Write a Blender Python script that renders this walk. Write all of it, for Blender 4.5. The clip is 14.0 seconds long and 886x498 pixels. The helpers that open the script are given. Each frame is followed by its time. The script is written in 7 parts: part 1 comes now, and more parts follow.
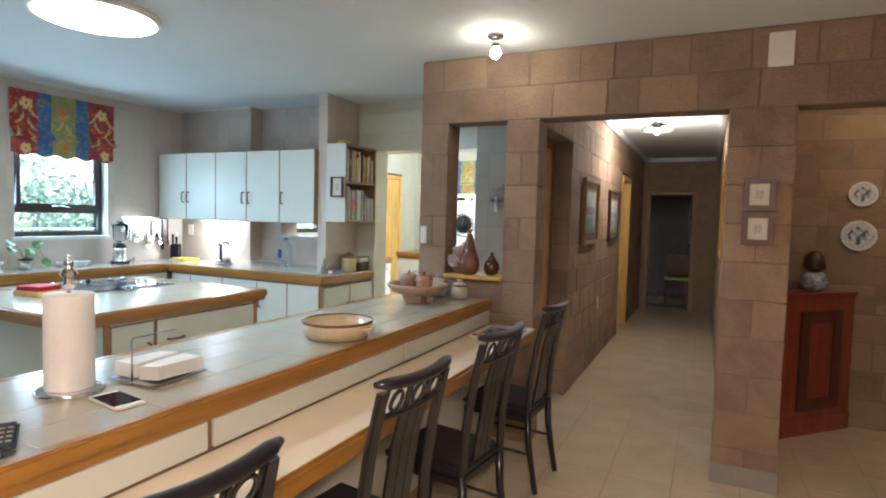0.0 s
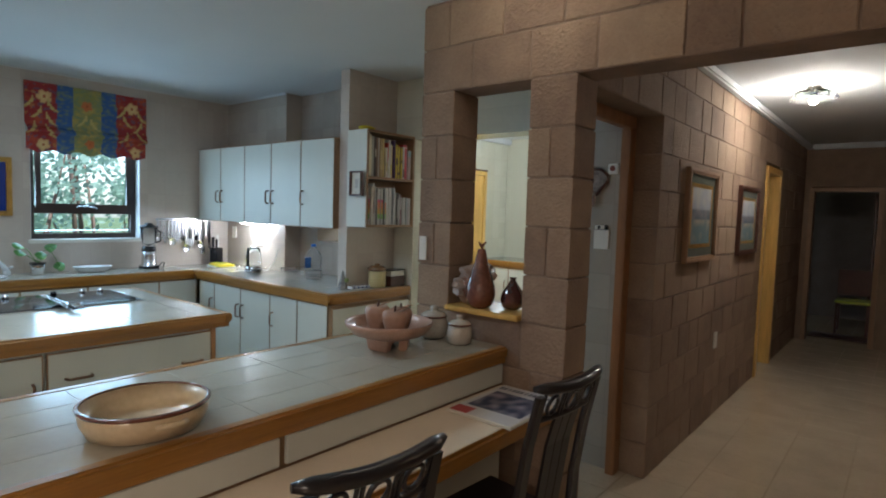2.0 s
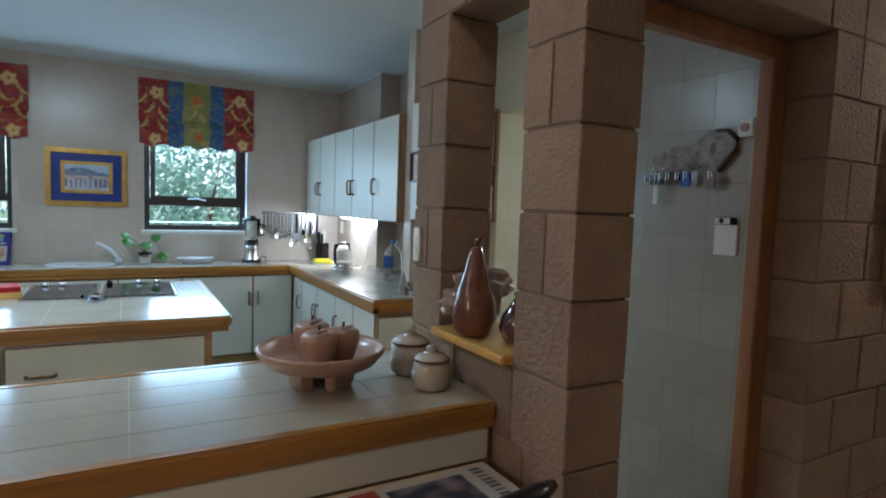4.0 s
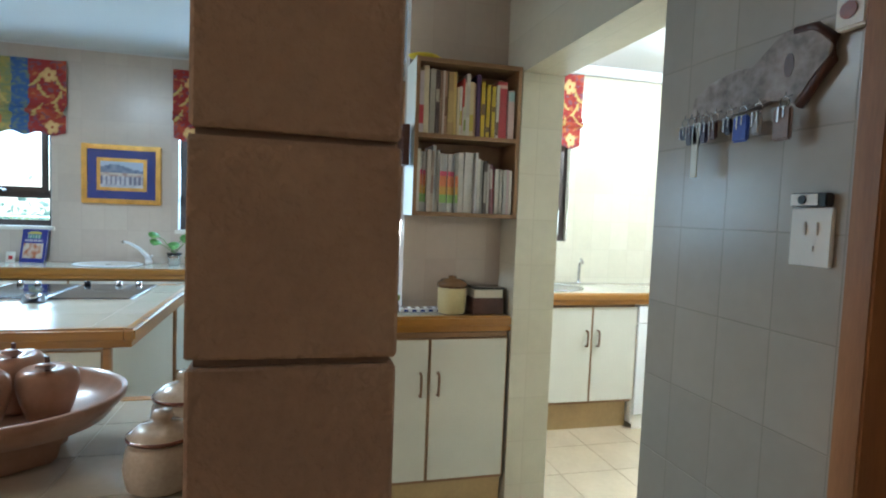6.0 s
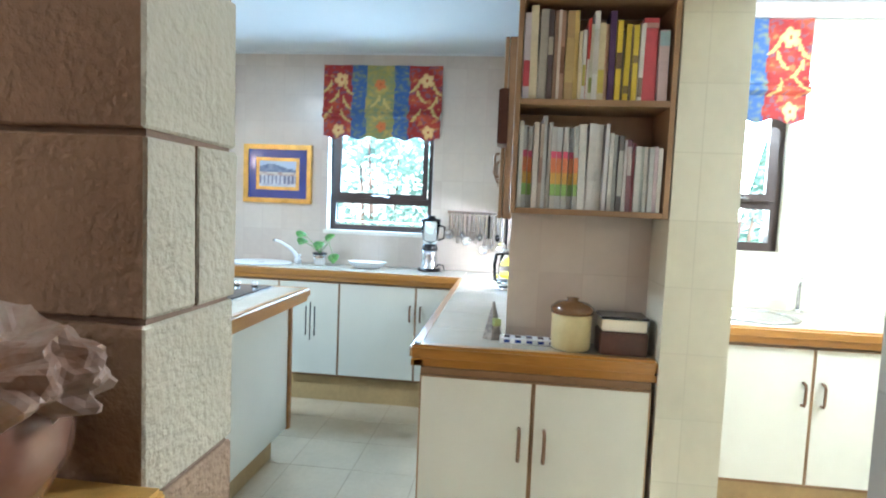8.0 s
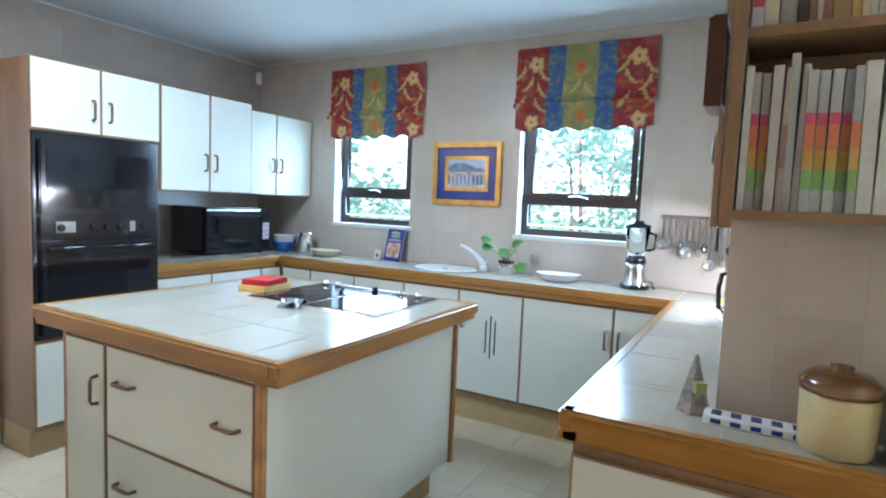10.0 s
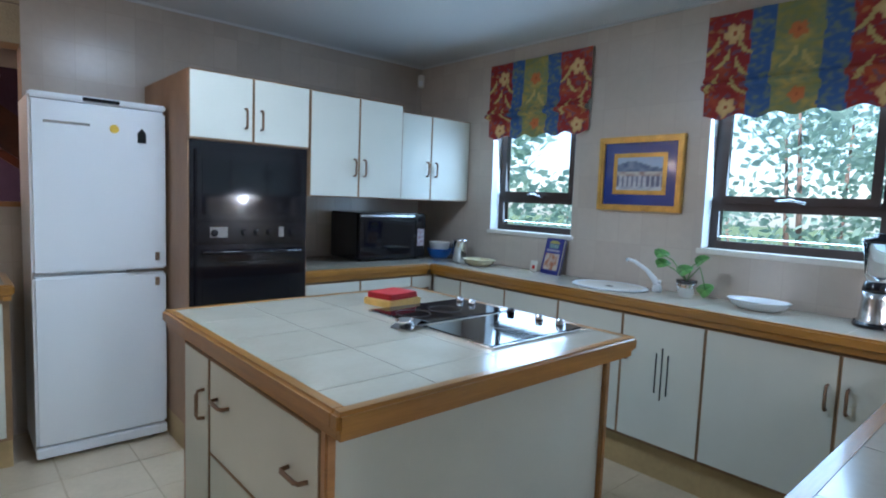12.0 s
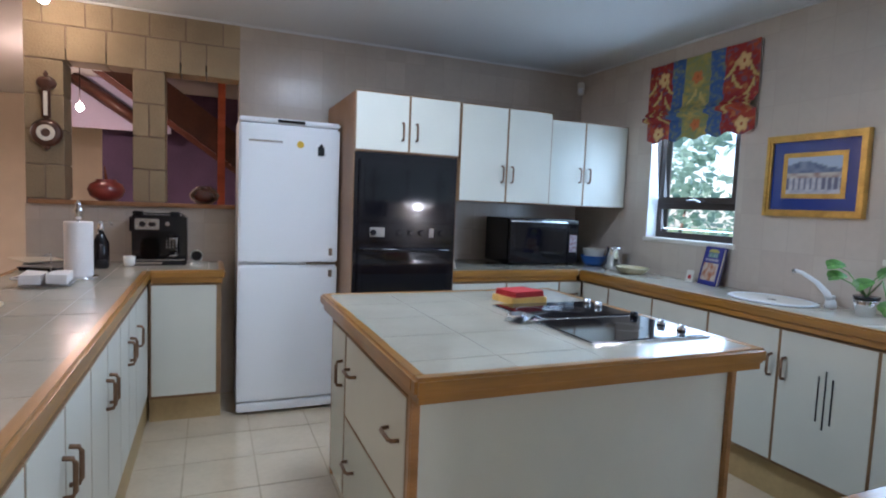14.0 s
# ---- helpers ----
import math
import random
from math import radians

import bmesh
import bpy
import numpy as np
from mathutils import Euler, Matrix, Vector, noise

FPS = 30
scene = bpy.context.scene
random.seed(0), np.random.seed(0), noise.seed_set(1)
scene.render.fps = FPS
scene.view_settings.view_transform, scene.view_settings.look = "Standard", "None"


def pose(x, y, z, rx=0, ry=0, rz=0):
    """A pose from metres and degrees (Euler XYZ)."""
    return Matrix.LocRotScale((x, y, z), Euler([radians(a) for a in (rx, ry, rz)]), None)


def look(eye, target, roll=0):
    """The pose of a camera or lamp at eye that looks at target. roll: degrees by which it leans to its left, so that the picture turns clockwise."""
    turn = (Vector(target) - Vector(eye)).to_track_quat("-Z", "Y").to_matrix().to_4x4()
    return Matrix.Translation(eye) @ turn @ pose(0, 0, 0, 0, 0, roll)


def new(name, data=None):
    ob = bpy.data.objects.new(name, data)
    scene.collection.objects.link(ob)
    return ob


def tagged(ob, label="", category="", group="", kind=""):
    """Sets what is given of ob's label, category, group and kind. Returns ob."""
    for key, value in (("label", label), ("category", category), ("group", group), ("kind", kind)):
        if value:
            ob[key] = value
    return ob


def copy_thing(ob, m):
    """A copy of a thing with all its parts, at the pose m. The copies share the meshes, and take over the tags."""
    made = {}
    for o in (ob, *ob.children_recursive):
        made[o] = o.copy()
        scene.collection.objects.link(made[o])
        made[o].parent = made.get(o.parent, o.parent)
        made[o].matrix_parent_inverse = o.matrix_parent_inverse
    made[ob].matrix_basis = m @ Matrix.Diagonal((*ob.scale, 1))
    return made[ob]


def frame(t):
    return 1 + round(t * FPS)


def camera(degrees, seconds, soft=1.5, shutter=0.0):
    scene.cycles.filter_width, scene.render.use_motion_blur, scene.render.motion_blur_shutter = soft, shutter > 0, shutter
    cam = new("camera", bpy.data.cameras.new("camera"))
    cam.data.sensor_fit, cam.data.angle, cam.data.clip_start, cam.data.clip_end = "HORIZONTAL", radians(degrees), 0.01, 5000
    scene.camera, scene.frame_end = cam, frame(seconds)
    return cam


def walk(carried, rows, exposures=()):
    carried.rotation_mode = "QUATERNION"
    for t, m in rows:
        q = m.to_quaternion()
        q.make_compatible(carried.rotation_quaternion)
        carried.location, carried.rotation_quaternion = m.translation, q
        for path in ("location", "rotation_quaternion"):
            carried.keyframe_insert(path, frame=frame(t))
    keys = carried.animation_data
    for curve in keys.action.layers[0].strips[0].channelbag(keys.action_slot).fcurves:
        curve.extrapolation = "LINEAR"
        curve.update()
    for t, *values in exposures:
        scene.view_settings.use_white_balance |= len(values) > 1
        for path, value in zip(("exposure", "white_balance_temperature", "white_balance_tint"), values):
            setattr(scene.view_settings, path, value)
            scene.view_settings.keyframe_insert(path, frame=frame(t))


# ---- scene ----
cam = camera(76.7, 14.0, soft=2.0)
PATH = [
    (0, (-0.078, -0.311, 1.421), (-0.933, 1.494, 1.306), 1.5),
    (0.5, (0.008, 0.065, 1.44), (-0.938, 1.824, 1.328), 1.8),
    (1, (0.038, 0.413, 1.455), (-0.985, 2.128, 1.336), 1.8),
    (1.5, (0.03, 0.71, 1.466), (-1.116, 2.344, 1.336), 1.8),
    (2, (-0.009, 1.036, 1.476), (-1.287, 2.568, 1.343), 1.8),
    (2.5, (-0.018, 1.353, 1.45), (-1.425, 2.767, 1.316), 1.8),
    (3, (-0.02, 1.629, 1.435), (-1.551, 2.908, 1.301), 1.8),
    (5.5, (-0.393, 2.952, 1.384), (-2.294, 3.555, 1.242), 2.2),
    (6, (-0.527, 3.156, 1.361), (-2.456, 3.669, 1.237), 2.2),
    (6.5, (-0.656, 3.338, 1.361), (-2.62, 3.692, 1.229), 2.4),
    (7, (-0.807, 3.456, 1.36), (-2.794, 3.628, 1.217), 2.4),
    (7.5, (-0.958, 3.548, 1.353), (-2.953, 3.531, 1.215), 2.4),
    (8, (-1.111, 3.63, 1.358), (-3.093, 3.409, 1.212), 2.4),
    (10.5, (-1.809, 3.699, 1.363), (-3.453, 2.573, 1.193), 2.3),
    (11, (-1.928, 3.669, 1.364), (-3.474, 2.412, 1.193), 2.2),
    (11.5, (-2.047, 3.631, 1.365), (-3.495, 2.263, 1.19), 2.3),
    (12, (-2.142, 3.614, 1.374), (-3.467, 2.126, 1.195), 2.2),
    (12.5, (-2.237, 3.629, 1.365), (-3.4, 2.013, 1.187), 2.1),
    (13, (-2.282, 3.681, 1.35), (-3.286, 1.96, 1.174), 2.2),
    (13.5, (-2.293, 3.773, 1.342), (-3.164, 1.98, 1.174), 2.2),
    (14, (-2.291, 3.873, 1.34), (-3.057, 2.033, 1.178), 2.3),
]
EXPOSURES = [(0.0, 1.98, 5550, 7), (0.5, 1.74, 5500, 6), (1.0, 1.46, 5500, 6), (2.0, 1.11, 5450, 7), (3.0, 1.17, 5350, 7), (5.5, 1.62, 5300, 6),
             (6.5, 2.15, 5550, 7), (7.5, 2.46, 5400, 7), (8.0, 2.68, 5350, 9), (10.5, 2.03, 5300, 12), (11.5, 1.58, 5250, 13), (12.5, 1.14, 5350, 14), (13.0, 1.2, 5400, 15), (14.0, 1.36, 5600, 20)]
walk(cam, [(t, look(eye, target, roll)) for t, eye, target, roll in PATH], EXPOSURES)

# ---- world and lights ----
world = bpy.data.worlds.new("sky")
scene.world = world
world.use_nodes = True
sky = world.node_tree.nodes.new("ShaderNodeTexSky")
sky.sky_type, sky.sun_disc = "NISHITA", False
sky.sun_elevation, sky.sun_rotation = radians(55), radians(103)
world.node_tree.nodes["Background"].inputs[1].default_value = 0.15
world.node_tree.links.new(sky.outputs[0], world.node_tree.nodes["Background"].inputs[0])


def lamp(name, kind, place, power, color, size=0.1, target=None, size_y=None):
    data = bpy.data.lights.new(name, kind)
    data.energy, data.color = power, color
    ob = new(name, data)
    ob.matrix_world = look(place, target) if target else pose(*place)
    if kind == "AREA":
        data.size = size
        if size_y:
            data.shape, data.size_y = "RECTANGLE", size_y
    elif kind == "SUN":
        data.angle = radians(0.5)
    else:
        data.shadow_soft_size = size
    return ob


SUN = lamp("sun", "SUN", (-20, 5, 20), 5.0, (1, 0.95, 0.88), target=(-33, 2, 0))
WARM, COOL, DAY = (1.0, 0.76, 0.54), (0.78, 0.95, 1.0), (0.62, 0.85, 1.0)
ring = lamp("ceiling_ring_light", "AREA", (-3.05, 1.62, 2.385), 5.2, COOL, 0.52)
ring.data.shape = "DISK"
lamp("bar_spot_light", "POINT", (-1.21, 2.70, 2.33), 0.95, WARM, 0.03)
lamp("bar_spot_light_b", "POINT", (-1.46, 0.20, 2.33), 3.9, (1.0, 0.66, 0.40), 0.03)
lamp("hall_light", "POINT", (-0.605, 5.8, 2.28), 12, (1.0, 0.84, 0.66), 0.04)
lamp("under_cabinet_light", "POINT", (-4.56, 3.80, 1.285), 3.4, (0.95, 0.97, 1.0), 0.03)
lamp("window_daylight", "AREA", (-5.23, 1.03, 1.6), 6.5, DAY, 0.75, (-4.0, 1.03, 1.45), 0.75)
lamp("window_daylight_b", "AREA", (-5.23, 2.66, 1.6), 6.5, DAY, 0.75, (-4.0, 2.66, 1.45), 0.75)
lamp("scullery_daylight", "AREA", (-4.33, 4.80, 1.7), 7, (0.85, 1.0, 0.95), 0.4, (-3.0, 5.2, 1.2), 0.9)
# point lamp without a fixture, added to fill the scullery with white light
lamp("scullery_ceiling_light", "POINT", (-2.9, 5.7, 2.25), 26, (1.0, 1.0, 0.92), 0.1)
# unseen area lamp, added to brighten the bar, table and floor
lamp("dining_ceiling_light", "AREA", (0.4, -0.9, 2.05), 29, (1.0, 0.76, 0.56), 0.5)
# unseen point lamp, added to give the recess its yellowish brightness
lamp("recess_spot_light", "POINT", (1.15, 3.8, 2.3), 2.8, (1.0, 0.74, 0.42), 0.04)
lamp("stair_hall_light", "POINT", (-1.30, -1.55, 2.0), 9, (1.0, 0.60, 0.44), 0.04)

# ---- materials ----


def mat(name, color, rough=0.5, var=0.12, scale=6.0, fine=60.0, bump=0.1, metal=0.0, coat=0.0, random=0.0, second=None, stretch=(1, 1, 1), emit=None, alpha=None, trans=0.0, dist=0.002, place=False, thin=0.0):
    """A principled surface with variation at two scales in real size, and a fine relief."""
    m = bpy.data.materials.new(name)
    m.use_nodes = True
    nt = m.node_tree
    b = nt.nodes["Principled BSDF"]
    b.inputs["Roughness"].default_value = rough
    b.inputs["Metallic"].default_value = metal
    b.inputs["Coat Weight"].default_value = coat
    b.inputs["Coat Roughness"].default_value = 0.08
    b.inputs["Transmission Weight"].default_value = trans
    tc = nt.nodes.new("ShaderNodeTexCoord")
    mp = nt.nodes.new("ShaderNodeMapping")
    mp.inputs["Scale"].default_value = stretch
    nt.links.new(nt.nodes.new("ShaderNodeNewGeometry").outputs["Position"] if place else tc.outputs["Object"], mp.inputs[0])
    n1, n2 = nt.nodes.new("ShaderNodeTexNoise"), nt.nodes.new("ShaderNodeTexNoise")
    n1.inputs["Scale"].default_value, n2.inputs["Scale"].default_value = scale, fine
    n1.inputs["Detail"].default_value = 5
    nt.links.new(mp.outputs[0], n1.inputs[0])
    nt.links.new(mp.outputs[0], n2.inputs[0])
    add = nt.nodes.new("ShaderNodeMath")
    add.operation = "MULTIPLY_ADD"
    nt.links.new(n2.outputs[0], add.inputs[0])
    add.inputs[1].default_value = 0.4
    nt.links.new(n1.outputs[0], add.inputs[2])
    ramp = nt.nodes.new("ShaderNodeMapRange")
    ramp.inputs[1].default_value, ramp.inputs[2].default_value = 0.45, 0.95
    nt.links.new(add.outputs[0], ramp.inputs[0])
    fac = ramp.outputs[0]
    if random:
        oi = nt.nodes.new("ShaderNodeObjectInfo")
        mix = nt.nodes.new("ShaderNodeMix")
        mix.inputs[0].default_value = random
        nt.links.new(fac, mix.inputs[2])
        nt.links.new(oi.outputs["Random"], mix.inputs[3])
        fac = mix.outputs[0]
    col = nt.nodes.new("ShaderNodeMix")
    col.data_type = "RGBA"
    col.inputs[6].default_value = (*[c * (1 - var) for c in color], 1)
    hi = second or [min(1, c * (1 + var)) for c in color]
    col.inputs[7].default_value = (*hi, 1)
    nt.links.new(fac, col.inputs[0])
    nt.links.new(col.outputs[2], b.inputs["Base Color"])
    if bump:
        bp = nt.nodes.new("ShaderNodeBump")
        bp.inputs["Strength"].default_value, bp.inputs["Distance"].default_value = bump, dist
        nt.links.new(n2.outputs[0], bp.inputs["Height"])
        nt.links.new(bp.outputs[0], b.inputs["Normal"])
    if emit:
        b.inputs["Emission Color"].default_value = (*color, 1)
        b.inputs["Emission Strength"].default_value = emit
    if thin:
        tl, ms = nt.nodes.new("ShaderNodeBsdfTranslucent"), nt.nodes.new("ShaderNodeMixShader")
        ms.inputs[0].default_value = thin
        nt.links.new(col.outputs[2], tl.inputs[0])
        nt.links.new(b.outputs[0], ms.inputs[1])
        nt.links.new(tl.outputs[0], ms.inputs[2])
        nt.links.new(ms.outputs[0], nt.nodes["Material Output"].inputs[0])
    if alpha is not None:
        b.inputs["Alpha"].default_value = alpha
    return m


def wall_tiles(name, color, grout, w, h, axis, rough=0.25, z0=0.12, u0=0.0, depth=0.35):
    """Glazed wall tiles: joints recessed by relief, each tile a little different. axis: the horizontal one along the wall."""
    m = mat(name, color, rough, 0.06, 3.0, 25.0, 0.0)
    nt = m.node_tree
    b = nt.nodes["Principled BSDF"]
    tc, sep, comb = nt.nodes.new("ShaderNodeTexCoord"), nt.nodes.new("ShaderNodeSeparateXYZ"), nt.nodes.new("ShaderNodeCombineXYZ")
    nt.links.new(tc.outputs["Object"], sep.inputs[0])
    for src, off, k in ((axis, u0, 0), ("Z", z0, 1)):
        a = nt.nodes.new("ShaderNodeMath")
        a.operation = "ADD"
        a.inputs[1].default_value = -off
        nt.links.new(sep.outputs[src], a.inputs[0])
        nt.links.new(a.outputs[0], comb.inputs[k])
    br = nt.nodes.new("ShaderNodeTexBrick")
    br.offset = 0.0
    br.inputs["Scale"].default_value = 1.0
    br.inputs["Mortar Size"].default_value = 0.0022
    br.inputs["Mortar Smooth"].default_value = 0.6
    br.inputs["Brick Width"].default_value, br.inputs["Row Height"].default_value = w, h
    br.inputs["Color1"].default_value = (0.42, 0.42, 0.42, 1)
    br.inputs["Color2"].default_value = (0.58, 0.58, 0.58, 1)
    nt.links.new(comb.outputs[0], br.inputs["Vector"])
    old = b.inputs["Base Color"].links[0].from_socket
    ov = nt.nodes.new("ShaderNodeMix")
    ov.data_type, ov.blend_type = "RGBA", "OVERLAY"
    ov.inputs[0].default_value = 0.35
    nt.links.new(old, ov.inputs[6])
    nt.links.new(br.outputs["Color"], ov.inputs[7])
    mx = nt.nodes.new("ShaderNodeMix")
    mx.data_type = "RGBA"
    mx.inputs[7].default_value = (*grout, 1)
    nt.links.new(ov.outputs[2], mx.inputs[6])
    nt.links.new(br.outputs["Fac"], mx.inputs[0])
    nt.links.new(mx.outputs[2], b.inputs["Base Color"])
    inv = nt.nodes.new("ShaderNodeMath")
    inv.operation = "SUBTRACT"
    inv.inputs[0].default_value = 1
    nt.links.new(br.outputs["Fac"], inv.inputs[1])
    bp = nt.nodes.new("ShaderNodeBump")
    bp.inputs["Strength"].default_value, bp.inputs["Distance"].default_value = depth, 0.003
    nt.links.new(inv.outputs[0], bp.inputs["Height"])
    nt.links.new(bp.outputs[0], b.inputs["Normal"])
    return m


M = dict(
    ceiling=mat("ceiling_paint", (0.62, 0.64, 0.65), 0.85, 0.03, 1.5, 90, 0.1),
    block=mat("concrete_block", (0.215, 0.138, 0.098), 0.88, 0.16, 7.0, 85, 1.0, random=0.5, second=(0.345, 0.245, 0.162), dist=0.006, place=True),
    block_tan=mat("tan_block", (0.27, 0.20, 0.12), 0.8, 0.14, 7.0, 85, 0.7, random=0.5, second=(0.36, 0.275, 0.165), dist=0.004, place=True),
    block_cream=mat("painted_block", (0.43, 0.40, 0.31), 0.7, 0.12, 8.0, 80, 1.0, random=0.3, dist=0.006, place=True),
    mortar=mat("mortar", (0.22, 0.155, 0.115), 0.95, 0.15, 9, 120, 0.6),
    plaster=mat("cream_plaster", (0.62, 0.56, 0.46), 0.8, 0.08, 3, 70, 0.3),
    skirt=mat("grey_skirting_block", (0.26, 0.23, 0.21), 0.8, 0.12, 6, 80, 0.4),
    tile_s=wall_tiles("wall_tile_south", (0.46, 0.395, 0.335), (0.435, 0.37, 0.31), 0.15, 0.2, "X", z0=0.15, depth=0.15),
    # same tile as the south one, colour lightened to stand in for window bounce
    tile_w_lit=wall_tiles("wall_tile_west_lit", (0.56, 0.49, 0.425), (0.535, 0.465, 0.40), 0.15, 0.2, "Y", z0=0.15, depth=0.15),
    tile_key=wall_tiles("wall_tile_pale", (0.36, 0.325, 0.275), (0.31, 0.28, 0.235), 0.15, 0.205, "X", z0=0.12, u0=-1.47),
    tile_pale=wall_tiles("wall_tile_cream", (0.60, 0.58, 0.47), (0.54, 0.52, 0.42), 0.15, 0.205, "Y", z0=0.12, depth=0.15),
    floor_tile=mat("floor_tile", (0.60, 0.50, 0.36), 0.18, 0.10, 4.5, 40, 0.06, coat=0.5, random=0.2, place=True),
    grout=mat("floor_grout", (0.38, 0.305, 0.205), 0.9, 0.15, 10, 90, 0.3),
    top_tile=mat("counter_tile", (0.46, 0.43, 0.355), 0.2, 0.08, 5, 60, 0.03, coat=0.35, random=0.10, place=True),
    top_grout=mat("counter_grout", (0.47, 0.44, 0.37), 0.7, 0.1, 10, 90, 0.2),
    laminate=mat("cream_laminate", (0.62, 0.62, 0.55), 0.42, 0.03, 4, 200, 0.08),
    table=mat("table_laminate", (0.74, 0.62, 0.47), 0.25, 0.05, 4, 120, 0.05),
    oak=mat("oiled_oak", (0.36, 0.17, 0.055), 0.3, 0.25, 3, 40, 0.12, coat=0.4, stretch=(1, 1, 6)),
    oak_x=mat("oak_edge_x", (0.33, 0.150, 0.022), 0.32, 0.28, 3, 30, 0.12, coat=0.3, stretch=(0.6, 8, 8)),
    oak_y=mat("oak_edge_y", (0.33, 0.150, 0.022), 0.32, 0.28, 3, 30, 0.12, coat=0.3, stretch=(8, 0.6, 8)),
    trim=mat("cabinet_trim", (0.28, 0.17, 0.085), 0.45, 0.2, 5, 60, 0.1),
    side=mat("cabinet_side", (0.33, 0.20, 0.115), 0.5, 0.2, 4, 50, 0.1, stretch=(1, 1, 0.3)),
    plinth=mat("plinth_board", (0.42, 0.30, 0.14), 0.5, 0.15, 4, 50, 0.1),
    handle=mat("bronze_handle", (0.20, 0.115, 0.065), 0.35, 0.15, 20, 200, 0.05, metal=0.4),
    white=mat("white_enamel", (0.80, 0.83, 0.86), 0.3, 0.02, 2, 150, 0.04),
    white_plastic=mat("white_plastic", (0.74, 0.72, 0.66), 0.4, 0.03, 20, 200, 0.03),
    black=mat("black_enamel", (0.010, 0.009, 0.012), 0.12, 0.2, 6, 120, 0.03),
    blackglass=mat("black_glass", (0.006, 0.006, 0.009), 0.06, 0.1, 4, 90, 0.0),
    chairblack=mat("black_chair_lacquer", (0.008, 0.006, 0.008), 0.3, 0.3, 10, 90, 0.1, coat=0.12),
    vinyl=mat("black_vinyl", (0.012, 0.010, 0.013), 0.4, 0.25, 12, 150, 0.4),
    steel=mat("brushed_steel", (0.62, 0.63, 0.65), 0.22, 0.1, 8, 120, 0.05, metal=1.0),
    chrome=mat("chrome", (0.8, 0.8, 0.82), 0.08, 0.04, 8, 90, 0.0, metal=1.0),
    frame=mat("dark_window_frame", (0.045, 0.028, 0.024), 0.4, 0.2, 8, 90, 0.1),
    door_wood=mat("door_frame_timber", (0.30, 0.14, 0.055), 0.45, 0.25, 4, 40, 0.15, stretch=(5, 5, 0.6)),
    pine=mat("yellow_pine", (0.62, 0.38, 0.10), 0.35, 0.2, 3, 30, 0.1, stretch=(5, 5, 0.5)),
    gold=mat("gilt_frame", (0.60, 0.38, 0.10), 0.3, 0.25, 15, 80, 0.3, metal=0.7),
    darkred=mat("red_lacquered_wood", (0.22, 0.045, 0.022), 0.3, 0.3, 4, 40, 0.15, coat=0.4, stretch=(4, 4, 0.6)),
    darkwood=mat("dark_wood", (0.075, 0.028, 0.018), 0.35, 0.3, 6, 50, 0.15),
    red=mat("red_cloth", (0.45, 0.02, 0.025), 0.7, 0.1, 20, 200, 0.3),
    lampwhite=mat("lit_diffuser", (0.93, 0.98, 1.0), 0.5, 0.0, 5, 50, 0.0, emit=5.0),
    bulb=mat("lit_bulb", (1.0, 0.85, 0.6), 0.5, 0.0, 5, 50, 0.0, emit=40.0),
    strip=mat("lit_strip", (1.0, 0.97, 0.9), 0.5, 0.0, 5, 50, 0.0, emit=25.0),
    # leaf colour raised past real foliage to stand in for glaring daylight
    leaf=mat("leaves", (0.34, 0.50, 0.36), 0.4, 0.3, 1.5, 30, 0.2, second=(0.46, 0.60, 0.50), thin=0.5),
    grass=mat("lawn", (0.08, 0.12, 0.04), 0.9, 0.4, 2, 40, 0.4),
    bark=mat("bark", (0.16, 0.11, 0.08), 0.9, 0.3, 8, 60, 0.6),
)

# ---- shapes ----


def box(bm, x0, x1, y0, y1, z0, z1, bevel=0.0, seg=2):
    r = bmesh.ops.create_cube(bm, size=1.0)
    bmesh.ops.scale(bm, vec=(x1 - x0, y1 - y0, z1 - z0), verts=r["verts"])
    bmesh.ops.translate(bm, vec=((x0 + x1) / 2, (y0 + y1) / 2, (z0 + z1) / 2), verts=r["verts"])
    if bevel:
        es = {e for v in r["verts"] for e in v.link_edges}
        bmesh.ops.bevel(bm, geom=list(es), offset=bevel, segments=seg, affect="EDGES")
    return bm


def boxes(*rows, bevel=0.0):
    bm = bmesh.new()
    for row in rows:
        box(bm, *row, bevel=bevel)
    return bm


def tube(bm, points, radius, sides=8, closed=False, flat=1.0):
    """A round bar along points; radius may be a list."""
    pts = [Vector(p) for p in points]
    n = len(pts)
    rings = []
    up = Vector((0, 0, 1))
    for i, p in enumerate(pts):
        a, b = (pts[(i - 1) % n], pts[(i + 1) % n]) if closed else (pts[max(i - 1, 0)], pts[min(i + 1, n - 1)])
        d = (b - a).normalized()
        u = up if abs(d.dot(up)) < 0.95 else Vector((1, 0, 0))
        s = d.cross(u).normalized()
        w = s.cross(d).normalized()
        r = radius[i] if isinstance(radius, (list, tuple)) else radius
        rings.append([bm.verts.new(p + s * r * math.cos(2 * math.pi * k / sides) + w * r * flat * math.sin(2 * math.pi * k / sides)) for k in range(sides)])
    for i in range(n if closed else n - 1):
        A, B = rings[i], rings[(i + 1) % n]
        for k in range(sides):
            f = bm.faces.new((A[k], A[(k + 1) % sides], B[(k + 1) % sides], B[k]))
            f.smooth = True
    if not closed:
        bm.faces.new(rings[0][::-1])
        bm.faces.new(rings[-1])
    return bm


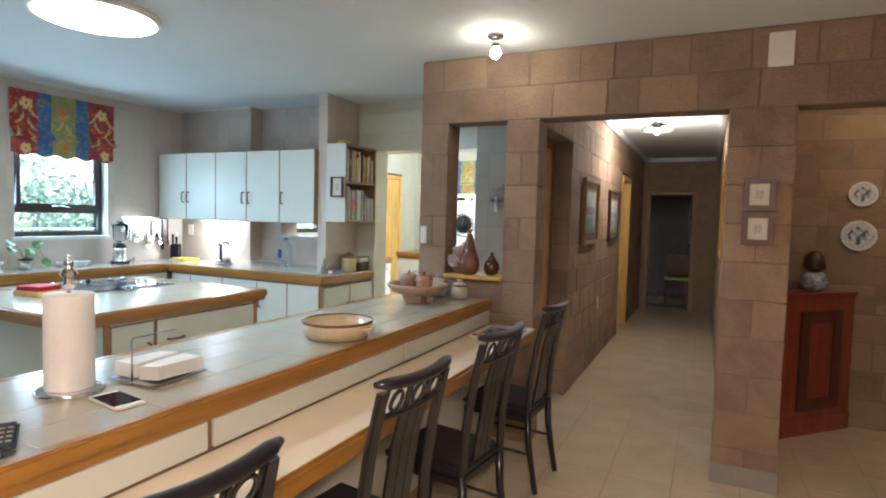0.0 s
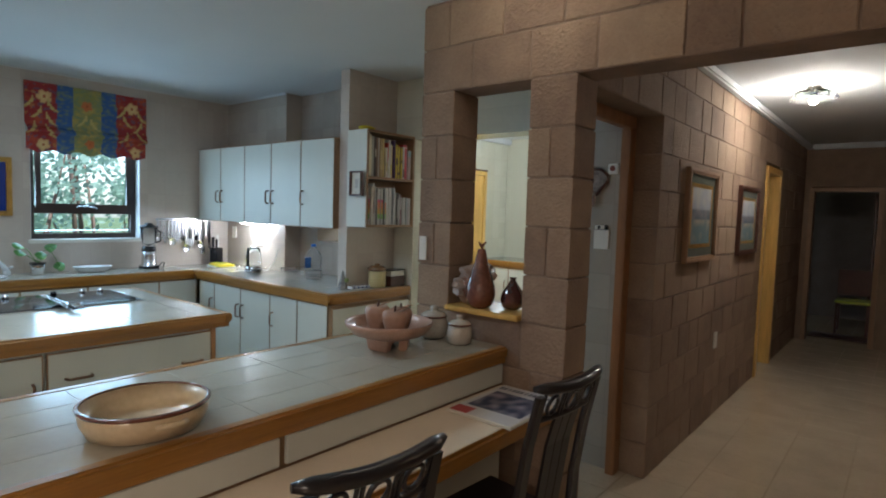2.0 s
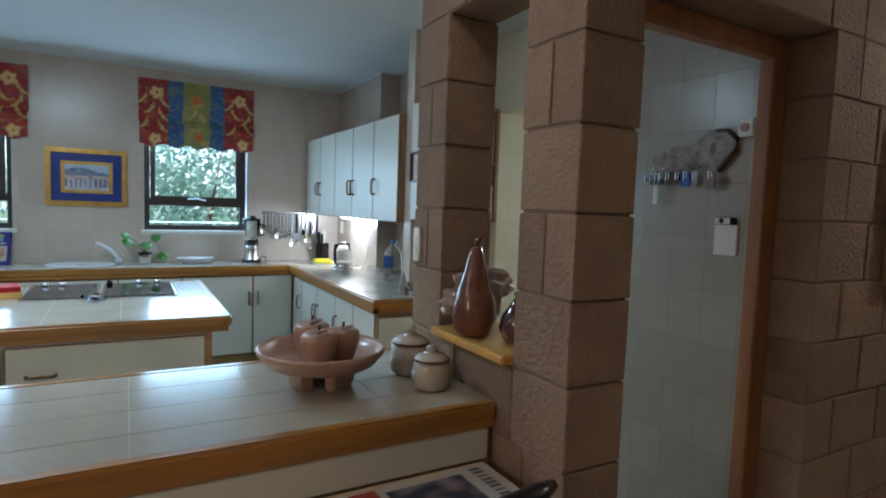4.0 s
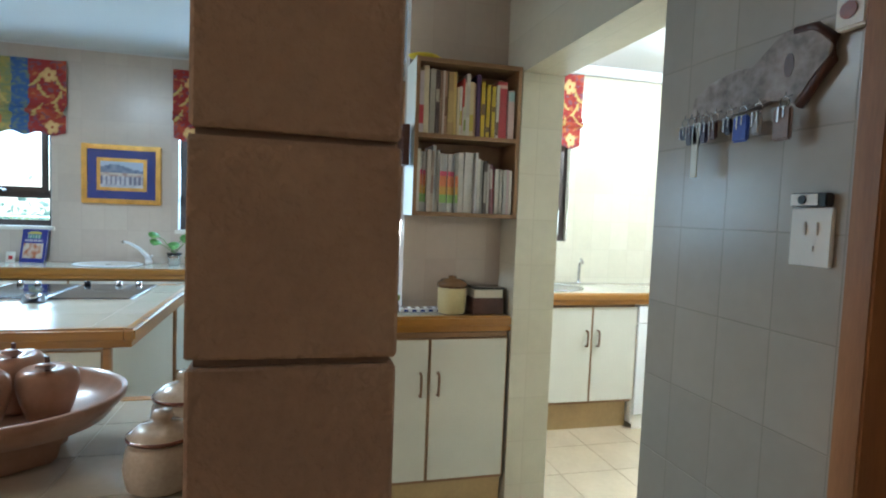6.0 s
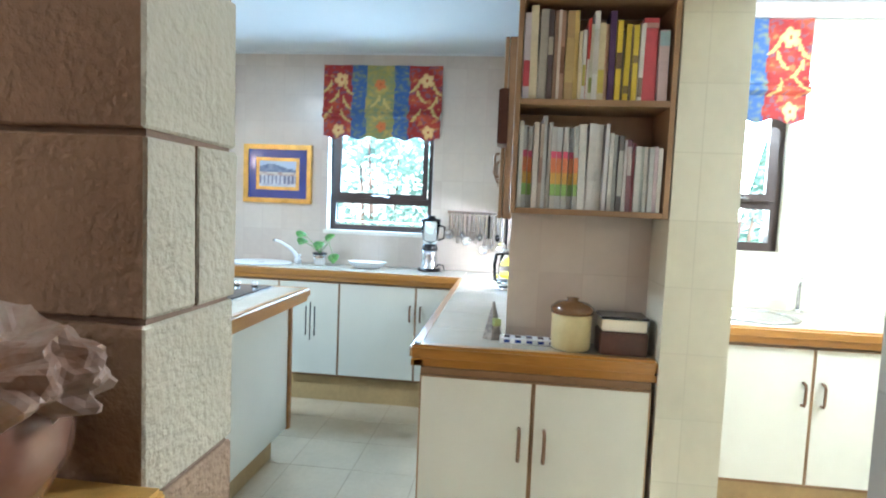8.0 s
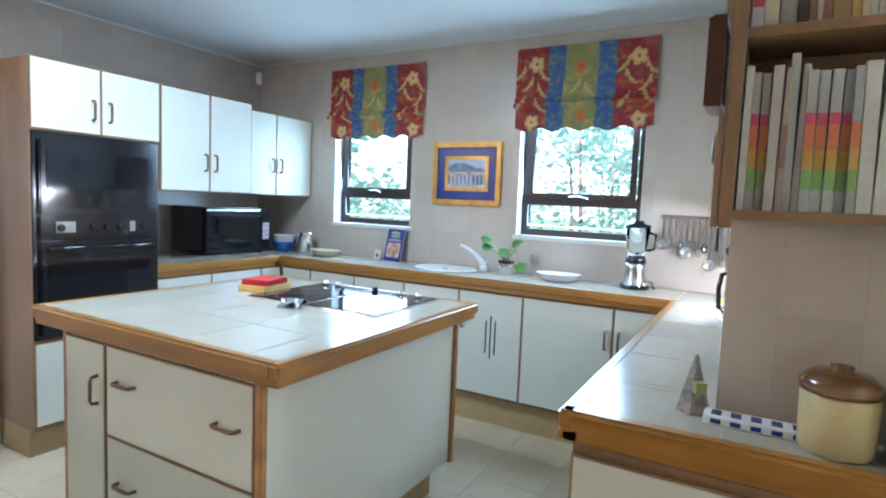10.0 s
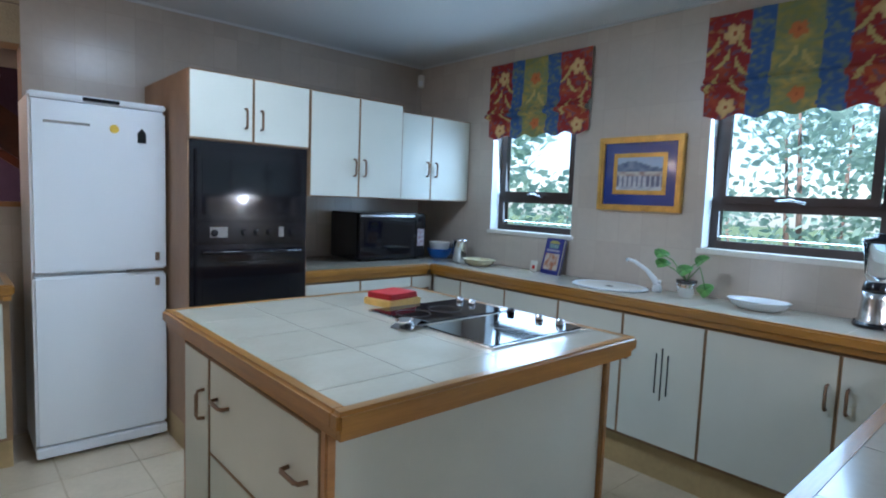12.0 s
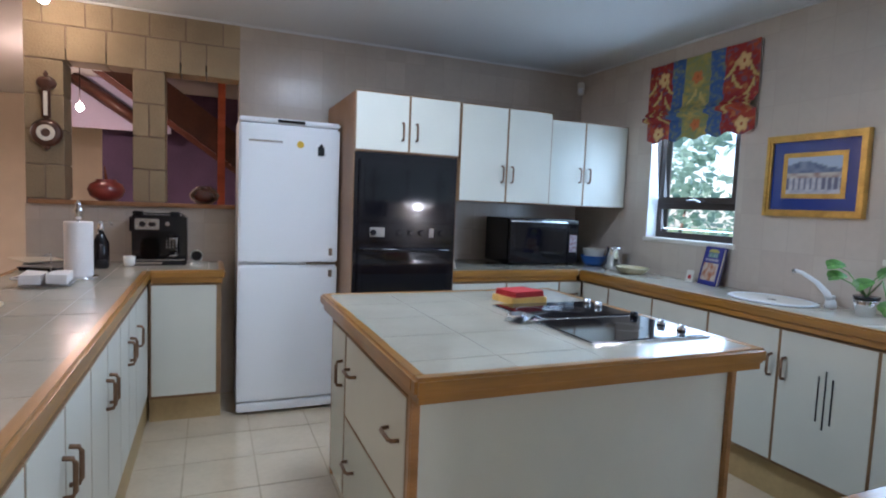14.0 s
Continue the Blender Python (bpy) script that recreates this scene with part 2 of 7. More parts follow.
def lathe(profile, sides=32, cx=0.0, cy=0.0, sx=1.0, sy=1.0, bm=None, ring=False, floor_cap=True):
    """A turned shape from (radius, height) pairs."""
    bm = bm or bmesh.new()
    rings = []
    for r, z in profile:
        r = max(r, 0.0005)
        rings.append([bm.verts.new((cx + sx * r * math.cos(2 * math.pi * k / sides), cy + sy * r * math.sin(2 * math.pi * k / sides), z)) for k in range(sides)])
    for A, B in zip(rings, rings[1:] + ([rings[0]] if ring else [])):
        for k in range(sides):
            f = bm.faces.new((A[k], A[(k + 1) % sides], B[(k + 1) % sides], B[k]))
            f.smooth = True
    if not ring:
        if floor_cap:
            bm.faces.new(rings[0][::-1])
        bm.faces.new(rings[-1])
    return bm


def prism(poly, z0, z1, bm=None):
    bm = bm or bmesh.new()
    a = [bm.verts.new((x, y, z0)) for x, y in poly]
    b = [bm.verts.new((x, y, z1)) for x, y in poly]
    n = len(poly)
    for k in range(n):
        bm.faces.new((a[k], a[(k + 1) % n], b[(k + 1) % n], b[k]))
    bm.faces.new(a[::-1])
    bm.faces.new(b)
    return bm


def thing(name, place, label="", category="", group="", rz=0.0, rx=0.0, ry=0.0):
    ob = new(name)
    ob.empty_display_size = 0.05
    ob.matrix_world = pose(*place, rx, ry, rz)
    return tagged(ob, label, category, group)


def mesh_of(name, bm, material):
    me = bpy.data.meshes.new(name)
    bmesh.ops.recalc_face_normals(bm, faces=bm.faces)
    bm.to_mesh(me)
    bm.free()
    me.materials.append(M[material] if isinstance(material, str) else material)
    return me


def part(name, bm, material, parent=None, label="", at=None):
    me = bm if isinstance(bm, bpy.types.Mesh) else mesh_of(name, bm, material)
    ob = new(name, me)
    if parent:
        ob.parent = parent
    if at is not None:
        ob.matrix_local = at
    return tagged(ob, label)


def solo(name, bm, material, place, label, category, group="", rz=0.0):
    ob = part(name, bm, material)
    ob.matrix_world = pose(*place, 0, 0, rz)
    return tagged(ob, label, category, group)


def structure(name, bm, material, label="", category=""):
    return tagged(part(name, bm, material), label, category, "", "structure")


# ---- large structure ----
CEIL = 2.45
XW, YS, YN, YN2, YH = -5.16, -0.12, 3.90, 4.06, 4.12


def wall_with_holes(axis, c0, c1, u0, u1, z0, z1, holes):
    """Boxes of a wall between c0 and c1 on the other axis; holes are (u0, u1, z0, z1)."""
    bm = bmesh.new()
    us = sorted({u0, u1, *[h[0] for h in holes], *[h[1] for h in holes]})
    for a, b in zip(us, us[1:]):
        cuts = sorted([(h[2], h[3]) for h in holes if h[0] < (a + b) / 2 < h[1]])
        z = z0
        for c, d in cuts + [(z1, z1)]:
            if c - z > 0.001:
                box(bm, *((a, b, c0, c1) if axis == "x" else (c0, c1, a, b)), z, c)
            z = d
    bmesh.ops.remove_doubles(bm, verts=bm.verts, dist=0.0001)
    return bm


W1, W2 = (0.735, 1.46, 1.16, 2.25), (2.295, 3.085, 1.16, 2.25)
SW = (4.55, 5.05, 1.2, 2.2)
structure("wall_west", wall_with_holes("y", XW - 0.2, XW, YS - 0.2, YN + 0.02, 0, CEIL, [W1, W2]), "tile_w_lit", "kitchen wall of glazed beige tiles with two windows", "wall")
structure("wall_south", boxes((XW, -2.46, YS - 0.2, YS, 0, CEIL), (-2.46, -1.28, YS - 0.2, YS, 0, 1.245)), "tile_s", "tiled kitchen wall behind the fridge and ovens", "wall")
south_blocks = structure("wall_niches", wall_with_holes("x", YS - 0.196, YS - 0.004, -2.46, -1.285, 1.245, CEIL, [(-1.85, -1.47, 1.2, 2.16), (-2.46, -2.01, 1.2, 2.16)]), "mortar", "tan block wall with two open niches into the stair hall", "wall")
bm = boxes((XW - 0.2, -4.20, YN, YN + 0.3, 0, CEIL))
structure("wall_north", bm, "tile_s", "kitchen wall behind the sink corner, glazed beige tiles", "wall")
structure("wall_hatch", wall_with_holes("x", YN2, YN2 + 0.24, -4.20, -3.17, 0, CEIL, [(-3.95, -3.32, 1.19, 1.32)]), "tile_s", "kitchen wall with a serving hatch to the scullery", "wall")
structure("wall_nib", boxes((-3.17, -3.08, 3.645, YN2 + 0.24, 0, CEIL)), "tile_w_lit", "short tiled wall beside the bookshelf", "wall")
structure("wall_jamb", boxes((-3.08, -2.88, YH, YH + 0.2, 0, CEIL)), "tile_pale", "cream tiled wall end at the scullery opening", "wall")
structure("wall_lintel", boxes((-2.88, -1.885, YH, YH + 0.2, 2.003, CEIL)), "tile_pale", "tiled wall above the scullery opening", "wall")
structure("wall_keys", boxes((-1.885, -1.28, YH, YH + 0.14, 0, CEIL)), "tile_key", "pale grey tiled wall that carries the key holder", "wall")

# scullery
structure("wall_scullery_west", wall_with_holes("y", -4.40, -4.20, YH + 0.2, 7.35, 0, CEIL, [SW]), "tile_pale", "cream tiled scullery wall with a window", "wall")
structure("wall_scullery_north", boxes((-4.40, -1.28, 7.35, 7.55, 0, CEIL)), "tile_pale", "far wall of the scullery", "wall")
structure("wall_scullery_east", boxes((-1.42, -1.28, YH + 0.14, 7.35, 0, CEIL)), "plaster", "scullery side of the hall wall", "wall")

# ceiling and floor bases
structure("ceiling", boxes((XW - 0.2, 3.2, -4.6, 11.9, CEIL, CEIL + 0.15)), "ceiling", "smooth white painted ceiling", "ceiling")
structure("ground", boxes((-60, 40, -40, 50, -0.35, -0.12)), "grass", "lawn outside the windows", "ground")
FLOOR = structure("floor", boxes((XW - 0.2, 3.2, -4.6, 11.9, -0.12, -0.0014)), "grout", "floor of glossy beige ceramic tiles", "floor")
for n, rows in (("cornice_south", (XW, -1.30, YS, YS + 0.012, CEIL - 0.012, CEIL)), ("cornice_west", (XW, XW + 0.012, YS + 0.012, YN, CEIL - 0.012, CEIL)), ("cornice_north", (XW + 0.012, -4.2, YN - 0.012, YN, CEIL - 0.012, CEIL))):
    structure(n, boxes(rows), "ceiling", "thin white ceiling bead", "trim")

# closing walls of the dining side and stair hall
structure("wall_dining_east", boxes((3.0, 3.2, -4.4, 3.0, 0, CEIL)), "plaster", "dining room wall", "wall")
structure("wall_dining_south", boxes((XW, 3.2, -4.6, -4.4, 0, CEIL)), "plaster", "far dining room wall", "wall")
structure("wall_stair_west", boxes((XW - 0.2, XW, -4.4, -0.32, 0, CEIL)), "plaster", "stair hall wall", "wall")

# block walls
UNIT, PAINTED, TAN = [], [], []
for k in range(3):
    random.seed(k)
    bm = boxes((-0.5, 0.5, -0.5, 0.5, -0.5, 0.5))
    bmesh.ops.bevel(bm, geom=list(bm.edges), offset=0.016, segments=1, affect="EDGES")
    for v in bm.verts:
        v.co += Vector([random.uniform(-0.006, 0.006) for _ in range(3)])
    me = mesh_of("block", bm, "block")
    UNIT.append(me)
    painted = me.copy()
    painted.materials.append(M["block_cream"])
    for p in painted.polygons:
        if p.normal.y > 0.5:
            p.material_index = 1
    PAINTED.append(painted)
    tan = me.copy()
    tan.materials[0] = M["block_tan"]
    TAN.append(tan)
COURSE, Z0 = 0.2035, 0.0


def block_wall(wall, axis, c0, c1, spans, length=0.30, courses=range(12), joint=0.007, proud=0.003, seed=1, top=CEIL, units=UNIT, z_base=Z0):
    """Courses of separate blocks through the wall's thickness. spans(k): the solid stretches of course k."""
    rnd = random.Random(seed)
    for k in courses:
        z0 = z_base + COURSE * k
        z1 = min(z0 + COURSE, top)
        if z1 - z0 < 0.03:
            continue
        for u0, u1 in spans(k):
            n = max(1, round((u1 - u0) / length))
            cuts = [u0]
            u = u0 + (length * (0.5 if k % 2 else 1.0) if n > 1 else u1 - u0)
            while u < u1 - 0.09:
                cuts.append(u + rnd.uniform(-0.012, 0.012))
                u += rnd.choice((length, length, length * 0.66))
            cuts.append(u1)
            if n == 1 and k % 2 == 0:
                cuts = [u0, (u0 + u1) / 2, u1]
            for a, b in zip(cuts, cuts[1:]):
                p = rnd.uniform(0, proud)
                kind = rnd.randrange(3)
                ob = part("block", (units if units is not PAINTED or b < -1.6 else UNIT)[kind], None, wall)
                a, b = a + (joint / 2 if a != u0 else 0), b - (joint / 2 if b != u1 else 0)
                cu, wu, cc, wc = (a + b) / 2, b - a, (c0 + c1) / 2, c1 - c0 + 2 * p
                s = (wu, wc, z1 - z0 - joint) if axis == "x" else (wc, wu, z1 - z0 - joint)
                ob.matrix_local = Matrix.Translation((cu, cc, (z0 + z1) / 2) if axis == "x" else (cc, cu, (z0 + z1) / 2)) @ Matrix.Diagonal((*s, 1))


NY0, NY1 = 3.067, 3.25
niche_wall = structure("wall_niche", wall_with_holes("x", NY0 + 0.004, NY1 - 0.004, -1.85, 1.6, 0, CEIL, [(-1.672, -1.248, 1.022, 2.036), (-1.056, 0.002, 0.0, 2.036), (0.292, 1.35, 0.0, 2.036)]), "mortar", "wall of brown concrete blocks with an open niche and a wide hall opening", "wall")
HX = -1.08
hall_left = structure("wall_hall_west", wall_with_holes("y", HX - 0.196, HX - 0.004, NY1, 9.4, 0, CEIL, [(NY1, 4.16, 0, 2.036), (6.95, 7.72, 0, 2.036)]), "mortar", "long hall wall of brown concrete blocks", "wall")
HR = 0.03
hall_right = structure("wall_hall_east", boxes((HR + 0.004, HR + 0.196, NY1, 9.4, 0, CEIL)), "mortar", "hall wall of brown concrete blocks", "wall")
hall_end = structure("wall_hall_north", wall_with_holes("x", 9.4, 9.6, -1.28, 0.23, 0, CEIL, [(-1.0, -0.29, 0, 1.93)]), "block", "end wall of the hall with a dark doorway", "wall")
plate_wall = structure("wall_plates", boxes((0.224, 3.0, 4.50, 4.68, 0, CEIL)), "mortar", "block wall of the recess hung with plates", "wall")
structure("wall_recess_east", boxes((1.6, 1.8, 3.0, 4.5, 0, CEIL)), "block", "side wall of the recess", "wall")
structure("wall_dining_north", boxes((1.6, 3.2, 2.9, 3.0, 0, CEIL)), "plaster", "dining room wall", "wall")
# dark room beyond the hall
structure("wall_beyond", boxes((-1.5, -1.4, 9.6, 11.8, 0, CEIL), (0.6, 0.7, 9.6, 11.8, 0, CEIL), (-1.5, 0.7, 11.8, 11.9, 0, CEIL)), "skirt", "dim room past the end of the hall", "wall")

# ---- windows, blinds and the garden ----


def window(name, x, y0, y1, z0, z1, rail, label):
    """A dark timber-framed window in a west wall, with a top-hung sash over a low fixed light."""
    w = structure(name, wall_with_holes("y", x - 0.055, x, y0, y1, z0, z1, [(y0 + 0.045, y1 - 0.045, z0 + 0.045, rail - 0.03), (y0 + 0.045, y1 - 0.045, rail + 0.03, z1 - 0.045)]), "frame", label, "window")
    part("sash", wall_with_holes("y", x + 0.002, x + 0.03, y0 + 0.05, y1 - 0.05, rail + 0.012, z1 - 0.05, [(y0 + 0.085, y1 - 0.085, rail + 0.05, z1 - 0.09)]), "frame", w, "dark opening sash")
    part("stay", tube(bmesh.new(), [(x + 0.035, (y0 + y1) / 2 - 0.07, rail + 0.03), (x + 0.045, (y0 + y1) / 2, rail + 0.035), (x + 0.06, (y0 + y1) / 2 + 0.07, rail + 0.02)], 0.006), "steel", w, "metal window stay")
    glass = bpy.data.materials.get("window_glass") or make_glass("window_glass")
    for za, zb in ((z0 + 0.045, rail - 0.03), (rail + 0.03, z1 - 0.045)):
        g = part("pane", boxes((x - 0.03, x - 0.025, y0 + 0.045, y1 - 0.045, za, zb)), glass, w, "clear glass pane")
        g.visible_shadow = False
    return w


def make_glass(name, color=(1, 1, 1), rough=0.0):
    m = bpy.data.materials.new(name)
    m.use_nodes = True
    b = m.node_tree.nodes["Principled BSDF"]
    b.inputs["Base Color"].default_value = (*color, 1)
    b.inputs["Roughness"].default_value = rough
    b.inputs["Transmission Weight"].default_value = 1.0
    b.inputs["IOR"].default_value = 1.05 if name == "window_glass" else 1.12
    return m


window("window_1", XW - 0.09, W1[0], W1[1], W1[2], W1[3], 1.395, "small window in a dark timber frame")
window("window_2", XW - 0.09, W2[0], W2[1], W2[2], W2[3], 1.395, "kitchen window in a dark timber frame, top sash ajar")
window("window_3", -4.25, SW[0], SW[1], SW[2], SW[3], 1.45, "scullery window in a dark timber frame")
for y0, y1 in ((W1[0], W1[1]), (W2[0], W2[1])):
    structure("window_sill", boxes((XW - 0.09, XW + 0.012, y0 - 0.02, y1 + 0.02, 1.135, 1.164), bevel=0.004), "white_plastic", "pale tiled window sill", "sill")
    structure("window_reveal", boxes((XW - 0.088, XW - 0.001, y0 - 0.012, y0 + 0.004, 1.17, 2.25), (XW - 0.088, XW - 0.001, y1 - 0.004, y1 + 0.012, 1.17, 2.25)), "ceiling", "white window reveal", "trim")


def color_grid(name, fn, nu, nv, w, h, shape, rough=0.8, coat=0.0, scale=300):
    """A cloth or print as a fine grid with its pattern in the mesh. fn(u, v) gives a colour, shape(u, v) a place."""
    bm = bmesh.new()
    vs = [[bm.verts.new(shape(i / nu, j / nv)) for i in range(nu + 1)] for j in range(nv + 1)]
    for j in range(nv):
        for i in range(nu):
            f = bm.faces.new((vs[j][i], vs[j][i + 1], vs[j + 1][i + 1], vs[j + 1][i]))
            f.smooth = True
    me = bpy.data.meshes.new(name)
    bm.to_mesh(me)
    bm.free()
    at = me.color_attributes.new("pattern", "FLOAT_COLOR", "POINT")
    cols = np.array([(*fn(i / nu, j / nv), 1.0) for j in range(nv + 1) for i in range(nu + 1)], dtype=np.float32)
    at.data.foreach_set("color", cols.ravel())
    m = bpy.data.materials.get("printed_cloth")
    if rough < 0.5:
        m = bpy.data.materials.get("printed_paper")
    if m is None:
        m = bpy.data.materials.new("printed_cloth" if rough >= 0.5 else "printed_paper")
        m.use_nodes = True
        nt = m.node_tree
        b = nt.nodes["Principled BSDF"]
        b.inputs["Roughness"].default_value = rough
        b.inputs["Coat Weight"].default_value = coat
        a = nt.nodes.new("ShaderNodeVertexColor")
        a.layer_name = "pattern"
        n, bp, tc = nt.nodes.new("ShaderNodeTexNoise"), nt.nodes.new("ShaderNodeBump"), nt.nodes.new("ShaderNodeTexCoord")
        n.inputs["Scale"].default_value = scale
        nt.links.new(tc.outputs["Object"], n.inputs[0])
        bp.inputs["Strength"].default_value, bp.inputs["Distance"].default_value = 0.25, 0.001
        nt.links.new(n.outputs[0], bp.inputs["Height"])
        nt.links.new(bp.outputs[0], b.inputs["Normal"])
        nt.links.new(a.outputs[0], b.inputs["Base Color"])
    me.materials.append(m)
    return me


RED, BLUE, OLIVE, YEL, SAGE, ORANGE = (0.30, 0.025, 0.025), (0.05, 0.12, 0.32), (0.30, 0.28, 0.07), (0.65, 0.42, 0.10), (0.22, 0.26, 0.13), (0.55, 0.12, 0.03)


def mixc(a, b, t):
    t = max(0.0, min(1.0, t))
    return tuple(x + (y - x) * t for x, y in zip(a, b))


def blind_color(u, v):
    """Red, blue, olive, blue, red stripes, with yellow flowers on the red and fruit on the olive."""
    n = noise.noise(Vector((u * 9, v * 7, 0.3)))
    n2 = noise.noise(Vector((u * 30, v * 26, 4.3)))
    e = 0.012 * n
    stripes = ((0.0, 0.24, RED), (0.24, 0.365, BLUE), (0.365, 0.60, OLIVE), (0.60, 0.73, BLUE), (0.73, 1.01, RED))
    c = RED
    for a, b, col in stripes:
        if a <= u + e < b:
            c = col
    if c == OLIVE:
        c = mixc(OLIVE, YEL, 0.35 + n * 0.9)
        c = mixc(c, SAGE, 0.5 + n2)
    elif c == BLUE:
        c = mixc(BLUE, SAGE, n2 * 1.2 + 0.1)
    else:
        c = mixc(RED, ORANGE, n * 0.9 + n2 * 0.4)
        if n2 > 0.28:
            c = mixc(c, (0.10, 0.10, 0.16), 0.6)
        if noise.noise(Vector((u * 22, v * 18, 8.3))) > 0.46:
            c = mixc(c, (0.55, 0.28, 0.08), 0.5)
    for cx, cy, r in ((0.15, 0.80, 0.062), (0.87, 0.80, 0.062), (0.13, 0.10, 0.055), (0.90, 0.10, 0.055), (0.48, 0.74, 0.05), (0.5, 0.16, 0.045)):
        du, dv = u - cx, (v - cy) * 0.62
        rr, th = math.hypot(du, dv), math.atan2(dv, du)
        petal = r * (0.72 + 0.3 * abs(math.cos(2.5 * th + cx * 9)))
        if rr < petal:
            base = (0.80, 0.62, 0.28) if cx < 0.3 or cx > 0.7 else (0.62, 0.16, 0.05)
            c = mixc(base, (0.5, 0.2, 0.05), rr / petal * 0.5) if rr > r * 0.22 else (0.42, 0.10, 0.03)
    for cx, cy, s in ((0.04, 0.64, 1), (0.20, 0.62, -1), (0.78, 0.66, 1), (0.95, 0.62, -1), (0.05, 0.27, 1), (0.18, 0.24, -1), (0.80, 0.26, 1), (0.94, 0.30, -1), (0.10, 0.50, 1), (0.19, 0.42, -1), (0.82, 0.52, -1), (0.93, 0.44, 1), (0.45, 0.45, 1), (0.54, 0.40, -1)):
        for q in range(4):
            du, dv = u - cx - s * (q - 1.5) * 0.016, (v - cy - q * 0.035) * 0.62
            a = s * (0.5 + q * 0.35)
            x, y = du * math.cos(a) + dv * math.sin(a), -du * math.sin(a) + dv * math.cos(a)
            if (x / 0.034) ** 2 + (y / 0.009) ** 2 < 1:
                c = (0.55, 0.42, 0.14)
    return c


def blind(place, w, h, label):
    """A roman blind: a flat upper cloth, two stacked folds and a scalloped lower edge. Local x along the window, -y into the room."""
    ob = thing("roman_blind", place, label, "blind", "roman blinds", 90)

    def shape(u, v):
        x = u * w
        scallop = 0.012 * math.cos(u * math.pi * 10) * max(0, 1 - v * 9)
        y = -0.02 - 0.006 * math.sin(u * 17 + v * 3)
        if v < 0.26:
            y -= 0.004
        elif v < 0.33:
            y -= 0.058 - 0.012 * (v - 0.26) / 0.07
        elif v < 0.345:
            y -= 0.014
        elif v < 0.40:
            y -= 0.030 * (0.40 - v) / 0.055 + 0.004
        return (x + (0.006 if v < 0.36 else 0) * (1 - 2 * u), y, v * h + scallop)
    part("cloth", color_grid("cloth", blind_color, 96, 66, w, h, shape), None, ob, "red, blue and olive striped cloth with flowers")
    part("headrail", boxes((0.004, w - 0.004, -0.011, 0.0, h - 0.03, h), bevel=0.003), "laminate", ob, "pale headrail")
    part("lining", boxes((0.005, w - 0.005, -0.009, -0.006, 0.02, h - 0.032)), "laminate", ob, "plain cloth lining")
    return ob


blind((XW + 0.002, 0.705, 1.822), 0.86, 0.518, "red, blue and olive floral roman blind over the small window")
blind((XW + 0.002, 2.26, 1.842), 0.87, 0.518, "red, blue and olive floral roman blind over the sink window")
blind((-4.198, 4.33, 1.868), 0.78, 0.525, "red, blue and olive floral roman blind in the scullery")


def foliage(name, x, y0, y1, z0, z1, count, size, seed, label):
    """A hedge: two stems and a depth of many small leaves with gaps."""
    rnd = random.Random(seed)
    ob = thing(name, (x, (y0 + y1) / 2, -0.12), label, "shrub", "garden shrubs")
    bm = bmesh.new()
    cy = (y0 + y1) / 2
    clumps = [(rnd.uniform(-0.9, 0.9), rnd.uniform(y0, y1) - cy, rnd.uniform(z0, z1), rnd.uniform(0.25, 0.6)) for _ in range(46)]
    for _ in range(count):
        c = clumps[rnd.randrange(len(clumps))]
        p = Vector((c[0] + rnd.gauss(0, 0.45) * c[3], c[1] + rnd.gauss(0, 0.6) * c[3], max(0.0, c[2] + rnd.gauss(0, 0.5) * c[3])))
        d = Vector((rnd.gauss(0, 1), rnd.gauss(0, 1), rnd.gauss(0, 0.7))).normalized()
        s = d.orthogonal().normalized() * size * rnd.uniform(0.25, 0.4)
        d *= size * rnd.uniform(0.7, 1.3)
        vs = [bm.verts.new(p), bm.verts.new(p + d * 0.5 + s), bm.verts.new(p + d), bm.verts.new(p + d * 0.5 - s)]
        bm.faces.new(vs)
    me = bpy.data.meshes.new("leaves")
    bm.to_mesh(me)
    bm.free()
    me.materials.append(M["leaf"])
    tagged(part("leaves", me, None, ob), kind="stuff")
    st = bmesh.new()
    for c in clumps[:14]:
        tube(st, [(c[0] * 0.3, c[1] * 0.8, 0), (c[0] * 0.7, c[1] * 0.9, c[2] * 0.6), (c[0], c[1], c[2])], [0.04, 0.025, 0.01], 6)
    part("stem", st, "bark", ob, "grey-brown stems")
    return ob


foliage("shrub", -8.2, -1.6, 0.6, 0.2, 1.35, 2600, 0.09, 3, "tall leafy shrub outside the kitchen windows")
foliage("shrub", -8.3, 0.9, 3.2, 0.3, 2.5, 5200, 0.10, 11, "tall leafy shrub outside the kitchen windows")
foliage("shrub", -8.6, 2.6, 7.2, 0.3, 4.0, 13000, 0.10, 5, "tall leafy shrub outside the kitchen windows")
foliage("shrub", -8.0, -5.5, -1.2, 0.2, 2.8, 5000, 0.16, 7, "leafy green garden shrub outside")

# ---- cabinets ----


def handle_mesh():
    bm = tube(bmesh.new(), [(0, 0, 0.0), (0, -0.022, 0.003), (0, -0.027, 0.014), (0, -0.027, 0.086), (0, -0.022, 0.097), (0, 0, 0.1)], 0.0065, 8)
    return mesh_of("handle", bm, "handle")


HANDLE = handle_mesh()


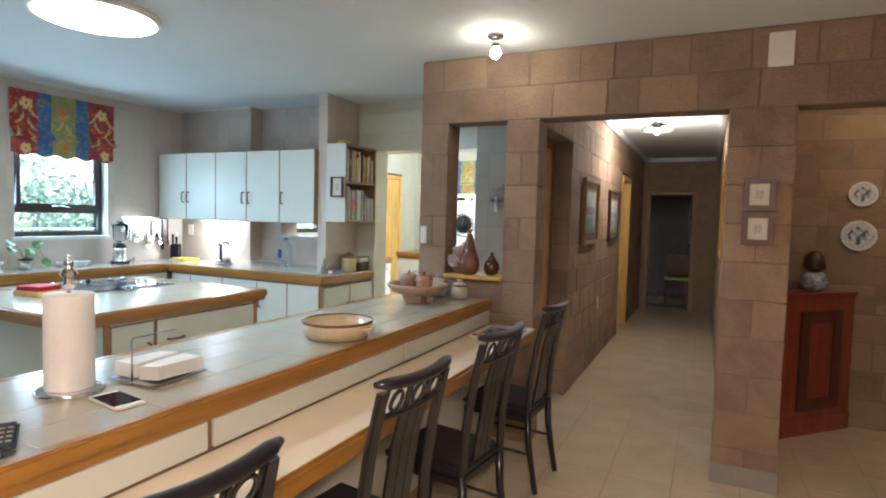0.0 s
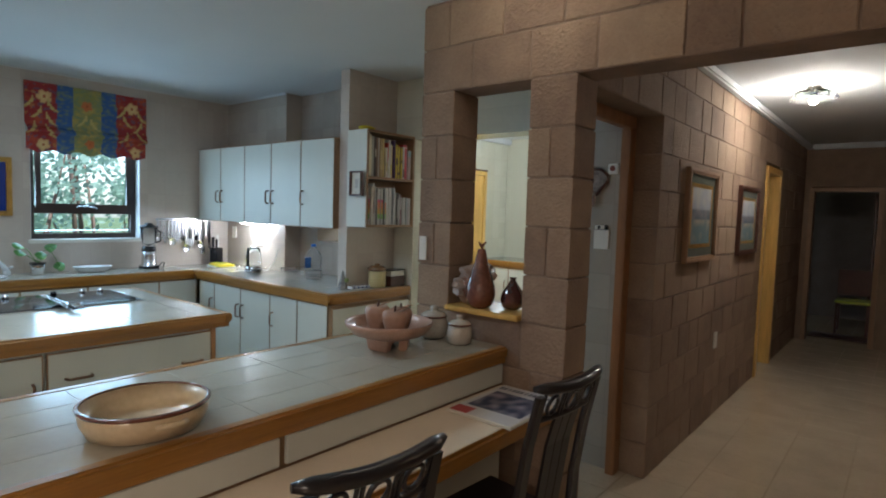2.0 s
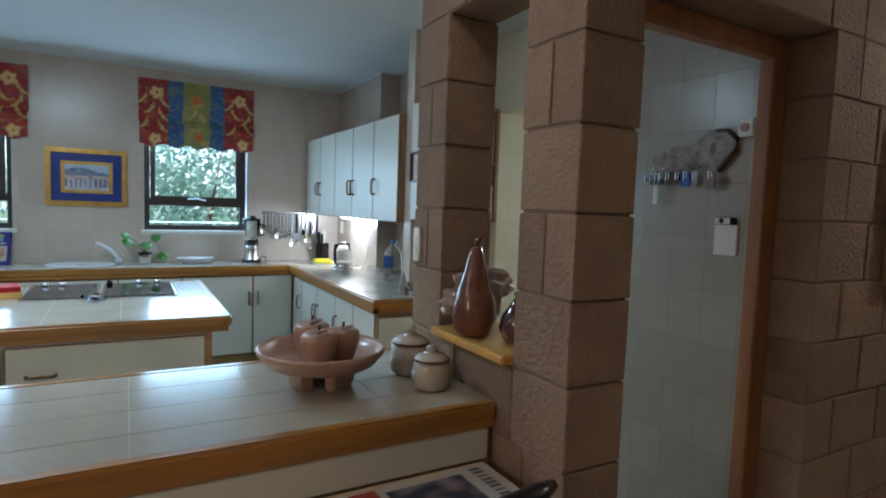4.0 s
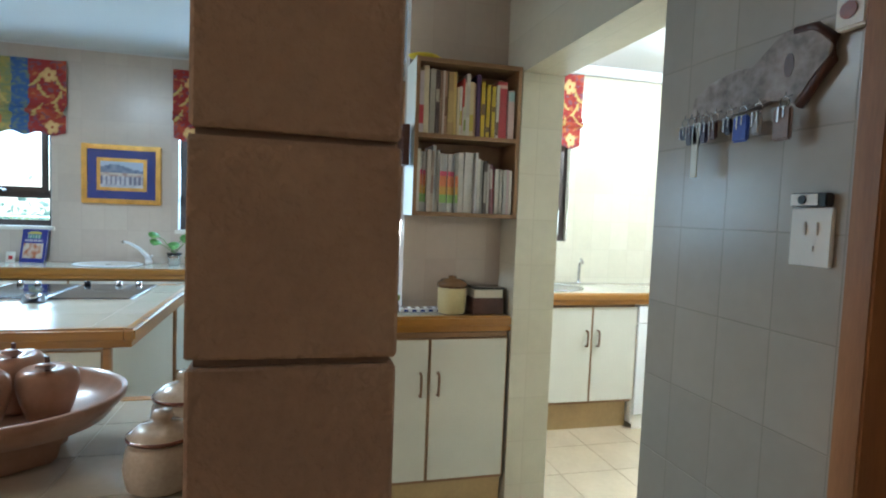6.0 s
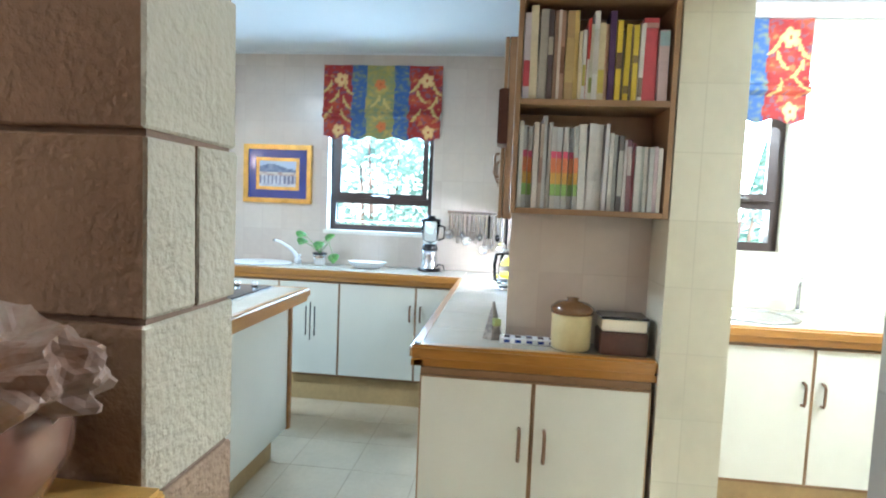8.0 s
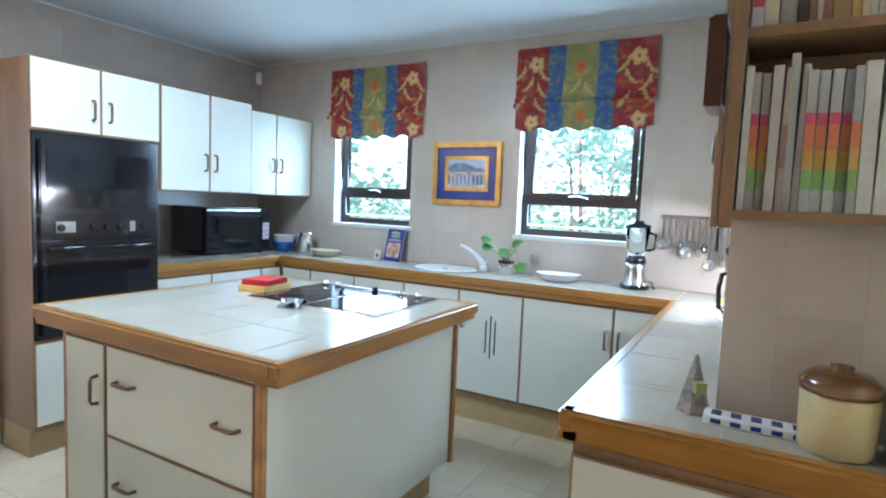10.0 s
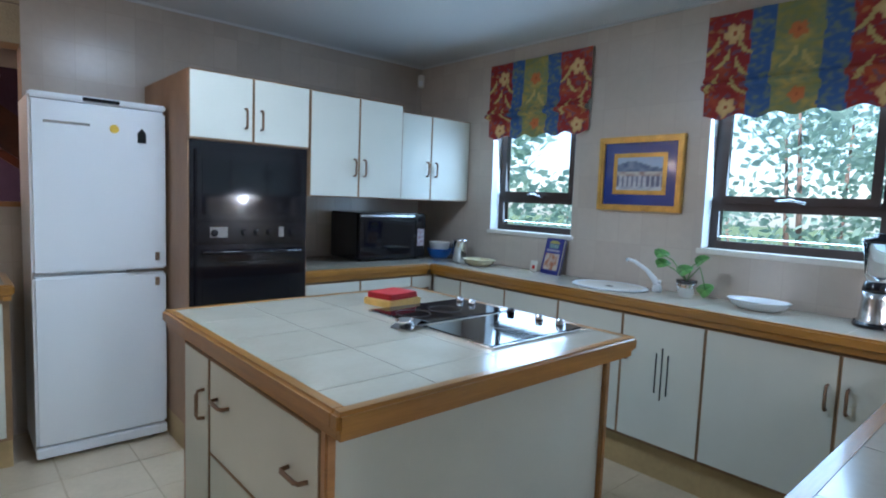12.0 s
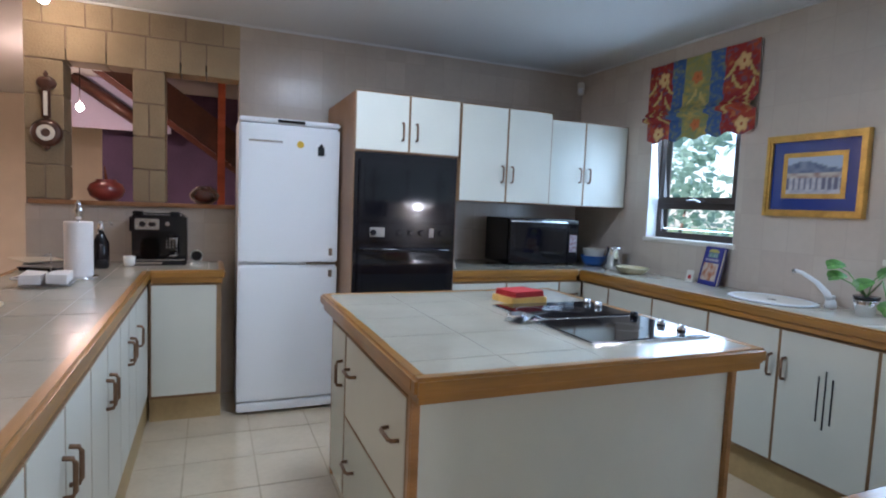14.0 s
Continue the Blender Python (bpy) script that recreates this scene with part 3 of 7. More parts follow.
def door(parent, x0, x1, z0, z1, hx=None, hz=None, front=0.0, flat=False, name="door"):
    """A cream leaf with a thin brown edge; hx, hz: where its handle's lower end sits."""
    g = 0.005
    d = part(name, boxes((x0 + g, x1 - g, front - 0.018, front - 0.001, z0, z1), bevel=0.0025), "laminate", parent)
    part("edging", wall_with_holes("x", front - 0.016, front - 0.003, x0 + 0.0015, x1 - 0.0015, z0 - 0.003, z1 + 0.003, [(x0 + g + 0.002, x1 - g - 0.002, z0 + 0.002, z1 - 0.002)]), "trim", d, "brown door edging")
    if hx is not None:
        m = Matrix.Translation((hx, front - 0.018, hz))
        if flat:
            m = m @ Matrix.Rotation(radians(90), 4, "Y")
        part("handle", HANDLE, None, d, at=m)
    return d


def cabinet(name, place, rz, w, depth, z0, z1, doors, label, group, plinth=0.0, side="trim"):
    """doors: (x0, x1, z0, z1, hx, hz[, flat]). Local -y is the front."""
    ob = thing(name, place, label, "cabinet", group, rz)
    part("body", boxes((0, w, 0, depth, z0, z1), bevel=0.002), side, ob, "brown cabinet body")
    if plinth:
        part("plinth", boxes((0, w, 0.05, depth, 0.0, plinth)), "plinth", ob, "light brown plinth")
    for row in doors:
        door(ob, row[0], row[1], row[2], row[3], row[4] if len(row) > 4 else None, row[5] if len(row) > 5 else None, 0.0, len(row) > 6 and row[6], "drawer" if len(row) > 6 else "door")
    return ob


BASE_LABEL = "cream base cabinet with brown edging under the tiled worktop"
TOPZ, DT, DB = 0.91, 0.825, 0.20
XF = -4.745   # fronts of the west units
# west run: each unit from its own stretch
for a, b, doors in (
        (0.62, 0.90, ((0, 0.28, 0),)),
        (0.90, 1.71, ((0, 0.40, 0.37), (0.40, 0.81, 0.44))),
        (1.71, 2.54, ((0, 0.41, 0.375), (0.41, 0.83, 0.445))),
        (2.54, 3.375, ((0, 0.52, 0.485), (0.52, 0.835, 0.555)))):
    c = cabinet("base_cabinet", (XF, a, 0), 90, b - a, 0.41, DB - 0.02, TOPZ - 0.075, [(d[0], d[1], DB, DT, d[2] if d[2] else None, 0.60) for d in doors], "cream base cabinet, one door with three slots" if a == 1.71 else BASE_LABEL, "west base cabinets", 0.18)
    if a == 1.71:
        for q, (dz0, dz1) in enumerate(((0.46, 0.66), (0.43, 0.69), (0.46, 0.66))):
            part("slot", boxes((0.60 + q * 0.03, 0.607 + q * 0.03, -0.0195, -0.017, dz0, dz1)), "black", c, "dark ventilation slot")
# north run
YF = 3.385
for a, b, hs in ((-4.66, -4.41, (0.215,)), (-4.41, -3.60, (0.375, 0.445)), (-3.60, -2.93, (0.04,))):
    w = b - a
    doors = [(0, w if w < 0.3 else w / 2, DB, DT, hs[0], 0.60)] + ([(w / 2, w, DB, DT, hs[1] if len(hs) > 1 else None, 0.60)] if w > 0.3 else [])
    cabinet("base_cabinet", (a, YF, 0), 0, w, 0.50, DB - 0.02, TOPZ - 0.075, doors, BASE_LABEL, "north base cabinets", 0.18)
# end cabinet facing the passage
cabinet("end_cabinet", (-2.905, 3.372, 0), 90, 0.737, 0.02, 0.15, TOPZ - 0.075, [(0.0, 0.37, 0.17, 0.81, 0.33, 0.56), (0.37, 0.735, 0.17, 0.81, 0.41, 0.56)], "cream two-door cabinet at the end of the worktop", "passage cabinets", 0.15)
# south run under the microwave
for a, b in ((-3.71, -4.13), (-4.13, -4.55), (-4.55, -4.74)):
    w = a - b
    cabinet("base_cabinet", (a, 0.575, 0), 180, w, 0.5, DB - 0.02, TOPZ - 0.075, [(0, w, 0.66, DT, w / 2 - 0.05, 0.74, True), (0, w, DB, 0.65, 0.04, 0.5)], BASE_LABEL, "south base cabinets", 0.18)


def worktop(name, rects, z, edges, label, group="", tile=(0.30, 0.30), origin=(0, 0), edge_h=0.07, cut=None):
    """A slab with raised tiles (made later) and oak nosings. edges: (axis, const, a, b, outward sign)."""
    ob = thing(name, ((rects[0][0] + rects[0][1]) / 2, (rects[0][2] + rects[0][3]) / 2, z - 0.04), label, "worktop", group)
    o = ob.matrix_world.translation
    bm = bmesh.new()
    for r in rects:
        box(bm, r[0] - o.x, r[1] - o.x, r[2] - o.y, r[3] - o.y, 0.0, 0.0390)
    part("bed", bm, "top_grout", ob, "worktop bed and joints")
    for axis, c, a, b, s in edges:
        e = bmesh.new()
        lo, hi = sorted((c - s * 0.03, c + s * 0.014))
        if axis == "x":
            box(e, a - o.x, b - o.x, lo - o.y, hi - o.y, -0.008, 0.0415, bevel=0.009, seg=3)
            box(e, a - o.x + 0.015, b - o.x - 0.015, min(c - s * 0.03, c) - o.y, max(c - s * 0.03, c) - o.y, 0.04 - edge_h, -0.0082)
        else:
            box(e, lo - o.x, hi - o.x, a - o.y, b - o.y, -0.008, 0.0415, bevel=0.009, seg=3)
            box(e, min(c - s * 0.03, c) - o.x, max(c - s * 0.03, c) - o.x, a - o.y, b - o.y, 0.04 - edge_h, -0.0082)
        part("edge", e, "oak_x" if axis == "x" else "oak_y", ob, "rounded oak edge")
    TILED.append((ob, rects, z, tile, origin))
    return ob


TILED = []
worktop("worktop", [(XW, -4.73, YS, YN), (-4.73, -3.17, 3.365, YN2), (-3.17, -2.895, 3.365, YH), (-4.73, -3.705, YS, 0.59)], TOPZ,
        [("y", -4.715, 0.60, 3.35, 1), ("x", 3.35, -4.70, -2.88, -1), ("y", -2.895, 3.34, YH, 1), ("x", 0.60, -4.70, -3.705, 1)], "tiled kitchen worktop with a golden oak edge", tile=(0.305, 0.30), origin=(-4.73, 3.365))
# bar
BI, BO = -1.98, -1.315
worktop("worktop", [(BI + 0.02, BO - 0.02, YS, NY0 - 0.002), (-2.36, BI + 0.02, YS, 0.37)], 0.90,
        [("y", BO - 0.014, YS, NY0 - 0.002, 1), ("y", BI + 0.014, 0.385, NY0 - 0.002, -1), ("x", 0.385, -2.36, BI + 0.014, 1), ("y", -2.355, YS, 0.40, -1)], "long tiled breakfast bar with an oak edge", tile=(0.16, 0.30), origin=(BI + 0.02, 0.385))
bar = thing("breakfast_bar", (-1.65, 1.5, 0), "cream-panelled breakfast bar base with brown dividers", "cabinet")
part("body", boxes((-0.27, 0.31, -1.6, 1.56, 0.0, 0.83)), "trim", bar, "brown bar carcass")
for a, b in ((-1.60, -0.68), (-0.68, 0.44), (0.44, 1.555)):
    part("panel", boxes((0.31, 0.325, a + 0.012, b - 0.012, 0.745, 0.828), bevel=0.002), "laminate", bar, "cream upper panel")
    part("panel", boxes((0.31, 0.325, a + 0.012, b - 0.012, 0.08, 0.70), bevel=0.002), "laminate", bar, "cream panel below the table")
for k, (a, b) in enumerate(((3.05, 2.63), (2.63, 2.0), (2.0, 1.42), (1.42, 0.93), (0.93, 0.42))):
    w = a - b
    n = 1 if k in (0, 4) else 2
    cabinet("bar_cabinet", (-1.95, a, 0), -90, w, 0.025, 0.17, 0.828, [(w / n * q, w / n * (q + 1), DB, 0.815, w / n * (q + 1) - 0.035 if (q == 0 and n == 2) or k == 0 else w / n * q + 0.035, 0.60) for q in range(n)], "cream cabinet in the kitchen side of the bar", "bar cabinets", 0.0)
part("plinth", boxes((-0.30, -0.27, -1.6, 1.56, 0.0, 0.168)), "plinth", bar, "light brown plinth")
cabinet("corner_cabinet", (-1.965, 0.355, 0), 180, 0.385, 0.44, 0.15, 0.828, [(0.01, 0.365, 0.17, 0.815)], "cream corner cabinet beside the fridge", "bar cabinets", 0.14)
table = thing("bar_table", (-1.17, 1.45, 0), "narrow cream dining ledge with an oak edge", "table")
part("tabletop", boxes((-0.155, 0.13, -1.55, 1.58, 0.705, 0.738)), "table", table, "pale laminate top")
part("edge", boxes((0.118, 0.148, -1.56, 1.585, 0.672, 0.741), bevel=0.012), "oak_y", table, "rounded oak edge")
for y in (-1.1, -0.2, 0.7, 1.45):
    bm = bmesh.new()
    bmesh.ops.create_cube(bm, size=1)
    bmesh.ops.scale(bm, vec=(0.22, 0.03, 0.14), verts=bm.verts)
    for v in bm.verts:
        v.co += Vector((-0.04, y, 0.633))
        if v.co.x > 0 and v.co.z < 0.6:
            v.co.z += 0.11
    part("bracket", bm, "door_wood", table, "brown timber bracket")

# island
IX0, IX1, IY0, IY1 = -4.01, -2.762, 1.28, 2.60
worktop("worktop", [(IX0 + 0.02, IX1 - 0.02, IY0 + 0.02, IY1 - 0.02)], 0.90,
        [("y", IX1 - 0.014, IY0 + 0.03, IY1 - 0.03, 1), ("x", IY1 - 0.014, IX0, IX1, 1), ("y", IX0 + 0.014, IY0 + 0.03, IY1 - 0.03, -1), ("x", IY0 + 0.014, IX0, IX1, -1)], "square tiled island worktop with an oak edge", tile=(0.305, 0.285), origin=(IX0 + 0.02, IY0 + 0.02))
isl = thing("kitchen_island", (-3.375, 2.02, 0), "cream kitchen island with drawers and oak corner posts", "cabinet")
part("body", boxes((-0.59, 0.578, -0.535, 0.48, 0.14, 0.828)), "laminate", isl, "cream island body")
part("plinth", boxes((-0.50, 0.52, -0.47, 0.43, 0.0, 0.14)), "plinth", isl, "light brown plinth")
for x, y in ((0.565, 0.468), (-0.603, 0.468), (0.565, -0.543)):
    part("post", boxes((x, x + 0.028, y, y + 0.028, 0.13, 0.829), bevel=0.004), "oak", isl, "oak corner post")


east = thing("drawer_unit", (-2.797, 1.50, 0), "cream drawers and door in the island's side", "cabinet", "", 90)
door(east, 0.0, 0.25, 0.17, 0.815, 0.21, 0.60)
door(east, 0.26, 0.99, 0.50, 0.815, 0.33, 0.70, 0.0, True, "drawer")
door(east, 0.26, 0.99, 0.17, 0.49, 0.33, 0.34, 0.0, True, "drawer")
for x, z in ((0.835, 0.675), (0.80, 0.34)):
    part("handle", HANDLE, None, east, at=Matrix.Translation((x, -0.018, z)) @ Matrix.Rotation(radians(90), 4, "Y"))
west = thing("cabinet", (-3.93, 2.5, 0), "cream doors in the island's window side", "cabinet", "", -90)
door(west, 0.0, 0.48, 0.17, 0.815, 0.05, 0.62)
door(west, 0.49, 0.98, 0.17, 0.815, 0.90, 0.62)

# upper cabinets
for a, b in ((-5.13, -4.344), (-4.344, -3.56), (-3.56, -3.17)):
    w = b - a
    n = 2 if w > 0.5 else 1
    cabinet("wall_cabinet", (a, 3.612, 1.328), 0, w, 0.28 if b < -4.3 else 0.44, 0, 0.65, [(w / n * q, w / n * (q + 1), 0.004, 0.646, (w / n - 0.035 if q == 0 and n == 2 else w / n * q + 0.035), 0.17) for q in range(n)], "pale two-door wall cabinet with brown handles" if n == 2 else "pale single-door wall cabinet with a brown handle", "north wall cabinets")
cabinet("wall_cabinet", (-3.705, 0.672, 1.36), 180, 0.66, 0.78, 0, 0.60, [(0, 0.33, 0.004, 0.596, 0.295, 0.13), (0.33, 0.66, 0.004, 0.596, 0.365, 0.13)], "cream two-door wall cabinet over the microwave", "south wall cabinets")
cabinet("wall_cabinet", (-4.39, 0.475, 1.358), 180, 0.765, 0.58, 0, 0.60, [(0, 0.385, 0.004, 0.596, 0.345, 0.17), (0.385, 0.765, 0.004, 0.596, 0.425, 0.17)], "shallow cream two-door wall cabinet in the corner", "south wall cabinets")
tower = cabinet("oven_tower", (-3.045, 0.672, 0), 180, 0.655, 0.78, 0.14, 1.965, [(0, 0.328, 1.632, 1.96, 0.285, 1.70), (0.328, 0.655, 1.632, 1.96, 0.37, 1.70), (0, 0.655, 0.17, 0.585)], "tall brown-sided oven housing with cream doors", "", 0.14, "side")
oven = thing("double_oven", (-3.045, 0.66, 0.6), "black built-in double oven with two glass doors", "oven", "", 180)
part("body", boxes((0.006, 0.648, -0.022, 0.0, 0.0, 1.02), bevel=0.004), "black", oven)
part("upper_door", boxes((0.03, 0.625, -0.045, -0.022, 0.62, 0.98), bevel=0.006), "black", oven)
part("upper_glass", boxes((0.06, 0.595, -0.048, -0.0445, 0.65, 0.93), bevel=0.001), "blackglass", oven, "dark oven glass")
part("control_panel", boxes((0.03, 0.625, -0.04, -0.022, 0.505, 0.61), bevel=0.004), "black", oven)
for x in (0.12, 0.28, 0.35, 0.42, 0.55):
    bm = lathe([(0.017, 0), (0.018, 0.012), (0.014, 0.02)], 16)
    part("knob", bm, "black", oven, at=Matrix.Translation((x, -0.04, 0.555)) @ Matrix.Rotation(radians(90), 4, "X"))
for x0, x1 in ((0.10, 0.19), (0.47, 0.50)):
    part("dial_plate", boxes((x0, x1, -0.0415, -0.0402, 0.53, 0.585)), "skirt", oven, "small grey dial plate")
part("lower_door", boxes((0.03, 0.625, -0.045, -0.022, 0.02, 0.49), bevel=0.006), "black", oven)
part("lower_glass", boxes((0.06, 0.595, -0.048, -0.0445, 0.05, 0.40), bevel=0.001), "blackglass", oven, "dark oven glass")
part("oven_handle", tube(bmesh.new(), [(0.06, -0.046, 0.455), (0.07, -0.075, 0.455), (0.585, -0.075, 0.455), (0.595, -0.046, 0.455)], 0.011), "black", oven)

# fridge
fr = thing("fridge_freezer", (-2.735, 0.36, 0), "white two-door fridge freezer", "fridge", "", 180)
part("body", boxes((-0.295, 0.295, 0.05, 0.46, 0.02, 1.80), bevel=0.01), "white", fr)
part("upper_door", boxes((-0.297, 0.297, 0.0, 0.045, 0.937, 1.77), bevel=0.012), "white", fr)
part("lower_door", boxes((-0.297, 0.297, 0.0, 0.045, 0.08, 0.925), bevel=0.012), "white", fr)
part("top_panel", boxes((-0.297, 0.297, -0.004, 0.05, 1.775, 1.805), bevel=0.008), "white", fr)
part("kick_panel", boxes((-0.297, 0.297, 0.0, 0.045, 0.02, 0.074), bevel=0.006), "white", fr)
part("grip", boxes((0.10, 0.28, -0.006, 0.002, 0.930, 0.942), bevel=0.002), "steel", fr, "grey door grip")
part("display", boxes((-0.08, 0.08, -0.008, -0.003, 1.782, 1.799), bevel=0.003), "black", fr, "dark control strip")
for z in (0.85, 0.985):
    part("emblem", boxes((0.24, 0.262, -0.002, 0.001, z, z + 0.045), bevel=0.001), "steel", fr, "small silver badge")
part("plate", boxes((-0.24, -0.05, -0.002, 0.001, 1.662, 1.674)), "steel", fr, "silver maker's plate")
for x in (-0.24, 0.24):
    part("foot", lathe([(0.02, 0), (0.02, 0.022)], 12, x, 0.06), "black", fr)
mg = lathe([(0.021, 0), (0.021, 0.004)], 20)
part("round_magnet", mg, mat("yellow_sticker", (0.8, 0.55, 0.05), 0.5), fr, "yellow round sticker", at=Matrix.Translation((0.055, 0.0, 1.66)) @ Matrix.Rotation(radians(90), 4, "X"))
part("house_magnet", prism([(-0.02, 0), (0.02, 0), (0.02, 0.05), (0, 0.075), (-0.02, 0.05)], 0, 0.004), "black", fr, "small dark sticker", at=Matrix.Translation((0.18, 0.0, 1.60)) @ Matrix.Rotation(radians(90), 4, "X"))

# ---- door frame of the passage ----
dfr = thing("door_frame", (-1.262, 3.70, 0), "reddish timber door frame without a door", "door frame")
part("jamb", boxes((-0.012, 0.04, 0.365, 0.445, 0, 1.965), bevel=0.004), "door_wood", dfr)
part("head", boxes((-0.012, 0.04, -0.445, 0.445, 1.966, 2.032), bevel=0.004), "door_wood", dfr)
d3 = thing("hall_door_frame", (-1.12, 7.335, 0), "yellow painted door frame in the hall", "door frame")
part("jamb", boxes((-0.10, 0.06, -0.37, -0.31, 0, 2.0), bevel=0.004), "pine", d3)
part("jamb", boxes((-0.10, 0.06, 0.31, 0.37, 0, 2.0), bevel=0.004), "pine", d3)
part("head", boxes((-0.10, 0.06, -0.31, 0.31, 1.94, 2.0), bevel=0.004), "pine", d3)
d4 = thing("end_door_frame", (-0.645, 9.42, 0), "brown door frame round the dark doorway", "door frame")
for x in (-0.37, 0.32):
    part("jamb", boxes((x, x + 0.05, -0.05, 0.1, 0, 1.92), bevel=0.004), "side", d4)
part("head", boxes((-0.32, 0.32, -0.05, 0.1, 1.87, 1.92), bevel=0.004), "side", d4)

# ---- chairs ----


def chair_model():
    """A black dining chair with a curved top rail over three rings, a broad splat and a padded seat. Faces -x (towards the bar)."""
    ob = thing("dining_chair", (0, 0, 0), "glossy black dining chair with a tall back and vinyl seat", "chair", "chairs along the bar")
    w, d, sh = 0.36, 0.38, 0.45
    bm = bmesh.new()
    box(bm, -d / 2, d / 2, -w / 2, w / 2, sh - 0.055, sh, bevel=0.022, seg=3)
    for v in bm.verts:
        v.co.y *= 1.06 - 0.25 * (v.co.x + d / 2)
        if v.co.z > sh - 0.02:
            v.co.z += 0.008 * (1 - (v.co.x / d * 2) ** 2) * (1 - (v.co.y / w * 2) ** 2)
    part("seat", bm, "vinyl", ob, "padded black vinyl seat")
    part("seat_frame", wall_with_holes("x", -w / 2 + 0.012, w / 2 - 0.012, -d / 2 + 0.01, d / 2 - 0.01, sh - 0.085, sh - 0.056, []), "chairblack", ob)
    for s in (-1, 1):
        y = s * (w / 2 - 0.02)
        part("leg", tube(bmesh.new(), [(-d / 2 + 0.03, y, sh - 0.06), (-d / 2 + 0.01, y, 0.0)], [0.016, 0.013], 10), "chairblack", ob)
        part("leg", tube(bmesh.new(), [(d / 2 - 0.006, y, sh - 0.03), (d / 2 + 0.004, y, 0.25), (d / 2 + 0.05, y, 0.0)], [0.020, 0.018, 0.014], 10), "chairblack", ob)
        post = bmesh.new()
        rows = ((d / 2 - 0.004, sh - 0.031, 0.021), (d / 2 + 0.006, 0.60, 0.023), (d / 2 + 0.034, 0.78, 0.021), (d / 2 + 0.072, 0.945, 0.018))
        rings = [[post.verts.new((x + dx * 0.011, y + dy * h, z)) for dx, dy in ((-1, -0.8), (-1, 0.8), (0, 1), (1, 0.8), (1, -0.8), (0, -1))] for x, z, h in rows]
        for A, B in zip(rings, rings[1:]):
            for k in range(6):
                post.faces.new((A[k], A[(k + 1) % 6], B[(k + 1) % 6], B[k]))
        post.faces.new(rings[0][::-1])
        post.faces.new(rings[-1])
        part("back_post", post, "chairblack", ob, "flat lacquered back post")
    n = 11
    span = w + 0.015
    pts = [(d / 2 + 0.068 + 0.030 * (1 - (2 * k / (n - 1) - 1) ** 2), -span / 2 + span * k / (n - 1), 0.972 - 0.010 * (1 - (2 * k / (n - 1) - 1) ** 2)) for k in range(n)]
    part("top_rail", tube(bmesh.new(), pts, [0.010, 0.020] + [0.021] * (n - 4) + [0.020, 0.010], 12, flat=0.85), "chairblack", ob, "curved glossy top rail")
    bow = lambda y, z: d / 2 + 0.040 + (z - 0.865) * 0.34 + 0.026 * (1 - (2 * y / span) ** 2)
    part("lower_rail", tube(bmesh.new(), [(bow(q * w * 0.088, 0.865), q * w * 0.088, 0.865) for q in range(-5, 6)], 0.010, 8), "chairblack", ob)
    for k in (-1, 0, 1):
        y = k * 0.098
        ring = [(bow(y, 0.908 + 0.030 * math.sin(a * math.pi / 10)), y + 0.026 * math.cos(a * math.pi / 10), 0.908 + 0.030 * math.sin(a * math.pi / 10)) for a in range(20)]
        part("ring", tube(bmesh.new(), ring, 0.0062, 6, closed=True), "chairblack", ob, "small metal ring")
    for y in (-0.140, -0.056, -0.042, 0.042, 0.056, 0.140):
        part("spacer", tube(bmesh.new(), [(bow(y, 0.87), y, 0.868), (bow(y, 0.95), y, 0.958)], 0.0055, 6), "chairblack", ob)
    for k in (-1, 0, 1):
        splat = bmesh.new()
        rows = ((bow(0, 0.86), 0.864), (d / 2 + 0.036, 0.76), (d / 2 + 0.012, 0.60), (d / 2 - 0.012, sh - 0.01))
        edge = [[splat.verts.new((x + dx, k * 0.047 + dy, z)) for dx, dy in ((-0.005, -0.0215), (-0.005, 0.0215), (0.005, 0.0215), (0.005, -0.0215))] for x, z in rows]
        for A, B in zip(edge, edge[1:]):
            for q in range(4):
                splat.faces.new((A[q], A[(q + 1) % 4], B[(q + 1) % 4], B[q]))
        splat.faces.new(edge[0][::-1])
        splat.faces.new(edge[-1])
        part("splat", splat, "chairblack", ob, "broad black back slat")
    for s in (-1, 1):
        part("stretcher", tube(bmesh.new(), [(-d / 2 + 0.015, s * (w / 2 - 0.02), 0.2), (d / 2 + 0.014, s * (w / 2 - 0.02), 0.2)], 0.008, 8), "chairblack", ob)
    return ob


chair = chair_model()
chair.matrix_world = pose(-1.055, 2.635, 0, 0, 0, -4)
for x, y, a in ((-1.065, 1.835, -7), (-1.09, 1.145, -6), (-1.10, 0.375, -6)):
    copy_thing(chair, pose(x, y, 0, 0, 0, a))

# ---- lamps ----
rl = thing("ceiling_lamp", (-3.05, 1.62, CEIL), "round white ceiling lamp, lit", "lamp")
part("rim", lathe([(0.30, -0.035), (0.305, 0.0)], 48), "white_plastic", rl)
part("diffuser", lathe([(0.12, -0.062), (0.22, -0.054), (0.285, -0.036)], 48), "lampwhite", rl, "glowing white diffuser")


def spot(name, place, label, power_mat="bulb"):
    ob = thing(name, place, label, "lamp", "ceiling spots")
    part("rose", lathe([(0.045, -0.02), (0.05, 0.0)], 20), "steel", ob, "grey metal ceiling rose")
    part("holder", lathe([(0.018, -0.075), (0.022, -0.02)], 16), "steel", ob)
    part("bulb", lathe([(0.004, -0.135), (0.022, -0.125), (0.029, -0.108), (0.024, -0.088), (0.014, -0.0755)], 20), power_mat, ob, "lit round bulb")
    return ob


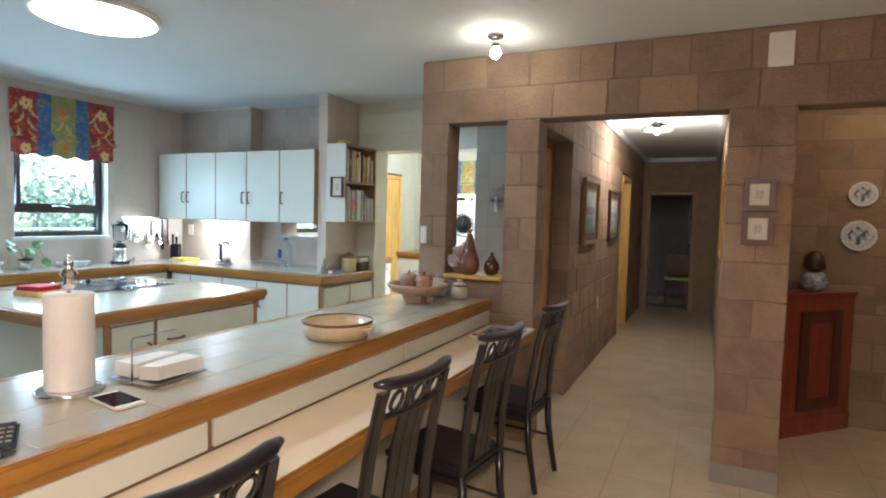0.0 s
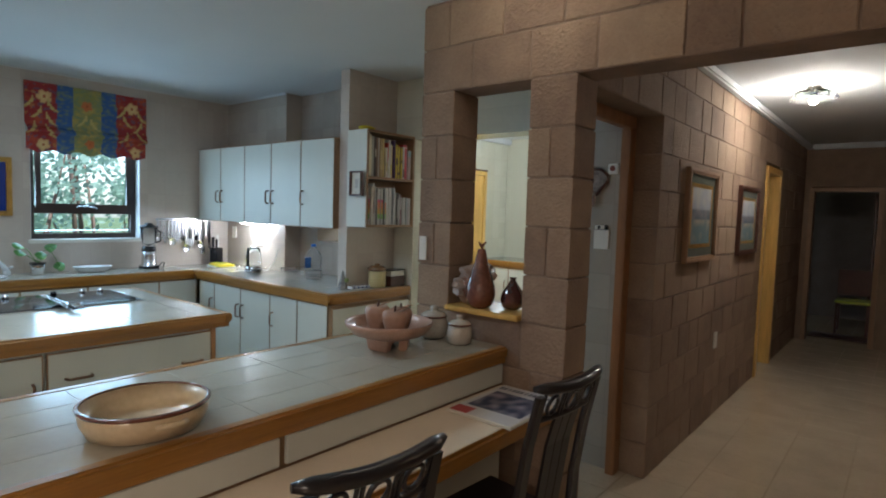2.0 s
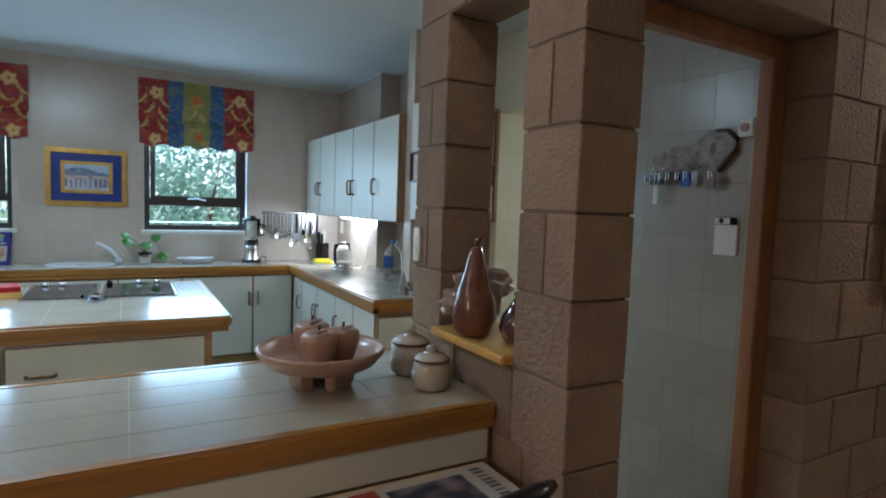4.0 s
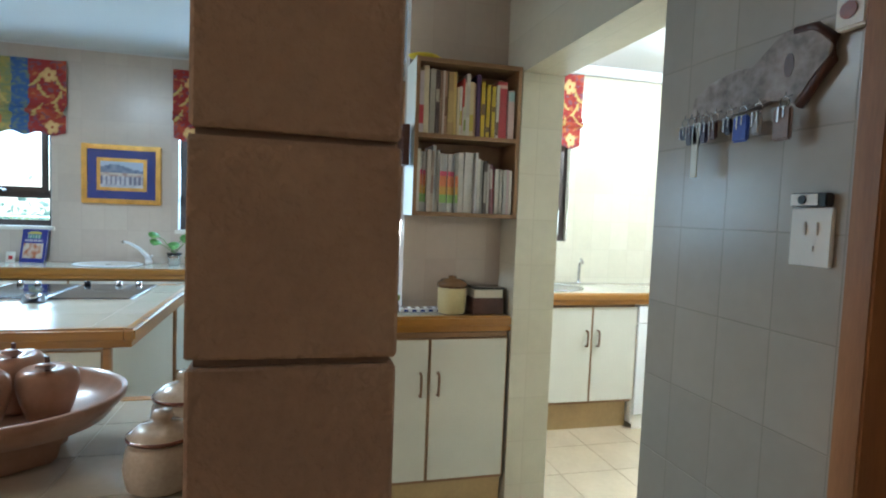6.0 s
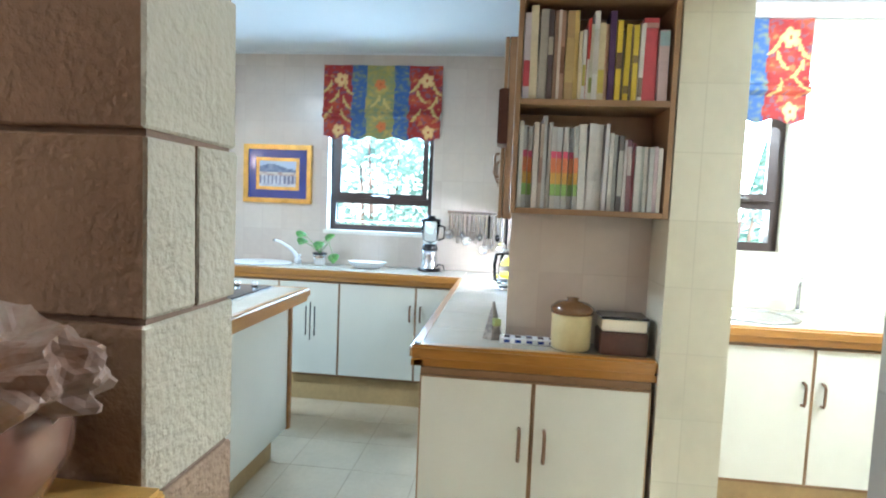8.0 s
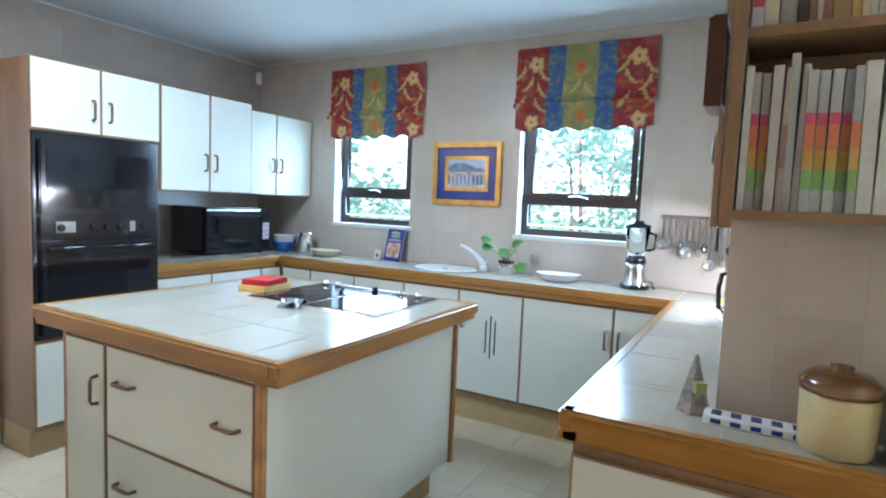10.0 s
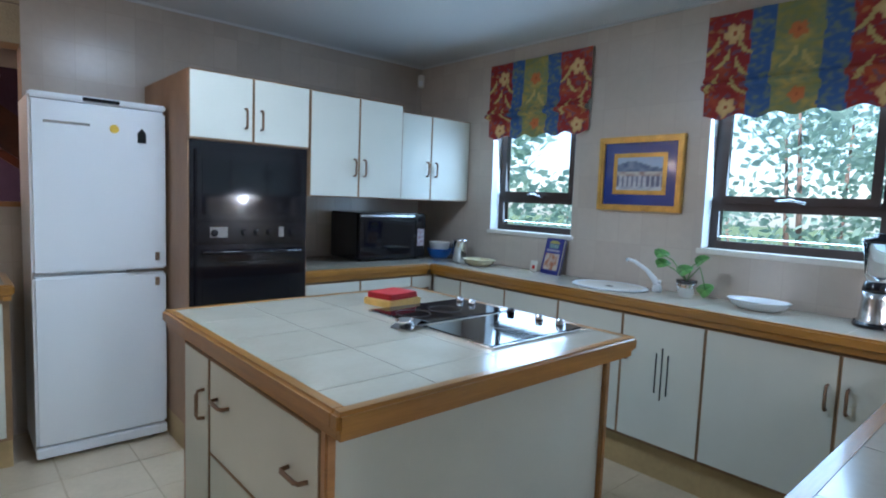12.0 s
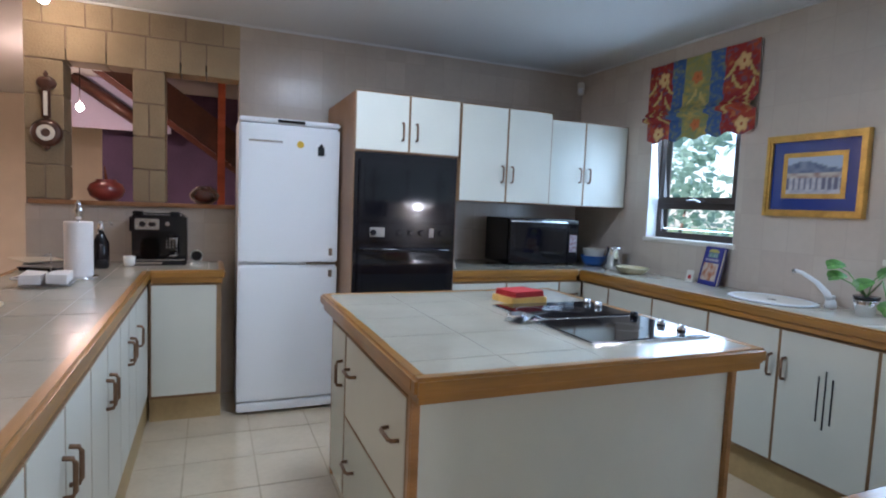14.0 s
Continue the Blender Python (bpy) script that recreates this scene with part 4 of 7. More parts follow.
spot("ceiling_spotlight", (-1.21, 2.70, CEIL), "small ceiling spotlight with a lit round bulb")
spot("ceiling_spotlight", (-1.46, 0.20, CEIL), "small ceiling spotlight with a lit round bulb")
spot("ceiling_spotlight", (-0.605, 5.80, CEIL), "bare lit ceiling bulb in the hall")
glass_dish = thing("hall_lamp_shade", (-0.605, 5.80, CEIL - 0.022), "star-cut clear glass shade round the hall bulb", "lamp shade")
sh = lathe([(0.05, 0.0), (0.13, -0.03), (0.155, -0.075), (0.150, -0.078), (0.125, -0.036), (0.048, -0.004)], 16, ring=True)
for k, v in enumerate(sh.verts):
    if v.co.z < -0.02 and k % 2:
        v.co.x *= 0.86
        v.co.y *= 0.86
part("glass", sh, make_glass("cut_glass", (0.95, 0.97, 0.95), 0.05), glass_dish).visible_shadow = False
uc = thing("under_cabinet_lamp", (-4.56, 3.80, 1.327), "lit strip lamp under the wall cabinets", "lamp")
part("housing", boxes((-0.2, 0.2, -0.03, 0.03, -0.012, 0.0)), "white_plastic", uc)
part("tube", boxes((-0.17, 0.17, -0.012, 0.012, -0.018, -0.0125), bevel=0.002), "strip", uc, "glowing tube")
for n, row in (("cornice_hall", (HX, HX + 0.06, 3.26, 9.4, CEIL - 0.06, CEIL)), ("cornice_hall_east", (HR - 0.06, HR, 3.26, 9.4, CEIL - 0.06, CEIL)), ("cornice_hall_end", (HX + 0.06, HR - 0.06, 9.34, 9.4, CEIL - 0.06, CEIL)), ("cornice_scullery", (-4.2, -4.14, 4.32, 7.35, CEIL - 0.07, CEIL))):
    structure(n, boxes(row, bevel=0.012), "ceiling", "white ceiling cornice", "trim")

# ---- bookshelf ----
SX, SY0, SY1, SZ0, SZ1 = -2.88, 3.637, 4.118, 1.352, 2.022
bs = thing("bookshelf", (-3.078, SY0, SZ0), "brown wall-hung bookshelf with two full shelves", "bookshelf")
H = SZ1 - SZ0
part("side_panel", boxes((0.0, 0.198, 0.0, 0.016, 0.0, H)), "laminate", bs, "white end panel")
part("side_edge", boxes((0.1985, 0.206, 0.0, 0.016, 0.0, H)), "trim", bs)
part("side_panel", boxes((0.0, 0.2, 0.462, 0.478, 0.0, H)), "trim", bs)
part("back", boxes((0.0, 0.01, 0.017, 0.461, 0.02, H - 0.02)), "side", bs)
for z in (0.0, 0.335, H - 0.018):
    part("shelf", boxes((0.0101, 0.2, 0.017, 0.461, z, z + 0.018)), "trim", bs)
rnd = random.Random(21)
BOOKM = {}


def paper(color, rough=0.45):
    if color not in BOOKM:
        BOOKM[color] = mat("book_cover", color, rough, 0.1, 14, 90, 0.15)
    return BOOKM[color]


PAGES = mat("book_pages", (0.66, 0.62, 0.52), 0.85, 0.08, 3, 300, 0.5, stretch=(1, 1, 1))


def book(place, t, w, h, color, lean, words, bands=()):
    """A standing book: spine and boards round a block of pages. Spine to +x."""
    b = thing("book", place, words, "book", "books on the shelf")
    b.rotation_euler = (radians(lean), 0, 0)
    part("pages", boxes((-w + 0.006, -0.004, 0.0015, t - 0.0015, 0.003, h - 0.003)), PAGES, b, "paper pages")
    part("cover", boxes((-w, 0.0, 0.0, 0.0015, 0, h), (-w, 0.0, t - 0.0015, t, 0, h), (-0.004, 0.001, 0.0015, t - 0.0015, 0, h)), paper(color), b)
    for low, high, tint in bands:
        part("title_band", boxes((0.0011, 0.0017, 0.0005, t - 0.0005, h * low, h * high)), paper(tint), b, "printed title band")


def color_word(c):
    r, g, bl = c
    if max(c) < 0.15:
        return "dark"
    if r > 0.5 and g < 0.35:
        return "red"
    if r > 0.5 and bl < 0.12:
        return "yellow"
    if r > 1.3 * bl and r < 0.5:
        return "brown"
    return "pale" if r > 0.5 else "grey"


RAINBOW = ((0.62, 0.70, (0.62, 0.10, 0.20)), (0.44, 0.62, (0.66, 0.22, 0.10)), (0.30, 0.44, (0.60, 0.36, 0.08)), (0.16, 0.30, (0.26, 0.45, 0.14)))
WHITE, CREAMY, GREY = (0.66, 0.65, 0.62), (0.68, 0.60, 0.40), (0.48, 0.48, 0.47)
# colour, relative width, height, bands (from, to, colour)
UPPER_ROW = (((0.62, 0.56, 0.60), 1.5, 0.262, ((0.15, 0.45, (0.55, 0.08, 0.10)),)), (CREAMY, 1.7, 0.285, ((0.05, 0.95, (0.72, 0.66, 0.48)),)), ((0.42, 0.40, 0.35), 2.0, 0.276, ()), ((0.10, 0.07, 0.07), 1.2, 0.272, ((0.5, 0.7, (0.45, 0.40, 0.32)),)), ((0.30, 0.20, 0.14), 0.8, 0.268, ()), ((0.62, 0.55, 0.48), 0.6, 0.27, ()), ((0.40, 0.24, 0.16), 1.0, 0.27, ((0.3, 0.6, (0.20, 0.10, 0.06)),)), ((0.42, 0.30, 0.14), 2.0, 0.27, ((0.2, 0.7, (0.50, 0.38, 0.16)),)), ((0.60, 0.46, 0.16), 1.0, 0.27, ()), (CREAMY, 0.7, 0.205, ()), (WHITE, 0.8, 0.21, ((0.2, 0.5, (0.50, 0.44, 0.12)),)), ((0.52, 0.06, 0.05), 0.6, 0.245, ((0.0, 0.5, (0.62, 0.60, 0.55)),)), ((0.62, 0.62, 0.50), 0.8, 0.23, ((0.1, 0.3, (0.30, 0.36, 0.12)),)), (WHITE, 1.2, 0.268, ((0.3, 0.8, (0.56, 0.54, 0.50)),)), ((0.66, 0.58, 0.36), 1.4, 0.235, ((0.1, 0.4, (0.60, 0.50, 0.10)),)), ((0.55, 0.36, 0.22), 0.8, 0.232, ()), ((0.07, 0.03, 0.10), 1.4, 0.268, ()), ((0.66, 0.50, 0.04), 1.2, 0.24, ((0.4, 0.6, (0.16, 0.10, 0.05)),)), ((0.10, 0.08, 0.05), 0.5, 0.21, ()), ((0.66, 0.50, 0.04), 1.2, 0.23, ((0.1, 0.2, (0.2, 0.14, 0.05)),)), ((0.14, 0.11, 0.07), 0.5, 0.22, ()), ((0.64, 0.50, 0.05), 1.2, 0.225, ((0.5, 0.6, (0.2, 0.14, 0.05)),)), (WHITE, 1.0, 0.23, ((0.05, 0.3, (0.18, 0.14, 0.10)),)), ((0.52, 0.07, 0.09), 3.2, 0.25, ((0.88, 0.94, (0.62, 0.40, 0.36)),)), ((0.58, 0.46, 0.46), 2.2, 0.212, ((0.78, 0.98, (0.35, 0.50, 0.54)),)))
LOWER_ROW = ((WHITE, 0.9, 0.268, ()), (GREY, 1.1, 0.258, RAINBOW), (GREY, 1.0, 0.255, RAINBOW), ((0.56, 0.52, 0.48), 1.2, 0.265, ()), ((0.50, 0.42, 0.36), 0.8, 0.262, ((0.3, 0.6, (0.36, 0.24, 0.20)),)), ((0.66, 0.68, 0.70), 1.0, 0.288, ()), (WHITE, 0.8, 0.268, ()), (GREY, 1.2, 0.252, RAINBOW), ((0.50, 0.52, 0.54), 1.2, 0.252, RAINBOW), (GREY, 1.2, 0.252, RAINBOW), ((0.50, 0.52, 0.54), 1.2, 0.252, RAINBOW), ((0.40, 0.42, 0.42), 1.0, 0.255, RAINBOW[1:]), (WHITE, 1.6, 0.262, ((0.1, 0.9, (0.62, 0.62, 0.60)),)), ((0.60, 0.59, 0.58), 1.6, 0.265, ()), (WHITE, 1.8, 0.265, ()), ((0.58, 0.58, 0.60), 0.8, 0.265, ()), ((0.12, 0.12, 0.14), 0.5, 0.24, ()), (WHITE, 0.9, 0.24, ()), ((0.40, 0.42, 0.42), 0.8, 0.235, ()), ((0.14, 0.13, 0.13), 1.1, 0.232, ((0.2, 0.8, (0.40, 0.40, 0.38)),)), ((0.56, 0.56, 0.56), 0.8, 0.218, ()), ((0.20, 0.10, 0.12), 1.0, 0.22, ((0.5, 0.9, (0.45, 0.42, 0.42)),)), ((0.46, 0.14, 0.18), 0.6, 0.21, ()), ((0.54, 0.54, 0.52), 1.2, 0.20, ()), ((0.36, 0.38, 0.36), 0.8, 0.20, ()), (WHITE, 0.8, 0.20, ()), ((0.44, 0.46, 0.46), 1.0, 0.198, ()), ((0.50, 0.40, 0.44), 0.8, 0.20, ()), (WHITE, 0.9, 0.195, ()))
for z, row in ((SZ0 + 0.354, UPPER_ROW), (SZ0 + 0.0185, LOWER_ROW)):
    y = SY0 + 0.020
    k = 0.436 / sum(w for _, w, _, _ in row)
    for c, w, h, bands in row:
        t = w * k
        lean = rnd.choice((0, 0, 0.7, -0.7, 0.4))
        book((SX - 0.010 - rnd.uniform(0, 0.02), y, z), t * 0.95, rnd.uniform(0.13, 0.165), h, c, lean, "%s book standing among others on the shelf" % color_word(c), bands)
        y += t
cloth = lathe([(0.0, 0), (0.05, 0.004), (0.055, 0.014), (0.035, 0.024), (0.0, 0.028)], 14, sx=0.8, sy=1.3)
solo("cloth", cloth, mat("yellow_duster", (0.65, 0.52, 0.04), 0.9, 0.2, 20, 90, 0.5), (-2.93, 3.68, 2.0225), "folded yellow duster on top of the bookshelf", "cloth")


def art_sea(u, v):
    n = noise.noise(Vector((u * 5, v * 6, 1)))
    if v > 0.6:
        return mixc((0.30, 0.38, 0.55), (0.60, 0.62, 0.62), v + n * 0.4)
    if v > 0.45:
        return mixc((0.10, 0.16, 0.22), (0.30, 0.28, 0.32), 0.5 + n)
    return mixc((0.55, 0.48, 0.36), (0.16, 0.26, 0.30), 0.5 + n + (0.6 - v))


def art_terrace(u, v):
    n = noise.noise(Vector((u * 8, v * 8, 2)))
    if v > 0.78 + 0.1 * math.sin(u * 5):
        return (0.45, 0.55, 0.70)
    if v > 0.58:
        return mixc((0.10, 0.14, 0.25), (0.25, 0.30, 0.42), 0.5 + n)
    if v > 0.42:
        return mixc((0.62, 0.58, 0.52), (0.30, 0.16, 0.14), 0.35 + n)
    if (u * 9) % 1 < 0.45 and v > 0.12:
        return (0.14, 0.14, 0.22)
    return mixc((0.60, 0.60, 0.64), (0.35, 0.36, 0.45), 0.3 + n)


def art_plain(u, v):
    n = noise.noise(Vector((u * 9, v * 9, 7)))
    return mixc((0.55, 0.50, 0.42), (0.28, 0.22, 0.18), 0.4 + n) if abs(u - 0.5) < 0.3 and abs(v - 0.5) < 0.3 else (0.62, 0.57, 0.48)


def picture(place, rz, w, h, frame_w, frame_mat, mount, mw, fn, label, group=""):
    """A framed picture. Local x along the wall, the face to -y."""
    p = thing("picture", place, label, "picture", group, rz)
    part("frame", wall_with_holes("x", -0.025, 0.0, 0, w, 0, h, [(frame_w, w - frame_w, frame_w, h - frame_w)]), frame_mat, p)
    part("frame_lip", wall_with_holes("x", -0.031, -0.0252, 0.003, w - 0.003, 0.003, h - 0.003, [(frame_w * 0.6, w - frame_w * 0.6, frame_w * 0.6, h - frame_w * 0.6)]), frame_mat, p)
    part("mount", boxes((frame_w, w - frame_w, -0.012, -0.008, frame_w, h - frame_w)), mount, p)
    a, b, c, d = frame_w + mw, w - frame_w - mw, frame_w + mw, h - frame_w - mw
    part("inner_border", wall_with_holes("x", -0.014, -0.0122, a - (0.024 if mw > 0.03 else 0.012), b + (0.024 if mw > 0.03 else 0.012), c - (0.024 if mw > 0.03 else 0.012), d + (0.024 if mw > 0.03 else 0.012), [(a, b, c, d)]), "gold" if mw > 0.03 else mount, p)
    part("print", color_grid("print", fn, 28, 22, 1, 1, lambda u, v: (a + (b - a) * u, -0.0128, c + (d - c) * v), 0.35), None, p)
    return p


M["rosewood"] = mat("rosewood", (0.12, 0.05, 0.035), 0.35, 0.25, 8, 60, 0.1)
blue_mount = mat("blue_mount", (0.015, 0.045, 0.26), 0.25, 0.1, 6, 80, 0.03, coat=0.8)
dull_mount = mat("green_mount", (0.16, 0.20, 0.17), 0.3, 0.1, 6, 80, 0.03, coat=0.6)
cream_mount = mat("cream_mount", (0.60, 0.55, 0.45), 0.4, 0.06, 6, 80, 0.03)
picture((XW + 0.001, 1.655, 1.345), 90, 0.525, 0.43, 0.035, "gold", blue_mount, 0.085, art_terrace, "gilt-framed print of white arches with a blue mount")
picture((-3.00, 3.618, 1.565), 0, 0.12, 0.17, 0.012, "darkwood", cream_mount, 0.02, art_plain, "small dark-framed picture on the bookshelf's end panel")
picture((HX + 0.005, 4.58, 1.205), 90, 0.65, 0.59, 0.035, "side", dull_mount, 0.08, art_sea, "brown-framed seascape print on the hall wall", "hall pictures")
picture((HX + 0.005, 5.93, 1.20), 90, 0.67, 0.56, 0.035, "darkwood", dull_mount, 0.08, art_sea, "dark-framed print on the hall wall", "hall pictures")
picture((HR - 0.001, 4.95, 1.17), -90, 0.95, 0.72, 0.05, "gold", dull_mount, 0.1, art_sea, "large gilt-framed picture on the hall wall")
for z in (1.318, 1.497):
    picture((0.079, NY0 - 0.006, z), 0, 0.144, 0.166, 0.026, "rosewood", cream_mount, 0.016, art_plain, "small square brown-framed picture on the block pier", "pier pictures")

# ---- switches and sockets ----


def plate(name, place, rz, w, h, rockers, label):
    p = thing(name, place, label, name, "", rz)
    part("plate", boxes((0, w, -0.009, 0, 0, h), bevel=0.002), "white_plastic", p)
    for x0, x1, z0, z1 in rockers:
        part("rocker", boxes((x0, x1, -0.0125, -0.0092, z0, z1), bevel=0.001), "white_plastic", p)
    return p


plate("light_switch", (-1.430, YH - 0.001, 1.288), 0, 0.090, 0.112, ((0.022, 0.036, 0.06, 0.085), (0.05, 0.062, 0.06, 0.085), (0.028, 0.056, 0.030, 0.040)), "white three-way light switch on grey tiles")
bell = thing("door_bell", (-1.423, YH - 0.001, 1.402), "small black and white bell push", "bell")
part("body", boxes((0, 0.078, -0.022, 0, 0, 0.026), bevel=0.003), "black", bell)
part("face", boxes((0.003, 0.062, -0.024, -0.0222, 0.002, 0.024), bevel=0.001), "white_plastic", bell)
part("lens", lathe([(0.009, 0), (0.0085, 0.003)], 16), "black", bell, at=Matrix.Translation((0.03, -0.024, 0.013)) @ Matrix.Rotation(radians(90), 4, "X"))
plate("light_switch", (-1.845, NY0 - 0.004, 1.24), 0, 0.045, 0.115, ((0.012, 0.032, 0.065, 0.09), (0.012, 0.032, 0.025, 0.05)), "slim white light switch on the block pier")
plate("socket", (HX + 0.004, 5.45, 0.53), 90, 0.08, 0.12, ((0.02, 0.035, 0.04, 0.06),), "white wall socket in the hall")
plate("socket", (-5.06, YN - 0.001, 1.16), 0, 0.07, 0.11, ((0.02, 0.03, 0.03, 0.05),), "white wall socket above the worktop")
plate("socket", (-4.62, YN - 0.001, 1.12), 0, 0.10, 0.08, ((0.02, 0.035, 0.03, 0.05), (0.06, 0.075, 0.03, 0.05)), "white double socket behind the kettle")
plate("socket", (-3.80, YS + 0.001, 1.19), 180, 0.08, 0.08, ((0.03, 0.05, 0.03, 0.05),), "dark round wall socket by the oven")
plate("alarm_box", (0.155, NY0 - 0.004, 2.235), 0, 0.115, 0.175, ((0.006, 0.109, 0.06, 0.062), (0.006, 0.109, 0.11, 0.112)), "white louvred alarm sounder box")
sn = thing("motion_sensor", (-5.13, YS + 0.03, 2.33), "small white motion sensor in the ceiling corner", "sensor", "", 135)
part("body", boxes((-0.025, 0.025, -0.05, 0.0, -0.05, 0.05), bevel=0.008), "white_plastic", sn)
part("lens", boxes((-0.017, 0.017, -0.053, -0.0502, -0.04, 0.0), bevel=0.001), "white", sn)
dc = thing("door_contact", (-1.358, YH - 0.001, 1.718), "small white door contact with a dark red round sticker", "sensor")
part("body", boxes((0, 0.060, -0.022, 0, 0, 0.060), bevel=0.004), "white_plastic", dc)
part("screw", lathe([(0.016, 0), (0.016, 0.003)], 16), "darkred", dc, "dark red round sticker", at=Matrix.Translation((0.028, -0.022, 0.032)) @ Matrix.Rotation(radians(90), 4, "X"))

# ---- key holder ----
kh = thing("key_holder", (-1.745, YH - 0.002, 1.568), "mottled wooden key board shaped like a big key, hung with keys", "key holder")
outline = [(0.0, 0.03), (0.02, 0.10), (0.07, 0.125), (0.15, 0.14), (0.20, 0.13), (0.23, 0.155), (0.27, 0.185), (0.32, 0.185), (0.36, 0.16), (0.385, 0.135), (0.38, 0.11), (0.35, 0.09), (0.33, 0.06), (0.31, 0.035), (0.29, 0.05), (0.25, 0.055), (0.21, 0.045), (0.15, 0.04), (0.08, 0.035), (0.04, 0.02)]
kbm = prism(outline, 0, 0.018)
bmesh.ops.bevel(kbm, geom=[e for e in kbm.edges], offset=0.003, segments=1, affect="EDGES")
RX = Matrix.Rotation(radians(90), 4, "X")
part("board", kbm, mat("mottled_board", (0.20, 0.15, 0.13), 0.5, 0.4, 22, 60, 0.3, second=(0.42, 0.36, 0.32)), kh, at=RX)
part("finger_hole", lathe([(0.012, 0), (0.012, 0.001)], 16, sx=1.0, sy=2.0), "darkwood", kh, at=Matrix.Translation((0.293, -0.0182, 0.115)) @ RX)
part("dark_rim", tube(bmesh.new(), [(0.30, -0.012, 0.18), (0.345, -0.012, 0.176), (0.384, -0.012, 0.145), (0.383, -0.012, 0.105), (0.35, -0.012, 0.07), (0.318, -0.012, 0.03)], 0.009, 8), "darkwood", kh)
KEY_FOBS = ((0.012, (0.02, 0.02, 0.04), 0.03), (0.035, (0.05, 0.05, 0.07), 0.045), (0.06, (0.02, 0.02, 0.03), 0.05), (0.085, (0.04, 0.03, 0.06), 0.045), (0.115, (0.12, 0.07, 0.07), 0.04), (0.16, (0.03, 0.03, 0.05), 0.035), (0.198, (0.03, 0.07, 0.42), 0.055), (0.24, (0.40, 0.40, 0.42), 0.045), (0.305, (0.24, 0.15, 0.11), 0.065))
for x, c, ln in KEY_FOBS:
    hk = part("hook", tube(bmesh.new(), [(x, -0.018, 0.055), (x, -0.032, 0.048), (x, -0.034, 0.058)], 0.0018, 6), "steel", kh)
    k = thing("key_ring", (-1.745 + x, YH - 0.034, 1.568 + 0.05), "bunch of keys with a fob on the key board", "keys", "keys on the board")
    part("ring", tube(bmesh.new(), [(0.011 * math.cos(a * math.pi / 6), -0.002, -0.011 + 0.011 * math.sin(a * math.pi / 6)) for a in range(12)], 0.0013, 5, closed=True), "steel", k)
    part("fob", boxes((-0.011 - 0.011 * (ln > 0.05), 0.011 + 0.011 * (ln > 0.05), -0.009, 0.001, -0.022 - ln, -0.021), bevel=0.004), mat("key_fob", c, 0.35, 0.15, 30, 120, 0.1), k)
    part("key_blade", boxes((-0.009, -0.004, -0.0115, -0.0095, -0.05, -0.02), (0.004, 0.008, -0.0115, -0.0095, -0.042, -0.02), bevel=0.0005), "steel", k, "steel key blades")
tag = boxes((-0.011, 0.011, -0.003, 0.0, -0.16, -0.03), bevel=0.001)
tg = thing("key_tag", (-1.685, YH - 0.04, 1.632), "long pale wooden key tag", "keys", "keys on the board")
part("tag", tag, "laminate", tg)
part("cord", tube(bmesh.new(), [(0, -0.001, 0.0), (0, -0.001, -0.031)], 0.0012, 5), "darkwood", tg)

# ---- ledge with pots ----
ledge = structure("niche_ledge", boxes((-1.661, -1.259, NY0 - 0.035, NY1 + 0.03, 1.0205, 1.045), bevel=0.006), "pine", "varnished yellow wooden ledge in the niche", "sill")
LZ = 1.0455
terracotta = mat("brown_glaze", (0.13, 0.038, 0.024), 0.22, 0.35, 9, 60, 0.08, coat=0.6, second=(0.21, 0.07, 0.04))
darkglaze = mat("dark_red_glaze", (0.07, 0.018, 0.015), 0.12, 0.4, 12, 60, 0.05, coat=1.0)
pot = thing("pear_pot", (-1.495, 3.092, LZ), "tall brown glazed pear-shaped pot with a joined bowl", "pot")
part("body", lathe([(0.04, 0), (0.060, 0.02), (0.069, 0.06), (0.065, 0.10), (0.048, 0.15), (0.032, 0.20), (0.024, 0.24), (0.017, 0.268)], 32), terracotta, pot)
part("stem", tube(bmesh.new(), [(0, 0, 0.255), (0.002, 0.003, 0.285), (0.016, 0.01, 0.30)], [0.010, 0.007, 0.003], 8), terracotta, pot)
part("leaf", tube(bmesh.new(), [(0, 0, 0.275), (-0.012, 0.004, 0.287), (-0.024, 0.006, 0.302)], [0.006, 0.006, 0.001], 8), terracotta, pot)
part("side_bowl", lathe([(0.035, 0.0), (0.066, 0.02), (0.086, 0.06), (0.089, 0.10), (0.084, 0.130), (0.080, 0.130)], 36, -0.072, 0.045, 1.0, 1.0), mat("pale_brown_glaze", (0.36, 0.22, 0.17), 0.25, 0.3, 7, 50, 0.05, coat=0.6, second=(0.20, 0.09, 0.06)), pot, "pale brown glossy open bowl")
part("bowl_inside", lathe([(0.0, 0.012), (0.066, 0.03), (0.082, 0.10), (0.0795, 0.1295)], 36, -0.072, 0.045, 1.0, 1.0, floor_cap=False), darkglaze, pot, "dark glazed inside of the bowl")
bag = bmesh.new()
bmesh.ops.create_icosphere(bag, subdivisions=5, radius=1.0)
